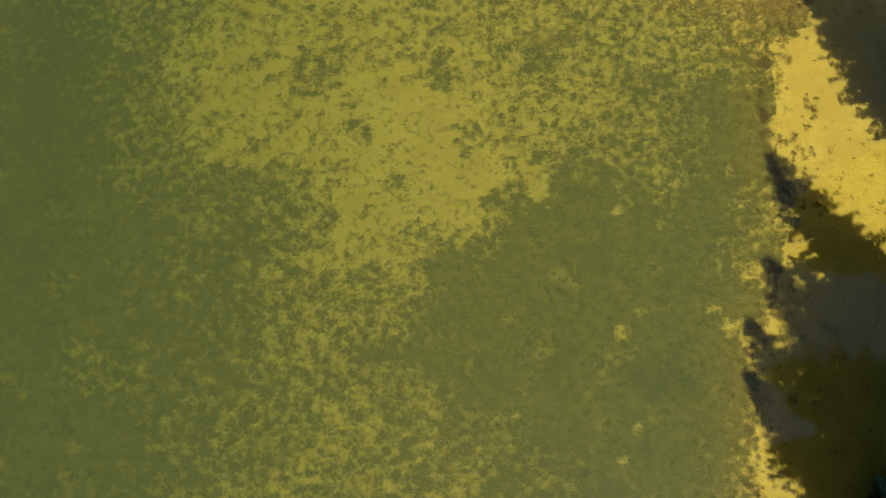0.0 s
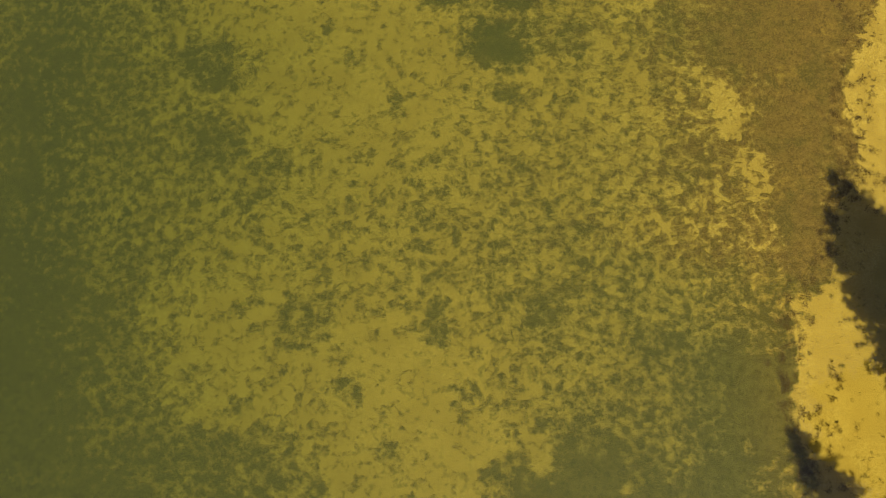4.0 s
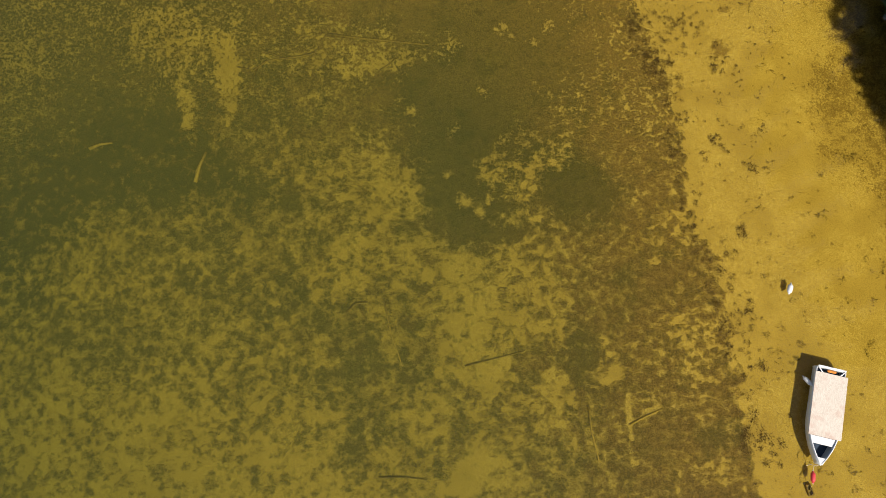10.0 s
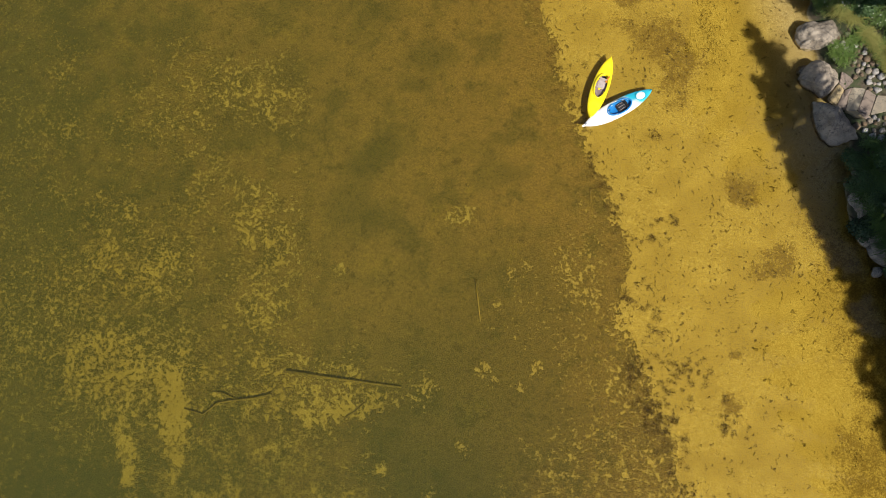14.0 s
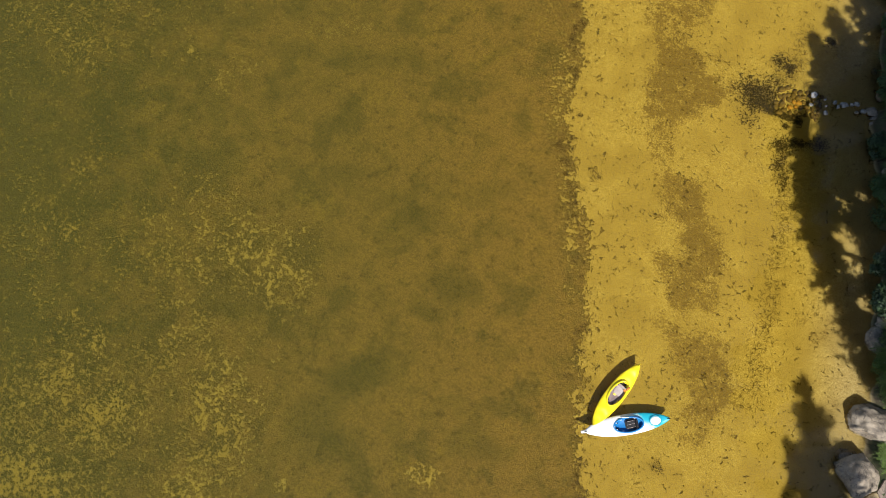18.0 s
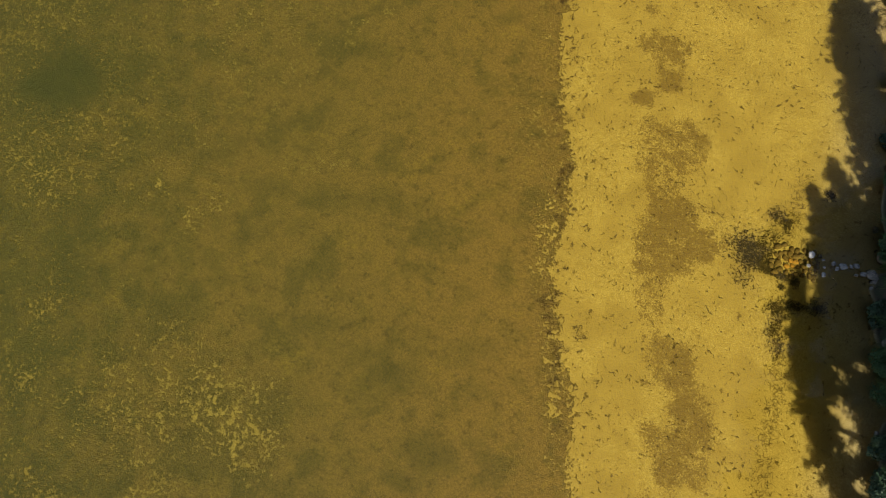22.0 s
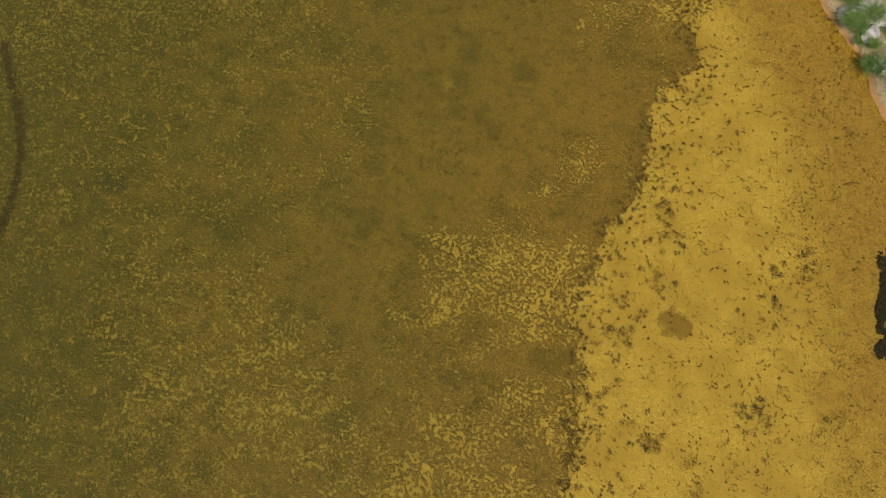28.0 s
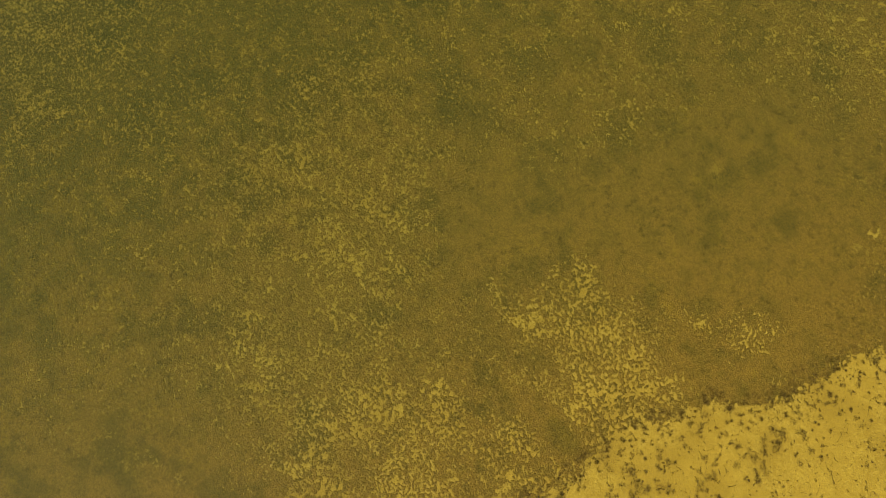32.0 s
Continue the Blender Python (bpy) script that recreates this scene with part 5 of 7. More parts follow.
def build_kayak(name, m, length, width, mats, label, hatch):
    hull_m, tub_m, rim_m, seat_m = mats
    k = thing(name, m, label, "kayak")
    n = 44
    cx, ca, cb = 0.06, 0.54, width * 0.34
    low, top = [], []
    for i in range(n + 1):
        s = -1 + 2 * i / n
        w, x = max(0.012, kayak_half(s, width)), s * length / 2
        lift = 0.10 * abs(s) ** 3
        low.append([(x, w * math.cos(a), lift + 0.10 - 0.24 * math.sin(a) * (1 - 0.55 * abs(s) ** 4)) for a in np.linspace(0, math.pi, 13)])
        crown = 0.06 + 0.05 * (1 - abs(s))
        top.append([(x, w * math.cos(a), lift + 0.10 + crown * math.sin(a)) for a in np.linspace(0, math.pi, 13)])
    hull = part("hull", loft(low), hull_m, k, smooth=True)
    bm = loft(top)
    gone = [f for f in bm.faces if ((f.calc_center_median().x - cx) / ca) ** 2 + (f.calc_center_median().y / cb) ** 2 < 0.94]
    bmesh.ops.delete(bm, geom=gone, context="FACES")
    for v in bm.verts:
        v.co.z += (0.012 * math.sin(v.co.x * 7) + 0.010 * math.sin(v.co.x * 17 + 9 * abs(v.co.y))) * (1 - (2 * v.co.y / width) ** 2)
    part("deck", bm, hull_m, k, smooth=True)
    ring = [(cx + (ca + 0.02) * math.cos(a), (cb + 0.015) * math.sin(a), 0.205 + 0.02 * math.cos(a)) for a in np.linspace(0, math.tau, 41)]
    part("cockpit_rim", tube(ring, [0.034] * 41, 8, caps=False), rim_m, k, smooth=True)
    tub = loft([[(cx + ca * q * math.cos(a), cb * q * math.sin(a), z) for a in np.linspace(0, math.tau, 33)] for q, z in ((1.02, 0.20), (0.98, 0.14), (0.92, 0.08), (0.6, 0.05), (0.0, 0.04))])
    part("cockpit_tub", tub, tub_m, k, smooth=True)
    seat = part("seat", box(0.34, 0.36, 0.06, pose(cx + 0.12, 0, 0.08, 0, -6, 0), 0.028), seat_m, k, "padded kayak seat")
    part("seat_back", box(0.07, 0.38, 0.26, pose(cx + 0.30, 0, 0.12, 0, 22, 0), 0.03), seat_m, seat)
    for side in (1, -1):
        part("seat_strap", tube([(cx + 0.28, side * 0.19, 0.17), (cx + 0.12, side * (cb - 0.02), 0.17), (cx - 0.12, side * (cb - 0.01), 0.19)], [0.012] * 3, 6), M_BLACK if seat_m is M_BLACK else M_ORANGE, seat)
        part("foot_rest", box(0.10, 0.05, 0.10, pose(cx - 0.42, side * 0.11, 0.08), 0.012), M_BLACK, k)
        e = length / 2 - 0.03
        part("carry_handle", tube([(side * (e - 0.10), 0, 0.235), (side * (e - 0.03), 0, 0.275), (side * (e + 0.03), 0, 0.25)], [0.012] * 3, 6), M_BLACK if hatch else M_YELLOW, k)
    if hatch:
        hx = length * 0.33
        hatch_ring = part("hatch_rim", tube([(hx + 0.225 * math.cos(a), 0.18 * math.sin(a), 0.215) for a in np.linspace(0, math.tau, 33)], [0.018] * 33, 8, caps=False), M_CYAN, k, smooth=True)
        lid = loft([[(hx + 0.205 * q * math.cos(a), 0.163 * q * math.sin(a), z) for a in np.linspace(0, math.tau, 33)] for q, z in ((1.0, 0.205), (0.96, 0.228), (0.8, 0.234), (0.0, 0.238))])
        part("hatch_lid", lid, M_WHITE, hatch_ring, "white oval hatch lid", True)
        part("bow_tip", box(0.42, 0.10, 0.05, pose(-length / 2 + 0.08, 0, 0.225, 0, 6, 0), 0.02), M_WHITE, k, "white moulded bow tip")
        cushion = part("seat_cushion", box(0.40, 0.36, 0.14, pose(cx + 0.10, 0.0, 0.10, 0, 0, 4), 0.05), M_BLACK, k, "black padded seat cushion")
        for y in (-0.12, 0.0, 0.12):
            part("cushion_seam", box(0.33, 0.012, 0.012, pose(cx + 0.10, y, 0.172, 0, 0, 4), 0.003), M_MAUVE, cushion)
        part("paddle_shaft", tube([(cx - 0.45, cb + 0.06, 0.22), (cx + 0.05, cb + 0.01, 0.235)], [0.015] * 2, 8), M_ALU, k)
    else:
        part("seat_pad", box(0.30, 0.30, 0.05, pose(cx + 0.10, 0, 0.10), 0.02), M_MAUVE, k)
        part("storage_well", box(0.22, 0.34, 0.05, pose(cx + 0.40, 0, 0.10), 0.02), M_BLACK, k, "black well behind the seat")
        part("strap_bundle", box(0.20, 0.08, 0.05, pose(cx + 0.34, -0.18, 0.19, 0, 0, -15), 0.02), M_ORANGE, k, "orange webbing straps")
        part("cup_ball", lump(0.10, 0.10, 0.07, 5, 0.02, 3), M_YELLOW, k, smooth=True)
        k.children[-1].matrix_local = pose(cx - 0.02, 0.0, 0.16)
        part("seat_buckle", box(0.10, 0.08, 0.04, pose(cx + 0.26, -0.15, 0.20, 0, 0, 20), 0.012), M_ORANGE, k)
    return k


build_kayak("turquoise_kayak", pose(9.37, 63.74, WATER - 0.02, 0, 0, 27.6), 3.32, 0.78, (M_KWHITE, M_BLUE, M_BLUE, M_BLACK),
            "white and turquoise kayak with a blue cockpit afloat over sand", True)
build_kayak("yellow_kayak", pose(8.67, 64.70, WATER - 0.02, 3, 0, 68.8), 2.98, 0.74, (M_YELLOW, M_DUSK, M_YELLOW, M_MAUVE),
            "bright yellow kayak with a pale cockpit afloat over sand", False)

# ---- stones, boulders and the flagstone landing ----
def put_stone(name, x, y, z, rx, ry, rz, turn, seed, mat, label, group, category="stone", level=3, rough=0.18):
    ob = part(name, lump(rx, ry, rz, seed, rough, level), mat, smooth=True)
    ob.matrix_world = pose(x, y, z, 0, 0, turn)
    return tagged(ob, label, category, group)


def boulder(x, y, z, rx, ry, rz, turn, seed, label, chisel=0):
    """A big shore boulder with cracks and worn facets."""
    bm = lump(rx, ry, rz, seed, 0.16, 5)
    o = Vector((seed * 3.7, 0, 0))
    rng = random.Random(seed + 90)
    for _ in range(chisel):
        a = rng.uniform(0, math.tau)
        n, d = Vector((math.cos(a), math.sin(a), rng.uniform(0.1, 1.3))).normalized(), rng.uniform(0.58, 0.78)
        for v in bm.verts:
            e = Vector((v.co.x / rx, v.co.y / ry, v.co.z / rz)).dot(n) - d
            if e > 0:
                v.co -= Vector((n.x * rx, n.y * ry, n.z * rz)) * e
    for v in bm.verts:
        q = v.co * 2.2 + o
        crack = abs(noise.noise(q))
        v.co *= 1 + 0.05 * noise.noise(v.co * 4 + o) - 0.06 * max(0, 0.09 - crack) / 0.09
    ob = part("boulder", bm, M_ROCK, smooth=True)
    ob.matrix_world = pose(x, y, z, 0, 0, turn)
    return tagged(ob, label, "boulder", "boulders along the bank")


boulder(18.05, 66.77, 0.42, 0.88, 0.80, 0.75, -8, 3, "large rounded grey boulder at the water's edge below shrubs", 0)
boulder(18.85, 66.50, 0.55, 0.36, 0.34, 0.32, 30, 5, "small grey rock wedged beside a large boulder", 3)
boulder(17.84, 64.79, 0.45, 0.82, 0.80, 0.82, 40, 43, "large sunlit buff-grey boulder beside the flagstones", 0)
boulder(17.52, 65.32, 0.26, 0.42, 0.34, 0.22, 15, 8, "low dark boulder ledge lapped by the water")
boulder(18.20, 62.82, 0.42, 1.28, 0.76, 0.78, -58, 11, "large angular grey boulder below the flagstones", 4)
boulder(18.95, 59.20, 0.40, 0.60, 0.75, 0.45, 10, 13, "dark rounded boulder half under the shrubs")
boulder(19.10, 58.05, 0.40, 0.55, 0.50, 0.40, 50, 17, "small dark boulder at the waterline")
boulder(19.50, 57.20, 0.42, 0.70, 0.48, 0.45, -45, 19, "pale streaked boulder leaning at the waterline")
boulder(19.95, 56.05, 0.38, 0.55, 0.42, 0.38, -20, 23, "small grey boulder at the waterline")
boulder(20.30, 54.6, 0.38, 0.50, 0.60, 0.36, 30, 29, "dark boulder in the shade of the bank")
boulder(17.60, 69.95, 0.40, 0.42, 0.50, 0.40, 20, 31, "reddish brown boulder at the water's edge")
boulder(17.75, 70.60, 0.42, 0.34, 0.40, 0.34, 70, 37, "pointed grey boulder beside tall grass")

for x, y, r, turn, seed in [(2.55, 118.55, 0.75, 20, 51), (3.5, 117.9, 0.6, 70, 53), (2.9, 119.3, 0.8, -30, 57), (3.9, 118.8, 0.9, 10, 59)]:
    k = boulder(x, y, 0.85, r, r * 0.8, 0.32, turn, seed, "pale cracked rock slab on the far bank", 3)
    k.data.materials[0] = M_PALE

landing = thing("flagstone_landing", pose(19.25, 63.8, 0.0), "buff flagstones laid as a landing beside the boulders", "paving")
JOINTS = [(18.45, 64.43, 18.05, 63.85), (18.72, 64.16, 18.33, 63.50), (18.96, 64.24, 18.65, 63.29), (19.49, 64.14, 19.01, 63.15), (19.87, 63.84, 19.47, 62.93), (20.32, 63.78, 20.22, 63.12), (20.95, 63.70, 20.80, 63.00)]
SLABS = [((a[0], a[1]), (b[0], b[1]), (b[2], b[3]), (a[2], a[3])) for a, b in zip(JOINTS, JOINTS[1:])]
SLABS += [((18.64, 64.97), (19.04, 64.49), (18.72, 64.16), (18.45, 64.43)), ((18.65, 63.29), (19.01, 63.15), (19.25, 62.82), (18.92, 62.88)), ((19.01, 63.15), (19.47, 62.93), (19.55, 62.72), (19.25, 62.82))]
for i, slab in enumerate(SLABS):
    rng = random.Random(i + 5)
    cx, cy = sum(p[0] for p in slab) / 4, sum(p[1] for p in slab) / 4
    lift = rng.uniform(-0.015, 0.025)
    ring = []
    for (ax, ay), (bx, by) in zip(slab, slab[1:] + slab[:1]):
        for t in (0.06, 0.35, 0.65, 0.94):
            j = 0.0 if t in (0.06, 0.94) else rng.uniform(-0.012, 0.012)
            x, y = ax + (bx - ax) * t, ay + (by - ay) * t
            ring.append((x + (cx - x) * 0.035 + j, y + (cy - y) * 0.035 + j))
    bm = bmesh.new()
    top_z = [max(bed_at(a, b), 0.66) + 0.05 + lift for a, b in ring]
    lo = [bm.verts.new((a - 19.25, b - 63.8, z - 0.16)) for (a, b), z in zip(ring, top_z)]
    mid = [bm.verts.new((a - 19.25, b - 63.8, z - 0.02)) for (a, b), z in zip(ring, top_z)]
    hi = [bm.verts.new((a + (cx - a) * 0.03 - 19.25, b + (cy - b) * 0.03 - 63.8, z)) for (a, b), z in zip(ring, top_z)]
    hub = bm.verts.new((cx - 19.25, cy - 63.8, sum(top_z) / len(top_z)))
    n = len(ring)
    for k in range(n):
        bm.faces.new((hi[k], hub, hi[(k + 1) % n]))
    bm.faces.new(lo)
    for r, s2 in ((lo, mid), (mid, hi)):
        for k in range(n):
            bm.faces.new((r[k], s2[k], s2[(k + 1) % n], r[(k + 1) % n]))
    bmesh.ops.recalc_face_normals(bm, faces=bm.faces)
    part("flagstone", bm, (M_FLAG, M_FLAG2, M_FLAG3)[(1, 2, 0, 2, 0, 2, 2, 1, 2)[i]], landing)

rng = random.Random(77)
laid = []
for _ in range(2500):
    if len(laid) < 48:
        u = rng.random()
        x, y = 18.95 + 1.0 * u + rng.gauss(0, 0.22), 66.25 - 2.0 * u + rng.gauss(0, 0.22) + 0.12
    else:
        x, y = rng.gauss(19.75, 0.22), rng.gauss(62.55, 0.2)
    r = rng.uniform(0.08, 0.19)
    if len(laid) < 62 and all(math.hypot(x - a, y - b) > (r + c) * 0.86 for a, b, c in laid) and not (y < 64.55 and y > 62.9 and x < 19.6):
        laid.append((x, y, r))
for i, (a, b, r) in enumerate(laid):
    put_stone("cobble", a, b, max(bed_at(a, b), 0.62) + r * 0.3, r, r * rng.uniform(0.75, 1), r * 0.7, rng.uniform(0, 180), 100 + i, rng.choice((M_ROCK, M_PALE, M_PALE, M_STONE)),
              "rounded field cobble set beside the flagstones", "cobbles beside the landing", level=2, rough=0.34)

# a heap of cobbles where a stream comes in, drowned at its lakeward end
rng = random.Random(12)
laid = []
while len(laid) < 46:
    u = rng.random()
    x, y = 11.80 + 1.75 * u, 78.55 + 0.38 * u + rng.gauss(0, 0.21)
    r = rng.uniform(0.10, 0.17) * (1 - 0.2 * u)
    if all(math.hypot(x - a, y - b) > (r + c) * 0.78 for a, b, c in laid):
        laid.append((x, y, r))
for i, (x, y, r) in enumerate(laid):
    mat = M_AMBER if math.hypot(x - 12.55, y - 78.58) < 0.24 else M_STONE
    put_stone("cobble", x, y, bed_at(x, y) + r * 0.25, r * 1.12, r * 0.9, r * 0.7, rng.uniform(0, 180), 300 + i, mat,
              "smooth amber cobble just under water" if mat is M_AMBER else "smooth brown cobble lying under shallow water", "cobbles of the stream mouth", level=2)
for i, (x, y, r) in enumerate([(13.13, 79.18, 0.15), (13.12, 78.70, 0.09), (13.61, 79.11, 0.06), (13.76, 78.54, 0.10), (13.72, 78.85, 0.06), (14.02, 79.10, 0.10), (14.19, 78.95, 0.09), (14.39, 79.11, 0.16),
                               (14.71, 79.22, 0.09), (14.89, 79.31, 0.12), (15.22, 79.06, 0.13), (14.95, 78.93, 0.08), (15.52, 79.16, 0.24), (15.75, 78.98, 0.17), (15.62, 78.62, 0.10)]):
    put_stone("cobble", x, y, WATER - 0.02, r * 1.15, r * 0.88, max(0.09, r * 0.7), rng.uniform(0, 180), 400 + i, M_CHALK if i == 0 else M_PALE if i < 11 else M_ROCK,
              "pale dry cobble standing out of the water", "dry cobbles of the stream mouth", level=3)

# small rocks strewn along the waterline
rng = random.Random(9)
y = 46.0
i = 0
while y < 108:
    x = float(rim(np.array([y]), BANK)[0]) + rng.uniform(-0.55, 0.15)
    r = rng.uniform(0.10, 0.30)
    if not (61 < y < 70):
        put_stone("shore_rock", x, y, bed_at(x, y) + r * 0.25, r, r * rng.uniform(0.7, 1), r * 0.75, rng.uniform(0, 180), 500 + i, rng.choice((M_ROCK, M_ROCK, M_STONE, M_FLAG)),
                  "small weathered rock at the foot of the bank", "rocks along the waterline", level=2)
    y += rng.uniform(0.35, 1.1)
    i += 1


# ---- sunken wood ----
def log_thing(name, pts, r, mat, label, twigs=()):
    ob = thing(name, Matrix(), label, "log" if r > 0.045 else "branch")
    full = [(x, y, bed_at(x, y) + r * 0.7 + h) for x, y, h in pts]
    n = len(full)
    part("stem", tube(full, [r * (1 - 0.45 * i / max(1, n - 1)) for i in range(n)], 8), mat, ob, smooth=True)
    for t in twigs:
        tw = [(x, y, bed_at(x, y) + 0.05 + h) for x, y, h in t]
        part("twig", tube(tw, [r * 0.55, r * 0.45, r * 0.2][:len(tw)], 6), mat, ob, smooth=True)
    return ob


log_thing("sunken_log", [(-4.67, 52.87, 0.02), (-3.2, 52.62, 0.03), (-1.6, 52.40, 0.02), (0.05, 52.18, 0)], 0.075, M_WETWOOD, "long straight sunken log lying on the weed")
log_thing("sunken_branch", [(-5.3, 51.95, 0), (-6.0, 51.78, 0.03), (-6.9, 51.70, 0.05), (-7.5, 51.62, 0.04), (-8.1, 51.15, 0.02), (-8.9, 51.4, 0)], 0.06, M_WETWOOD,
          "crooked forked sunken branch on bare sand", [[(-6.7, 51.72, 0), (-7.3, 52.0, 0.03), (-7.9, 52.1, 0)], [(-7.9, 51.3, 0), (-8.2, 50.6, 0), (-8.25, 50.2, 0)]])
log_thing("sunken_branch", [(-2.2, 51.0, 0), (-1.8, 51.25, 0.02), (-1.45, 51.6, 0)], 0.045, M_WETWOOD, "short bent sunken branch on bare sand")
log_thing("sunken_log", [(6.47, 35.98, -0.02), (6.55, 35.0, -0.02), (6.80, 33.75, -0.02)], 0.05, M_PALEWOOD, "short pale sunken log half buried in weed")
log_thing("sunken_log", [(8.05, 35.22, -0.02), (8.7, 35.55, -0.015), (9.42, 35.86, -0.02)], 0.05, M_PALEWOOD, "short pale sunken log beside a bare strip")
log_thing("sunken_branch", [(-2.04, 33.21, 0), (-1.0, 33.22, 0.02), (-0.18, 33.14, 0)], 0.04, M_WETWOOD, "thin sunken branch on sand")
log_thing("sunken_branch", [(-15.5, 47.5, 0.03), (-15.0, 47.7, 0.05), (-14.45, 47.76, 0.03)], 0.08, M_PALEWOOD, "pale sunken branch lying on dark weed")
log_thing("sunken_branch", [(-10.45, 45.8, 0.03), (-10.3, 46.5, 0.06), (-10.05, 47.2, 0.03)], 0.09, M_PALEWOOD, "pale split sunken branch on dark weed", [[(-10.4, 45.9, 0), (-10.45, 46.3, 0.03), (-10.3, 46.8, 0)]])
log_thing("sunken_branch", [(4.7, 28.6, 0), (5.05, 29.2, 0.03), (5.15, 29.75, 0.02)], 0.06, M_WETWOOD, "forked sunken branch on sand", [[(5.1, 29.3, 0), (5.5, 29.55, 0.02), (5.9, 29.6, 0)], [(5.0, 29.1, 0), (4.6, 29.5, 0.02)]])
log_thing("sunken_branch", [(3.18, 56.56, 0.02), (3.25, 55.7, 0.03), (3.33, 54.8, 0.02)], 0.045, M_PALEWOOD, "thin pale sunken stick on brown weed")
log_thing("sunken_branch", [(-3.45, 39.9, 0), (-3.1, 40.25, 0.03), (-2.6, 40.3, 0)], 0.06, M_WETWOOD, "crooked sunken branch on sand", [[(-3.0, 40.2, 0), (-2.8, 39.8, 0.02), (-2.6, 39.5, 0)]])
log_thing("sunken_branch", [(8.1, 59.7, 0), (8.1, 60.3, 0.02), (8.45, 60.35, 0)], 0.035, M_WETWOOD, "angled sunken stick on brown weed")
log_thing("sunken_branch", [(-1.9, 40.4, 0), (-1.6, 39.0, 0), (-1.1, 37.6, 0)], 0.04, M_PALEWOOD, "long thin sunken stick on sand")
log_thing("sunken_branch", [(1.5, 37.6, 0), (2.8, 37.9, 0), (4.0, 38.2, 0)], 0.035, M_WETWOOD, "thin sunken stick on sand")
log_thing("sunken_branch", [(4.6, 110.9, 0), (4.9, 111.1, 0.02), (5.2, 111.2, 0)], 0.03, M_WETWOOD, "short sunken stick on sand")


# ---- weed tufts, litter and twigs on the bed, each scattered as one sheet of many ----
def scatter(name, items, material, label, category):
    """items: lists of vertices (x, y, z) of one leaf each; quads."""
    co = np.array(items, np.float32).reshape(-1, 4, 3)
    me = bpy.data.meshes.new(name)
    me.vertices.add(co.shape[0] * 4)
    me.vertices.foreach_set("co", co.ravel())
    me.loops.add(co.shape[0] * 4)
    me.loops.foreach_set("vertex_index", np.arange(co.shape[0] * 4, dtype=np.int32))
    me.polygons.add(co.shape[0])
    me.polygons.foreach_set("loop_start", np.arange(co.shape[0], dtype=np.int32) * 4)
    me.update()
    me.materials.append(material)
    return tagged(new(name, me), label, category, kind="stuff")


def tuft(rng, out, x, y, r, blades, high=0.06, z=None, thin=0.026):
    """A bushy clump of short thin blades, close in the middle and feathery at the rim."""
    z = bed_at(x, y) if z is None else z
    for _ in range(blades):
        a, l, w = rng.uniform(0, math.tau), r * rng.uniform(0.25, 0.7), max(0.004, r * thin * rng.uniform(0.7, 1.5))
        ca, sa = math.cos(a), math.sin(a)
        k = r * 0.75 * rng.random()
        b = a + rng.gauss(0, 0.9)
        sx, sy = x + math.cos(b) * k, y + math.sin(b) * k
        h = high * rng.uniform(0.3, 1.0) * (1.2 - k / r)
        mx, my, ex, ey = sx + ca * l * 0.5, sy + sa * l * 0.5, sx + ca * l, sy + sa * l
        out.append([(sx + sa * w * 0.6, sy - ca * w * 0.6, z - 0.01), (mx + sa * w, my - ca * w, z + h), (mx - sa * w, my + ca * w, z + h), (sx - sa * w * 0.6, sy + ca * w * 0.6, z - 0.01)])
        out.append([(mx + sa * w, my - ca * w, z + h), (ex + sa * w * 0.2, ey - ca * w * 0.2, z + h * 0.5), (ex - sa * w * 0.2, ey + ca * w * 0.2, z + h * 0.5), (mx - sa * w, my + ca * w, z + h)])


rng = random.Random(21)
quads = []
# a dark winding trail of weed far out on the bed
TRAIL = [(-33.2, 102.4), (-31.5, 100.6), (-30.4, 99.5), (-29.3, 98.0), (-28.55, 96.2), (-28.2, 94.4), (-28.4, 92.0), (-28.8, 91.1), (-29.7, 90.4), (-31.7, 88.8)]
for (x0, y0), (x1, y1) in zip(TRAIL, TRAIL[1:]):
    for i in range(int(math.hypot(x1 - x0, y1 - y0) * 30)):
        t = rng.random()
        tuft(rng, quads, x0 + (x1 - x0) * t + rng.gauss(0, 0.10), y0 + (y1 - y0) * t + rng.gauss(0, 0.10), rng.uniform(0.12, 0.22), 20, 0.1, None, 0.05)
# along the rim of the weed, thinning out over the sand
y = -12.0
while y < 124:
    e = float(rim(np.array([y]), EDGE)[0])
    thick = float(lattice(np.array([e]), np.array([y]), 2.2, 61)[0]) * (0.35 if 60 < y < 84 else 0.45 if y > 84 else 0.8)
    for _ in range(4):
        if rng.random() < 0.15 + 0.75 * thick:
            u = rng.expovariate(1 / (0.2 + 0.7 * thick)) - 0.35
            cl = rng.random()
            for _ in range(1 + int(3 * cl * cl)):
                tuft(rng, quads, e + u + rng.gauss(0, 0.16), y + rng.gauss(0, 0.2), rng.uniform(0.08, 0.16) * (1 + thick), 40)
    y += 0.30
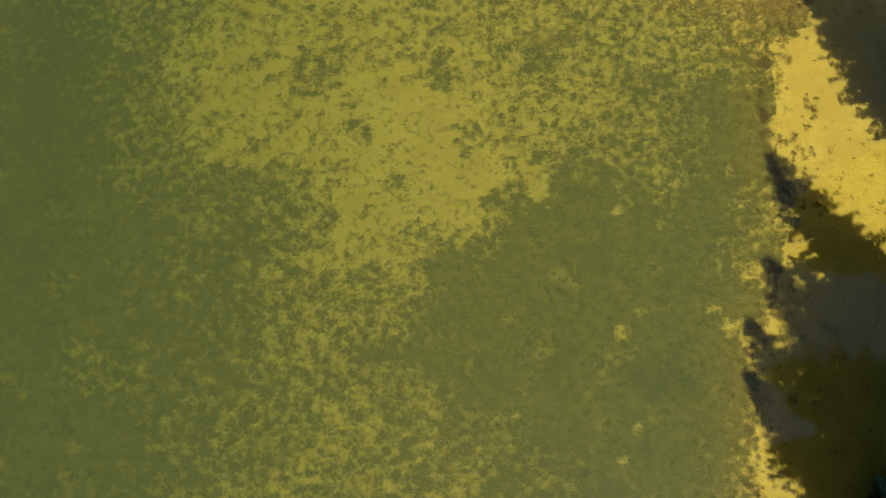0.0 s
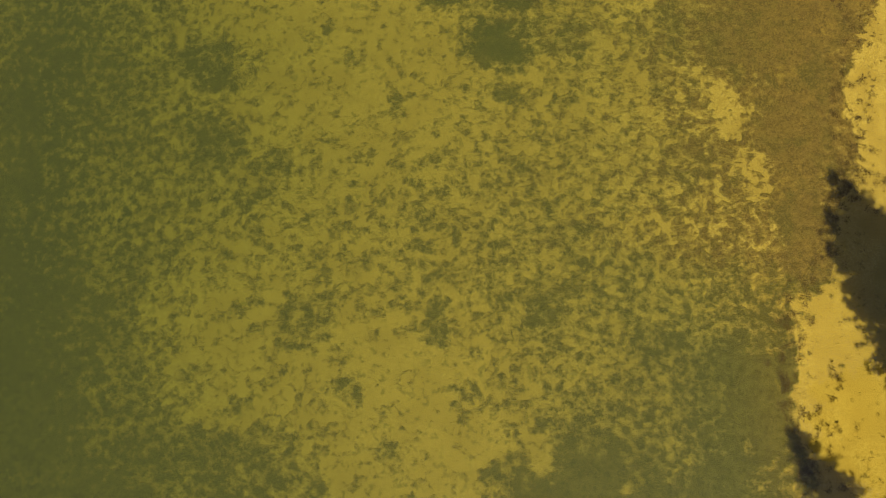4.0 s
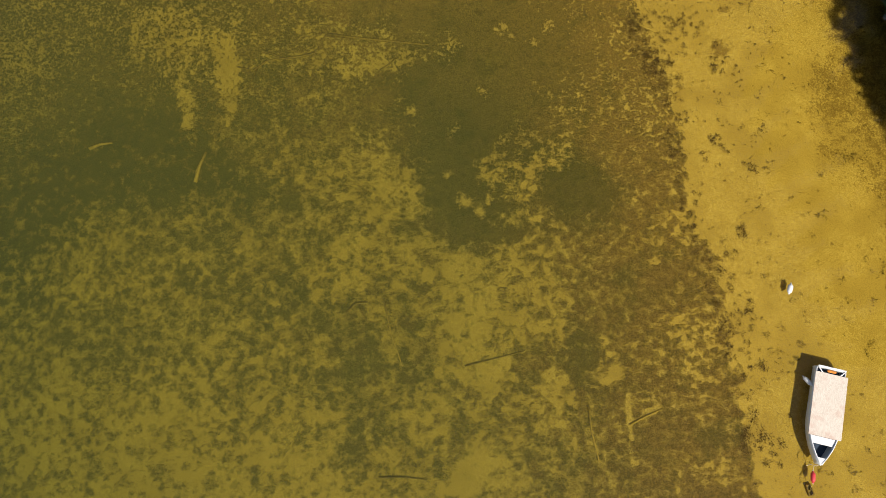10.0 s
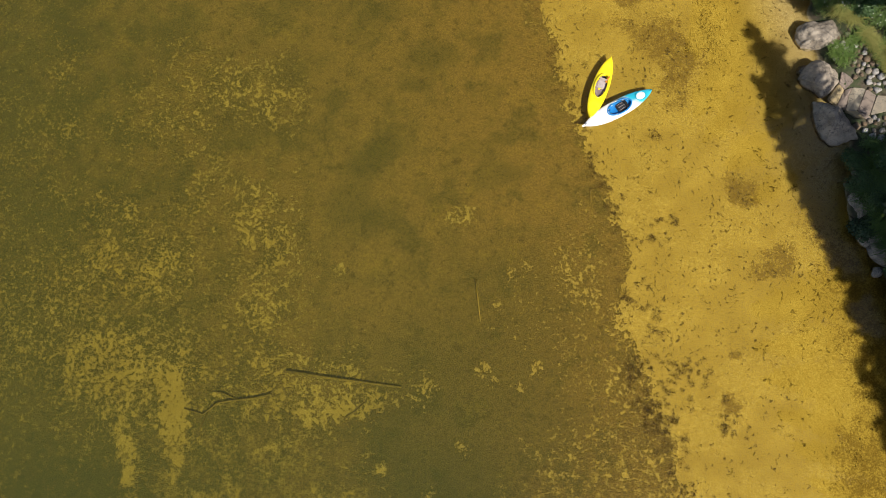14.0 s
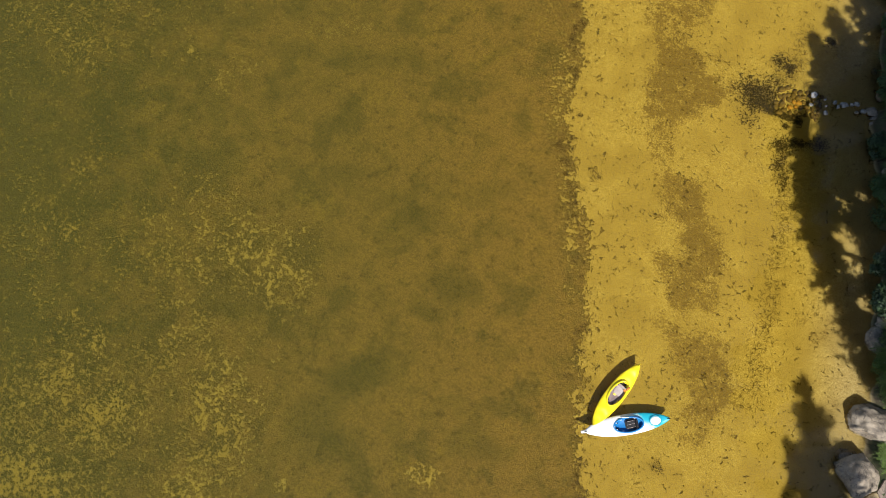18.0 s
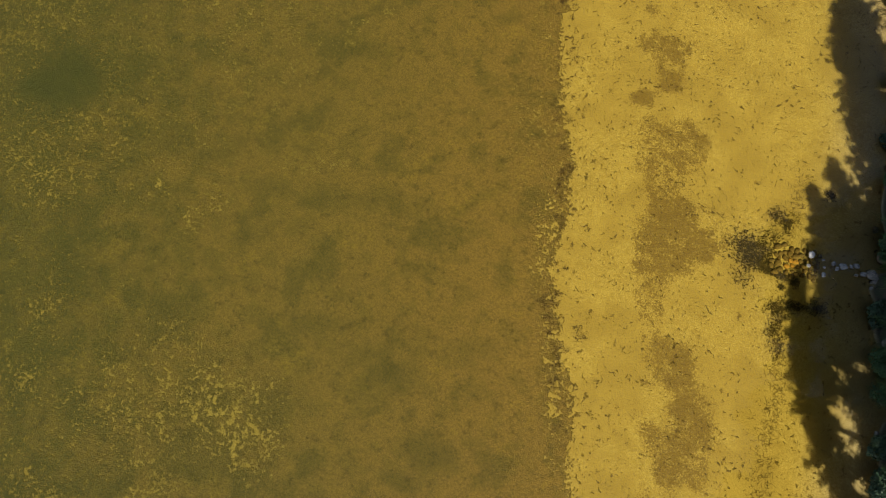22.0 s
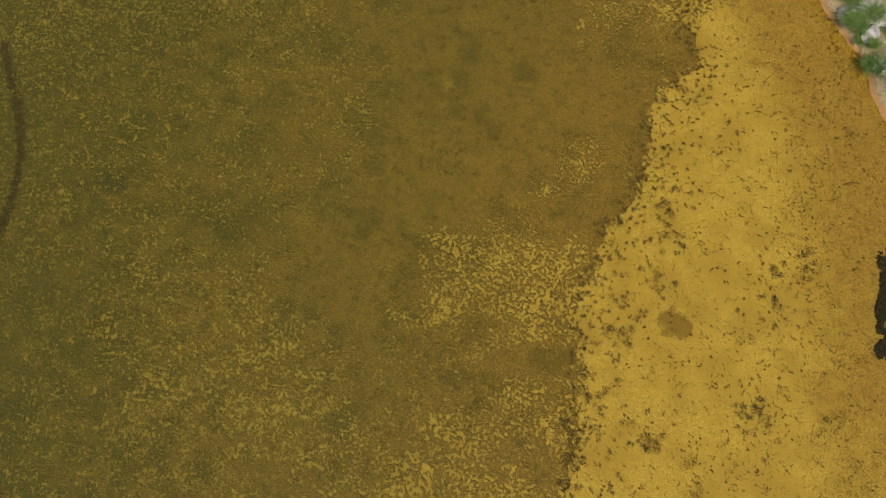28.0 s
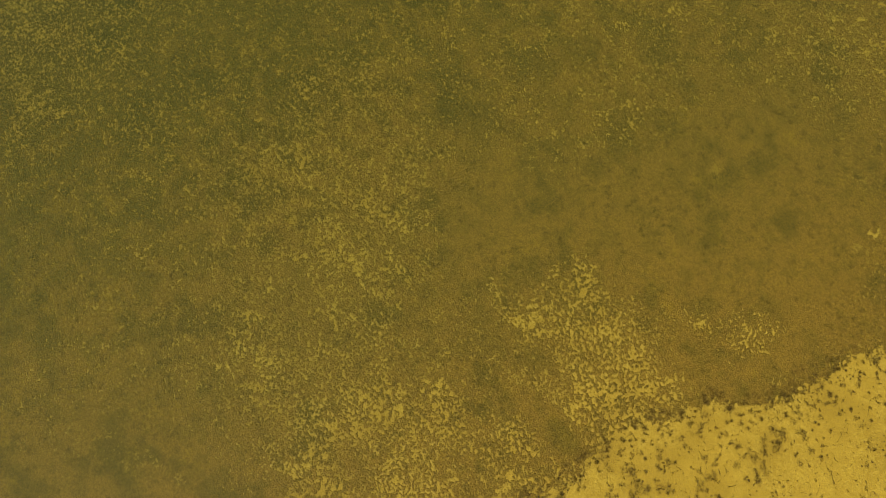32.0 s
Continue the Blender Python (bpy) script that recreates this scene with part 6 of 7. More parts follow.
# the beach: loose tufts and small groups
for _ in range(620):
    y = rng.uniform(-8, 120)
    a, b = float(rim(np.array([y]), EDGE)[0]), float(rim(np.array([y]), BANK)[0])
    u = rng.random() ** 1.5
    x = a + (b - a) * u * 0.9 + 0.2
    for _ in range(rng.choice((1, 1, 1, 2, 3))):
        tuft(rng, quads, x + rng.gauss(0, 0.22), y + rng.gauss(0, 0.22), rng.uniform(0.05, 0.13), rng.randint(14, 24), 0.06)
for _ in range(520):
    y = rng.uniform(88, 121)
    x = float(rim(np.array([y]), EDGE)[0]) + rng.expovariate(1 / 1.4) - 0.1
    tuft(rng, quads, x, y, rng.uniform(0.06, 0.15), 40, 0.07)
for _ in range(420):
    x, y = rng.gauss(3.8, 0.9), rng.uniform(88, 121)
    tuft(rng, quads, x + (104 - y) * 0.09, y, rng.uniform(0.04, 0.11), 24, 0.06)
# small dark tufts in the brown film
for cx, cy, rx, ry, turn, share_ in FILM:
    for _ in range(int(1 + 2 * rx * ry)):
        tuft(rng, quads, cx + rng.gauss(0, rx * 0.5), cy + rng.gauss(0, ry * 0.5), rng.uniform(0.03, 0.07), 20)
# groups that stand out on the sand
CLUMPS = [(12.9, 50.6, 0.6, 12), (11.6, 52.6, 0.8, 26), (12.4, 46.8, 0.5, 9), (13.3, 43.0, 0.4, 7), (13.7, 46.0, 0.3, 5), (10.7, 58.4, 0.5, 9), (11.5, 58.8, 0.3, 5), (13.0, 29.4, 0.7, 16), (14.1, 30.1, 0.5, 9),
          (13.6, 34.2, 0.4, 6), (13.2, 37.6, 0.5, 8), (12.9, 39.6, 0.5, 8), (14.0, 8.1, 0.8, 14), (13.8, 6.3, 0.6, 10), (14.7, 9.7, 0.5, 8), (14.7, 5.5, 0.5, 7), (3.4, 100.1, 0.6, 10), (4.2, 100.4, 0.5, 9), (3.4, 104.6, 0.8, 12),
          (4.0, 106.8, 0.8, 12), (2.9, 106.0, 0.6, 9), (0.4, 97.6, 0.6, 9), (-1.2, 105.4, 0.8, 14), (-1.9, 107.0, 0.7, 12), (-0.9, 103.6, 0.7, 9), (-2.0, 101.0, 0.8, 12), (10.9, 62.6, 0.2, 4), (2.1, 92.8, 0.5, 9), (10.1, 51.1, 0.75, 34), (9.3, 52.5, 0.5, 16), (10.1, 53.2, 0.6, 9), (10.6, 51.9, 0.5, 7)]
for cx, cy, s, n in CLUMPS:
    for _ in range(n):
        tuft(rng, quads, cx + rng.gauss(0, s * 0.55), cy + rng.gauss(0, s * 0.55), rng.uniform(0.09, 0.20), 42)
scatter("sand_weed", quads, M_TUFT, "dark brown water weed tufts scattered over the yellow sand", "water weed")

quads = []
N = 26000
px_, py_ = np.random.RandomState(4).uniform(-26, 16, N), np.random.RandomState(5).uniform(-10, 122, N)
share, offs = weed_share(px_, py_), off_rim(px_, py_)
take = np.random.RandomState(6).rand(N)
heights = bed_height(px_, py_)
grouped = ease(lattice(px_, py_, 1.3, 81) * 0.6 + lattice(px_, py_, 0.6, 82) * 0.4, 0.45, 0.7)
for x, y, d, u, t, z, c in zip(px_, py_, share, offs, take, heights, grouped):
    if u < -4.0 and t < d * 0.6 * c:
        tuft(rng, quads, x, y, rng.uniform(0.08, 0.20), 11, 0.09, z, 0.05)
scatter("bottom_weed", quads, M_OLIVE, "low olive water weed covering the lake bed", "water weed")


def flake(rng, out, x, y, z, l, w, tilt=0.5):
    a = rng.uniform(0, math.tau)
    ca, sa = math.cos(a) * l / 2, math.sin(a) * l / 2
    na, nb = -math.sin(a) * w / 2, math.cos(a) * w / 2
    h = rng.uniform(-tilt, tilt) * w
    out.append([(x - ca, y - sa, z + h), (x + na, y + nb, z + abs(h) * 0.5), (x + ca, y + sa, z - h + 0.01), (x - na, y - nb, z)])


quads = []
for cx, cy, sx, sy, n in [(10.75, 78.70, 0.60, 0.52, 820), (11.20, 78.30, 0.45, 0.34, 560), (11.45, 78.85, 0.3, 0.35, 220), (11.55, 80.40, 0.30, 0.26, 210), (12.04, 80.14, 0.18, 0.24, 240), (11.6, 79.5, 0.4, 0.22, 130), (12.42, 77.59, 0.12, 0.08, 60),
                          (12.5, 76.72, 0.42, 0.26, 330), (13.1, 77.0, 0.42, 0.15, 260), (13.95, 77.2, 0.30, 0.25, 200), (12.55, 75.9, 0.25, 0.5, 230), (12.9, 75.2, 0.2, 0.4, 110), (10.9, 77.4, 0.45, 0.4, 120), (13.35, 81.9, 0.2, 0.2, 130)]:
    for _ in range(n):
        x, y = rng.gauss(cx, sx * 0.66), rng.gauss(cy, sy * 0.66)
        flake(rng, quads, x, y, bed_at(x, y) + rng.uniform(0.01, 0.05), rng.uniform(0.06, 0.21), rng.uniform(0.012, 0.032))
for _ in range(1000):
    t = rng.random()
    x, y = 11.45 + 1.6 * t, 78.14 - 0.22 * t + rng.gauss(0, 0.10)
    flake(rng, quads, x, y, bed_at(x, y) + rng.uniform(0.01, 0.05), rng.uniform(0.05, 0.14), rng.uniform(0.015, 0.04))
scatter("stem_litter", quads, M_STEM, "dark wiry stems and leaves washed together round the stream mouth", "leaf litter")
# a tree's dappled shadow on the sand, built as a patch of black flakes
quads = []
for (x0, y0, s0), (x1, y1, s1) in zip([(7.95, 109.6, 0.75), (7.15, 108.4, 0.55), (7.40, 107.0, 0.34), (7.62, 105.7, 0.38)], [(7.15, 108.4, 0.55), (7.40, 107.0, 0.34), (7.62, 105.7, 0.38), (7.90, 104.5, 0.30)]):
    for _ in range(2200):
        t = rng.random()
        s = s0 + (s1 - s0) * t
        x, y = x0 + (x1 - x0) * t + rng.uniform(-s, s) * rng.random() ** 0.3, y0 + (y1 - y0) * t + rng.gauss(0, 0.12)
        if lattice(np.array([x]), np.array([y]), 0.22, 71)[0] + 0.25 * rng.random() > 0.42:
            flake(rng, quads, x + wobble(np.array([x]), np.array([y]), 73)[0] * 0.25, y, bed_at(x, y) + rng.uniform(0.01, 0.06), rng.uniform(0.06, 0.18), rng.uniform(0.04, 0.10))
scatter("leaf_litter", quads, M_SHADE_FLAKE, "black flakes laid on the sand in place of a tree's dappled shadow", "leaf litter")

quads = []
WRACK = [(13.75, 66.0), (13.6, 68.2), (13.5, 70.0), (13.3, 71.8), (13.25, 73.4), (13.0, 75.0), (12.6, 76.2), (12.3, 80.2), (12.2, 82.0)]
for _ in range(1250):
    t = rng.uniform(0, len(WRACK) - 1.001)
    i = int(t)
    x = WRACK[i][0] + (WRACK[i + 1][0] - WRACK[i][0]) * (t - i) + rng.gauss(0, 0.26)
    y = WRACK[i][1] + (WRACK[i + 1][1] - WRACK[i][1]) * (t - i) + rng.gauss(0, 0.35)
    flake(rng, quads, x, y, bed_at(x, y) + 0.015, rng.uniform(0.08, 0.30), rng.uniform(0.010, 0.022))
for _ in range(900):
    y = rng.uniform(-8, 118)
    a, b = float(rim(np.array([y]), EDGE)[0]), float(rim(np.array([y]), BANK)[0])
    x = a + (b - a) * rng.random()
    flake(rng, quads, x, y, bed_at(x, y) + 0.012, rng.uniform(0.05, 0.22), rng.uniform(0.010, 0.03))
for _ in range(900):
    x, y = rng.uniform(2, 8), rng.uniform(84, 112)
    flake(rng, quads, x, y, bed_at(x, y) + 0.012, rng.uniform(0.05, 0.25), rng.uniform(0.012, 0.03))
scatter("sodden_twigs", quads, M_TWIG, "thin brown twigs and stems washed together on the sand", "twigs")


# ---- shrubs, grass and trees of the bank ----
def leaves(rng, centre, radius, n, size, squash=0.75, shell=0.5):
    """Leaf quads in a loose ball, denser to its outside."""
    out = []
    for _ in range(n):
        d = Vector((rng.gauss(0, 1), rng.gauss(0, 1), rng.gauss(0, 1))).normalized()
        r = radius * (shell + (1 - shell) * rng.random()) * (1 + 0.25 * noise.noise(d * 2.3 + centre))
        p = centre + Vector((d.x * r, d.y * r, d.z * r * squash))
        n1 = (d + Vector((rng.gauss(0, 0.6), rng.gauss(0, 0.6), rng.gauss(0, 0.6) + 0.5))).normalized()
        u = n1.orthogonal().normalized()
        u = (u * math.cos(a := rng.uniform(0, math.tau)) + n1.cross(u) * math.sin(a)).normalized()
        v = n1.cross(u)
        l, w = size * rng.uniform(0.6, 1.3), size * rng.uniform(0.25, 0.5)
        out.append([p - u * l * 0.5, p + v * w * 0.5 + u * l * 0.05, p + u * l * 0.5 - n1 * l * 0.12, p - v * w * 0.5 + u * l * 0.05])
    return out


def quad_part(name, quads_, material, parent, label=""):
    co = np.array([[tuple(p) for p in q] for q in quads_], np.float32)
    me = bpy.data.meshes.new(name)
    me.vertices.add(co.shape[0] * 4)
    me.vertices.foreach_set("co", co.ravel())
    me.loops.add(co.shape[0] * 4)
    me.loops.foreach_set("vertex_index", np.arange(co.shape[0] * 4, dtype=np.int32))
    me.polygons.add(co.shape[0])
    me.polygons.foreach_set("loop_start", np.arange(co.shape[0], dtype=np.int32) * 4)
    me.update()
    me.materials.append(material)
    ob = new(name, me)
    ob.parent = parent
    if label:
        ob["label"] = label
    return ob


def build_shrub(m, seed, mat, size, n, label, flowers=0):
    rng = random.Random(seed)
    s = thing("shrub", m, label, "shrub", "shrubs of the bank")
    bm = bmesh.new()
    q = []
    for i in range(7):
        a = i * 0.9 + rng.uniform(0, 0.5)
        c = Vector((math.cos(a) * rng.uniform(0.1, 0.55), math.sin(a) * rng.uniform(0.1, 0.55), rng.uniform(0.45, 1.0)))
        tube([(0, 0, -0.1), c * 0.5 + Vector((0, 0, 0.1)), c], [0.025, 0.018, 0.008], 5, bm)
        q += leaves(rng, c, rng.uniform(0.32, 0.52), n // 7, size)
    part("stem_cluster", bm, M_BARK, s)
    quad_part("foliage", q, mat, s)
    if flowers:
        f = []
        for _ in range(flowers):
            d = Vector((rng.gauss(0, 0.5), rng.gauss(0, 0.5), rng.uniform(0.9, 1.45)))
            f += leaves(rng, d, 0.03, 3, 0.055, 1.0, 0.2)
        quad_part("blossom", f, M_PETAL, s, "small white blossoms")
    return s


def build_grass(m, seed, mat, n, label, high=0.7, wide=0.5):
    rng = random.Random(seed)
    g = thing("grass_clump", m, label, "grass", "grass clumps of the bank")
    q = []
    for _ in range(n):
        a, l = rng.uniform(0, math.tau), high * rng.uniform(0.6, 1.15)
        b = Vector((rng.gauss(0, 0.14), rng.gauss(0, 0.14), -0.03))
        out = Vector((math.cos(a), math.sin(a), 0))
        side = Vector((-math.sin(a), math.cos(a), 0)) * rng.uniform(0.006, 0.014)
        k = wide * rng.uniform(0.4, 1.2)
        p1, p2 = b + out * k * 0.4 + Vector((0, 0, l * 0.7)), b + out * k + Vector((0, 0, l * 0.75))
        q.append([b - side, b + side, p1 + side, p1 - side])
        q.append([p1 - side, p1 + side, p2 + side * 0.3, p2 - side * 0.3])
    quad_part("tussock", q, mat, g)
    return g


def bank_x(y):
    return float(rim(np.array([float(y)]), BANK)[0])


SHRUBS = [build_shrub(pose(19.6, 70.6, 0.9), 1, M_LEAF, 0.13, 2600, "dense dark green broadleaf shrub at the bank's edge"),
          build_shrub(pose(18.35, 68.3, 0.75), 2, M_LEAF2, 0.10, 2600, "low bright green shrub with a few white flowers", 30),
          build_shrub(pose(19.8, 60.9, 0.9), 3, M_LEAF, 0.09, 3200, "small-leaved green shrub beside the boulders"),
          build_shrub(pose(19.9, 73.4, 0.9), 4, M_NEEDLE, 0.20, 2400, "feathery dark green bush hanging over the water")]
rng = random.Random(31)
y = 47.0
while y < 104:
    for row in range(4):
        x = bank_x(y) + (-0.2 if row == 0 else 0.3) + row * 1.15 + rng.uniform(-0.3, 0.35)
        if (61.8 < y < 66.6 and row < 3) or (66.6 < y < 69 and row == 0) or (78.2 < y < 80.2 and row == 0):
            continue
        s = rng.uniform(0.75, 1.25) * (0.8 if row == 0 else 1.15)
        k = copy_thing(SHRUBS[rng.choice((0, 0, 2, 3, 3))], pose(x, y + rng.uniform(-0.4, 0.4), bed_at(x, y) - 0.05, 0, 0, rng.uniform(0, 360)))
        k.scale = (s, s, s * rng.uniform(0.8, 1.15))
    y += rng.uniform(0.95, 1.35)
for x, y, s in [(18.2, 68.2, 0.8), (18.9, 67.9, 0.7), (17.9, 69.1, 0.6), (20.2, 67.2, 0.9), (20.9, 66.7, 0.9), (21.6, 65.9, 1.0), (21.6, 62.0, 0.9), (20.9, 60.9, 0.9)]:
    k = copy_thing(SHRUBS[1], pose(x, y, bed_at(x, y) - 0.05, 0, 0, rng.uniform(0, 360)))
    k.scale = (s, s, s)
GRASSES = [build_grass(pose(18.75, 67.75, 0.8), 1, M_STRAW, 420, "arching yellow-green grass clump above the boulder", 0.8, 0.75),
           build_grass(pose(18.15, 70.15, 0.8), 2, M_GRASS, 340, "green grass clump hanging over the water", 0.7, 0.8),
           build_grass(pose(18.6, 66.0, 0.8), 3, M_GRASS, 200, "short green grass between the boulders", 0.35, 0.35)]
for i, x, y, s in [(1, 16.3, 80.1, 1.2), (1, 16.6, 79.3, 1.1), (1, 16.2, 80.8, 1.2), (1, 16.8, 78.3, 1.1), (0, 19.7, 66.5, 0.55), (0, 19.9, 66.2, 0.5), (0, 20.0, 65.9, 0.55), (0, 20.15, 65.6, 0.5), (0, 20.3, 65.3, 0.55), (0, 20.4, 65.0, 0.5), (0, 20.5, 64.7, 0.55), (0, 20.6, 64.4, 0.5), (2, 20.1, 66.0, 0.9), (2, 20.5, 65.1, 0.9), (1, 17.1, 77.3, 1.0), (1, 16.2, 81.6, 1.0), (1, 18.3, 71.0, 1.0), (2, 18.9, 65.7, 1.0), (2, 18.5, 65.8, 0.9), (2, 18.7, 65.4, 0.8), (2, 19.1, 66.2, 0.8), (2, 19.5, 66.4, 1.2), (2, 20.3, 65.6, 1.3),
                   (0, 19.2, 67.3, 0.8), (0, 20.7, 65.4, 0.8), (0, 21.2, 64.6, 0.8), (2, 20.2, 61.4, 1.2), (2, 19.3, 61.7, 1.0), (1, 1.0, 119.9, 0.8), (1, 1.4, 120.2, 0.8), (1, 0.8, 120.5, 0.8), (1, 1.9, 119.9, 0.7), (2, 2.0, 119.4, 1.0), (1, 3.7, 117.3, 0.5),
                   (1, 6.4, 115.6, 0.6), (1, 7.1, 114.3, 0.6), (2, 7.6, 113.5, 1.0), (2, 6.9, 115.1, 1.0), (1, 1.7, 120.6, 0.8), (2, 8.3, 112.6, 1.0)]:
    k = copy_thing(GRASSES[i], pose(x, y, bed_at(x, y), 0, 0, i * 50 + y * 77))
    k.scale = (s, s, s)
rng = random.Random(67)
y = 46.5
while y < 95:
    for row in range(2):
        x = bank_x(y) + rng.uniform(0.15, 0.55) + row * 0.6
        if not (61.2 < y < 67.8):
            k = copy_thing(GRASSES[1], pose(x, y + rng.uniform(-0.2, 0.2), bed_at(x, y) - 0.03, 0, 0, rng.uniform(0, 360)))
            s = rng.uniform(0.7, 1.25)
            k.scale = (s, s, s * rng.uniform(0.7, 1.1))
    y += rng.uniform(0.45, 0.75)
FLOWER = build_shrub(pose(5.05, 116.5, 0.75), 9, M_GRASS, 0.07, 1500, "low leafy plant covered in small white blossoms", 330)
FLOWER.scale = (0.75, 0.75, 0.45)
rng = random.Random(68)
for _ in range(46):
    y = rng.uniform(111.5, 120.5)
    x = bank_x(y) + rng.uniform(0.25, 2.6)
    if rng.random() < 0.55 and y < 117.5:
        k = copy_thing(FLOWER, pose(x, y, bed_at(x, y) - 0.03, 0, 0, rng.uniform(0, 360)))
        k.scale = (0.7, 0.7, 0.42)
    else:
        k = copy_thing(GRASSES[rng.choice((1, 2))], pose(x, y, bed_at(x, y) - 0.03, 0, 0, rng.uniform(0, 360)))
        k.scale = (0.8, 0.8, 0.7)
for x, y, s in [(5.45, 115.9, 0.7), (5.1, 117.2, 0.6), (5.9, 114.9, 0.55), (6.2, 114.2, 0.5), (5.9, 116.6, 0.6), (7.9, 113.7, 0.6), (7.2, 116.2, 0.8), (8.7, 113.6, 0.9), (8.4, 115.4, 1.0), (9.3, 112.2, 0.9)]:
    k = copy_thing(FLOWER, pose(x, y, bed_at(x, y) - 0.05, 0, 0, x * 90))
    k.scale = (s, s, s * 0.6)


def build_tree(seed, base, crown, radii, pads, mat, leaf, per, label):
    """base: foot on the bank. crown: centre of the crown, which may lean out over the water."""
    rng = random.Random(seed)
    t = thing("tree", pose(base[0], base[1], bed_at(*base) - 0.1), label, "tree", "trees of the bank")
    c = Vector(crown) - Vector((base[0], base[1], bed_at(*base) - 0.1))
    top = c + Vector((0, 0, radii[2] * 0.8))
    foot = Vector((0, 0, 0))
    spine = [foot, foot.lerp(c, 0.33) + Vector((-0.12 * c.x, -0.12 * c.y, 0.4)), foot.lerp(c, 0.7), c, top]
    part("trunk", tube(spine, [0.22, 0.17, 0.12, 0.08, 0.02], 10), M_BARK, t, smooth=True)
    bm, q = bmesh.new(), []
    for i in range(pads):
        d = Vector((rng.gauss(0, 1), rng.gauss(0, 1), rng.gauss(0, 1))).normalized() * rng.random() ** 0.42
        p = c + Vector((d.x * radii[0], d.y * radii[1], d.z * radii[2]))
        k = rng.uniform(0.45, 0.9)
        s = foot.lerp(c, k) if p.z < c.z else c.lerp(top, rng.random() * 0.7)
        tube([s, s.lerp(p, 0.55) + Vector((0, 0, 0.12)), p], [0.045, 0.028, 0.010], 5, bm)
        q += leaves(rng, p, rng.uniform(0.45, 0.85), per, leaf, 0.6, 0.15)
    part("branchwork", bm, M_BARK, t)
    quad_part("crown", q, mat, t)
    return t


def shading_tree(seed, sx, sy, h, r, pads):
    """A tree whose crown, h metres over the bed, shades the bed round (sx, sy)."""
    k = h / math.tan(SUN_EL)
    crown = (sx + math.sin(SUN_AZ) * k, sy + math.cos(SUN_AZ) * k, h)
    base = (max(crown[0] + 3.0, bank_x(crown[1]) + 9.0), crown[1] - 0.6)
    build_tree(seed, base, crown, r, pads, M_LEAF, 0.18, 340, "tall broadleaf tree leaning out from the wooded bank")


def build_conifer(seed, tip, high, reach, low, foot=None):
    """An upright conifer whose shadow ends at tip. reach: its longest branches. low: the share of the trunk that is bare. foot: where a leaning one stands."""
    rng = random.Random(seed)
    k = (high - 0.2) / math.tan(SUN_EL)
    x, y = tip[0] + math.sin(SUN_AZ) * k, tip[1] + math.cos(SUN_AZ) * k
    fx, fy = foot or (x, y)
    t = thing("conifer", pose(fx, fy, bed_at(fx, fy) - 0.1), "dark green conifer leaning out from the wooded bank" if foot else "tall upright dark green conifer on the wooded bank", "tree", "conifers of the bank")
    lean = Vector((x - fx, y - fy, 0))
    part("trunk", tube([(0, 0, 0), lean * 0.55 + Vector((0.05, 0, high * low * 0.6)), lean + Vector((0, 0.04, high * low)), lean + Vector((0, 0, high))], [0.2, 0.15, 0.08, 0.015], 8), M_BARK, t, smooth=True)
    bm, q = bmesh.new(), []
    z = high * low
    while z < high * 0.985:
        u = (z / high - low) / (1 - low)
        span_ = reach * min(1.0, 0.45 + 2.2 * u) * (1 - u) ** 0.75
        for _ in range(4):
            a, l = rng.uniform(0, math.tau), max(0.14, span_ * rng.uniform(0.45, 1.15))
            out, side = Vector((math.cos(a), math.sin(a), 0)), Vector((-math.sin(a), math.cos(a), 0))
            base, end = lean + Vector((0, 0, z)), lean + Vector((0, 0, z + 0.12 * l)) + out * l
            tube([base, end], [0.022, 0.006], 3, bm, False)
            n = 3 + int(l * 9)
            for j in range(n):
                f = (j + rng.random()) / n
                p = base.lerp(end, 0.15 + 0.85 * f)
                for e in (1, -1):
                    d = (out * rng.uniform(0.5, 1.0) + side * e * rng.uniform(0.35, 0.9) + Vector((0, 0, rng.uniform(-0.3, 0.25)))).normalized()
                    g, v = rng.uniform(0.16, 0.34) * (1.15 - 0.5 * f), rng.uniform(0.03, 0.06)
                    s_ = d.cross(Vector((rng.gauss(0, 0.5), rng.gauss(0, 0.5), 1))).normalized() * v
                    q.append([p, p + d * g * 0.5 + s_, p + d * g, p + d * g * 0.5 - s_])
        z += rng.uniform(0.13, 0.22)
    part("branchwork", bm, M_BARK, t)
    quad_part("needles", q, M_NEEDLE, t)
    return t


# shadow tip x, y, height, reach, bare share of the trunk
UPRIGHT_A = [(13.1, 7.2, 14, 3, 0.2), (12.4, 2.7, 14, 3, 0.2), (11.4, 0.1, 15, 3.2, 0.2), (11.2, -1.9, 15, 2.6, 0.2), (14, 5.7, 14, 2.8, 0.2), (13.8, 2.4, 14, 2.4, 0.2),
            (14.8, 2.8, 14, 2.8, 0.2), (13.2, -0.8, 14, 2.4, 0.2), (14.9, 0.1, 14, 2.8, 0.2), (12.2, -3.9, 15, 2.4, 0.2), (13.8, -3.5, 14, 2.8, 0.2), (15.9, 17.7, 14, 2.4, 0.25),
            (16.5, 17, 13, 2.2, 0.25), (15.6, 16.1, 14, 2.3, 0.25), (15.5, 14.6, 14, 2.3, 0.25), (16.4, 14, 14, 2.3, 0.25)]
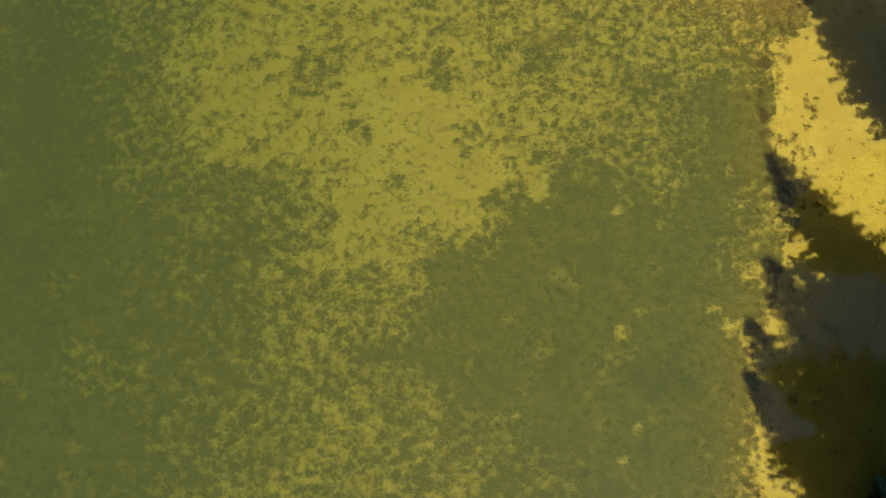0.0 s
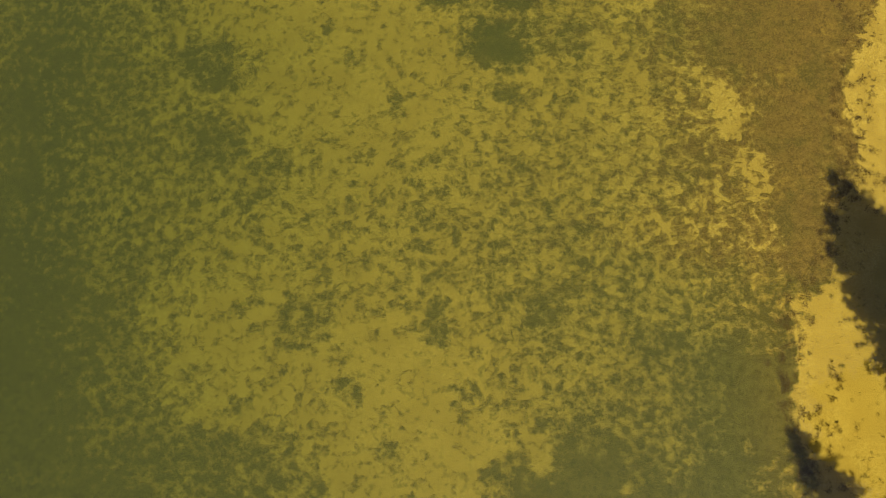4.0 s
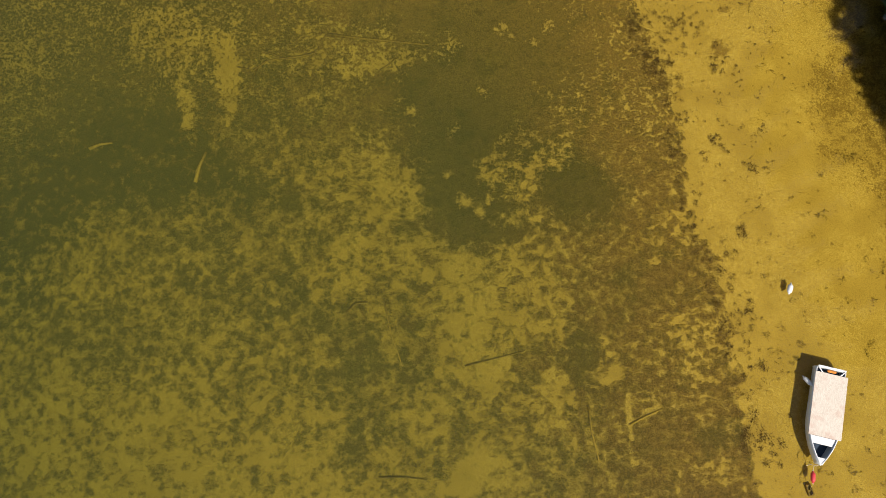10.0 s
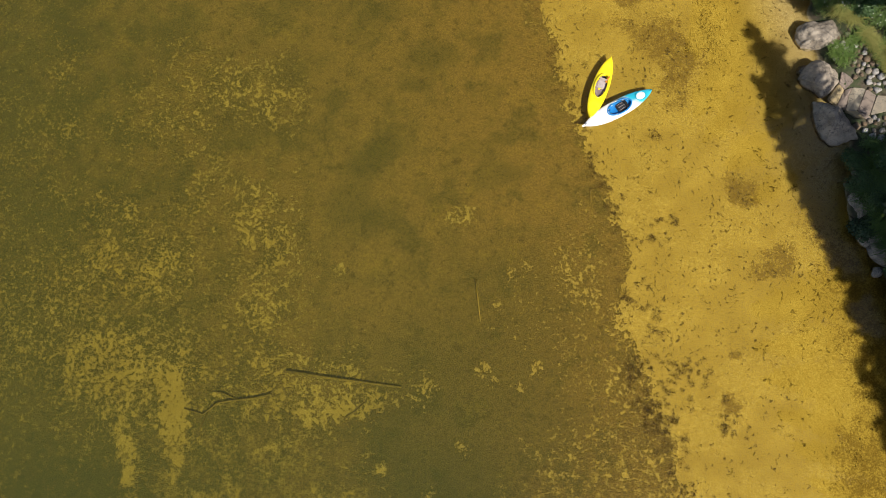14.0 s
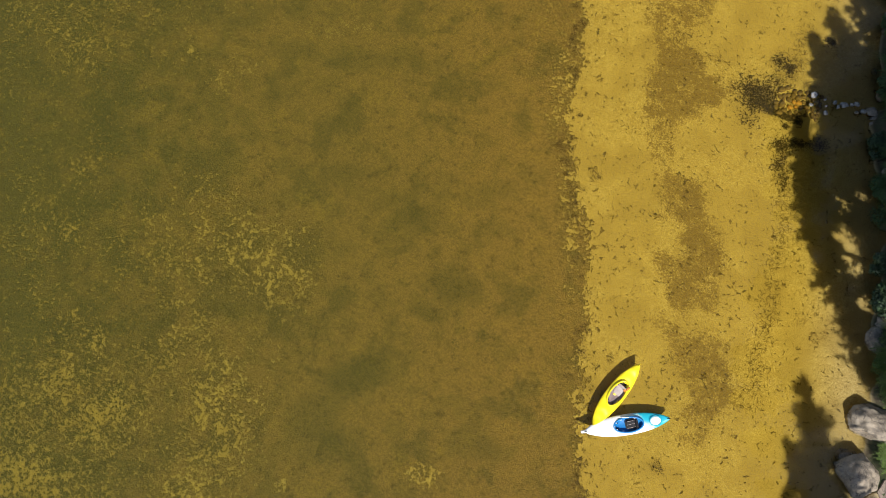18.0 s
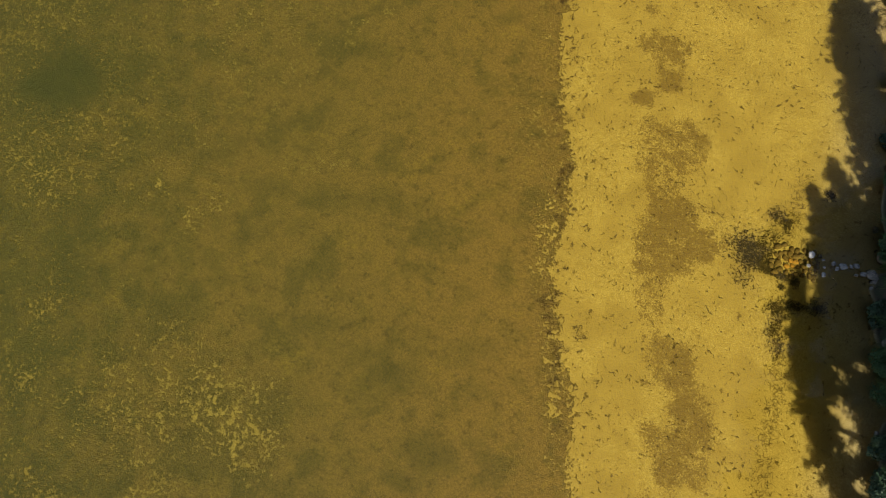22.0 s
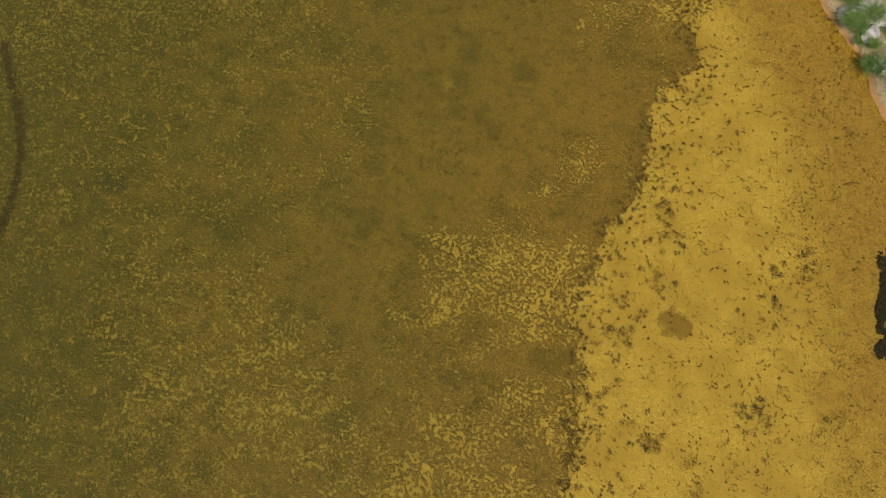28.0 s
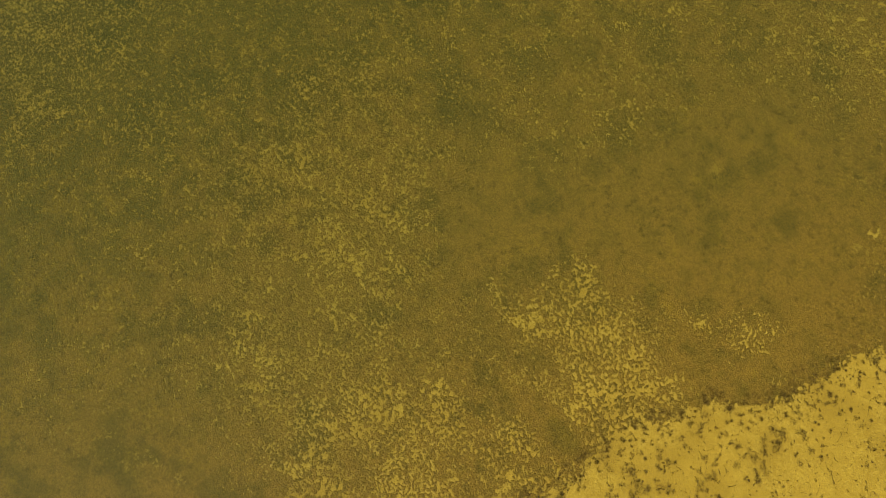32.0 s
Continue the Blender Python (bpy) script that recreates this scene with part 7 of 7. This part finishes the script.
UPRIGHT_B = [(15.6, 4.2, 16, 3, 0.2), (16, 0.4, 16, 3, 0.2), (16.4, -3, 16, 3, 0.2), (14.6, -2.2, 16, 3, 0.2),
            (15.5, 67.2, 16, 2.2, 0.3), (15.6, 64.8, 16, 1.6, 0.3), (16, 62.8, 16, 1.8, 0.3), (16.5, 60.6, 16, 1.5, 0.3), (17.3, 58.7, 16, 1.6, 0.3), (18.1, 56.6, 16, 1.7, 0.3),
            (18.2, 54.9, 16, 1.8, 0.3), (18.3, 52.7, 16, 1.8, 0.3), (19.4, 48.9, 16, 1.8, 0.3), (18.6, 55.3, 16, 1.6, 0.3), (18.8, 50.3, 16, 1.8, 0.3), ]
LEANING = [(16.3, 71.1, 12, 1.1, 0.6), (14.9, 73.3, 12, 1.32, 0.6), (13.8, 75.3, 12, 1.32, 0.6), (13.3, 76.8, 12, 1.32, 0.6), (13.2, 77.7, 12, 1.1, 0.6), (13, 81.2, 12, 1, 0.6),
            (13.5, 80.9, 12, 1.1, 0.6), (13.6, 82.5, 12, 1.32, 0.6), (14, 84.5, 12, 1.43, 0.6), (13.6, 86.6, 12, 1.54, 0.6), (13, 88.6, 12, 1.54, 0.6), (12.3, 90.7, 12, 1.54, 0.6),
            (11.7, 91.6, 12, 1.43, 0.6), (12.1, 89.9, 12, 1.54, 0.6), (12.8, 87.9, 12, 1.65, 0.6)]
for i, (x, y, h, r, low) in enumerate(UPRIGHT_A + UPRIGHT_B):
    build_conifer(60 + i, (x, y), h, r, low)
for i, (x, y, h, r, low) in enumerate(LEANING):
    build_conifer(110 + i, (x, y), h, r, low, (bank_x(y) + 8.0 + i % 3, y - 4.0))
build_conifer(99, (14.2, -4.2), 3.4, 1.9, 0.05)
for i, (x, y, h, r, n) in enumerate([
        (16.4, 78.8, 9.0, (1.4, 2.4, 1.2), 56), (20.5, 72.5, 8.0, (1.8, 2.0, 1.3), 26), (19.8, 76.5, 8.0, (1.8, 2.0, 1.3), 26), (18.8, 81.0, 8.0, (1.8, 2.0, 1.3), 26),
        (14.9, 77.7, 9.0, (1.2, 1.3, 1.2), 34), (14.4, 79.2, 9.0, (1.2, 1.3, 1.2), 34), (14.8, 80.5, 9.0, (1.2, 1.3, 1.2), 34), (15.1, 76.9, 9.0, (1.2, 1.3, 1.2), 34), (16.1, 74.6, 9.0, (0.7, 0.9, 0.9), 14),
        (17.6, 74.4, 9.0, (1.2, 1.9, 1.2), 34), (17.6, 77.2, 9.5, (1.4, 1.7, 1.2), 40), (17.2, 83.6, 9.5, (1.3, 2.0, 1.3), 44), (16.8, 87.4, 9.5, (1.2, 2.2, 1.3), 44), (16.0, 91.4, 9.5, (1.2, 2.2, 1.3), 40),
        (21.3, 50.4, 8.5, (1.3, 1.8, 1.2), 30), (21.2, 54.4, 8.5, (1.3, 2.0, 1.2), 34), (20.4, 58.0, 8.5, (1.3, 2.0, 1.2), 36),
        (22.2, 60.2, 8.0, (1.8, 2.0, 1.3), 24), (22.8, 56.0, 8.0, (1.8, 2.0, 1.3), 24)]):
    shading_tree(21 + i, x, y, h, r, n)
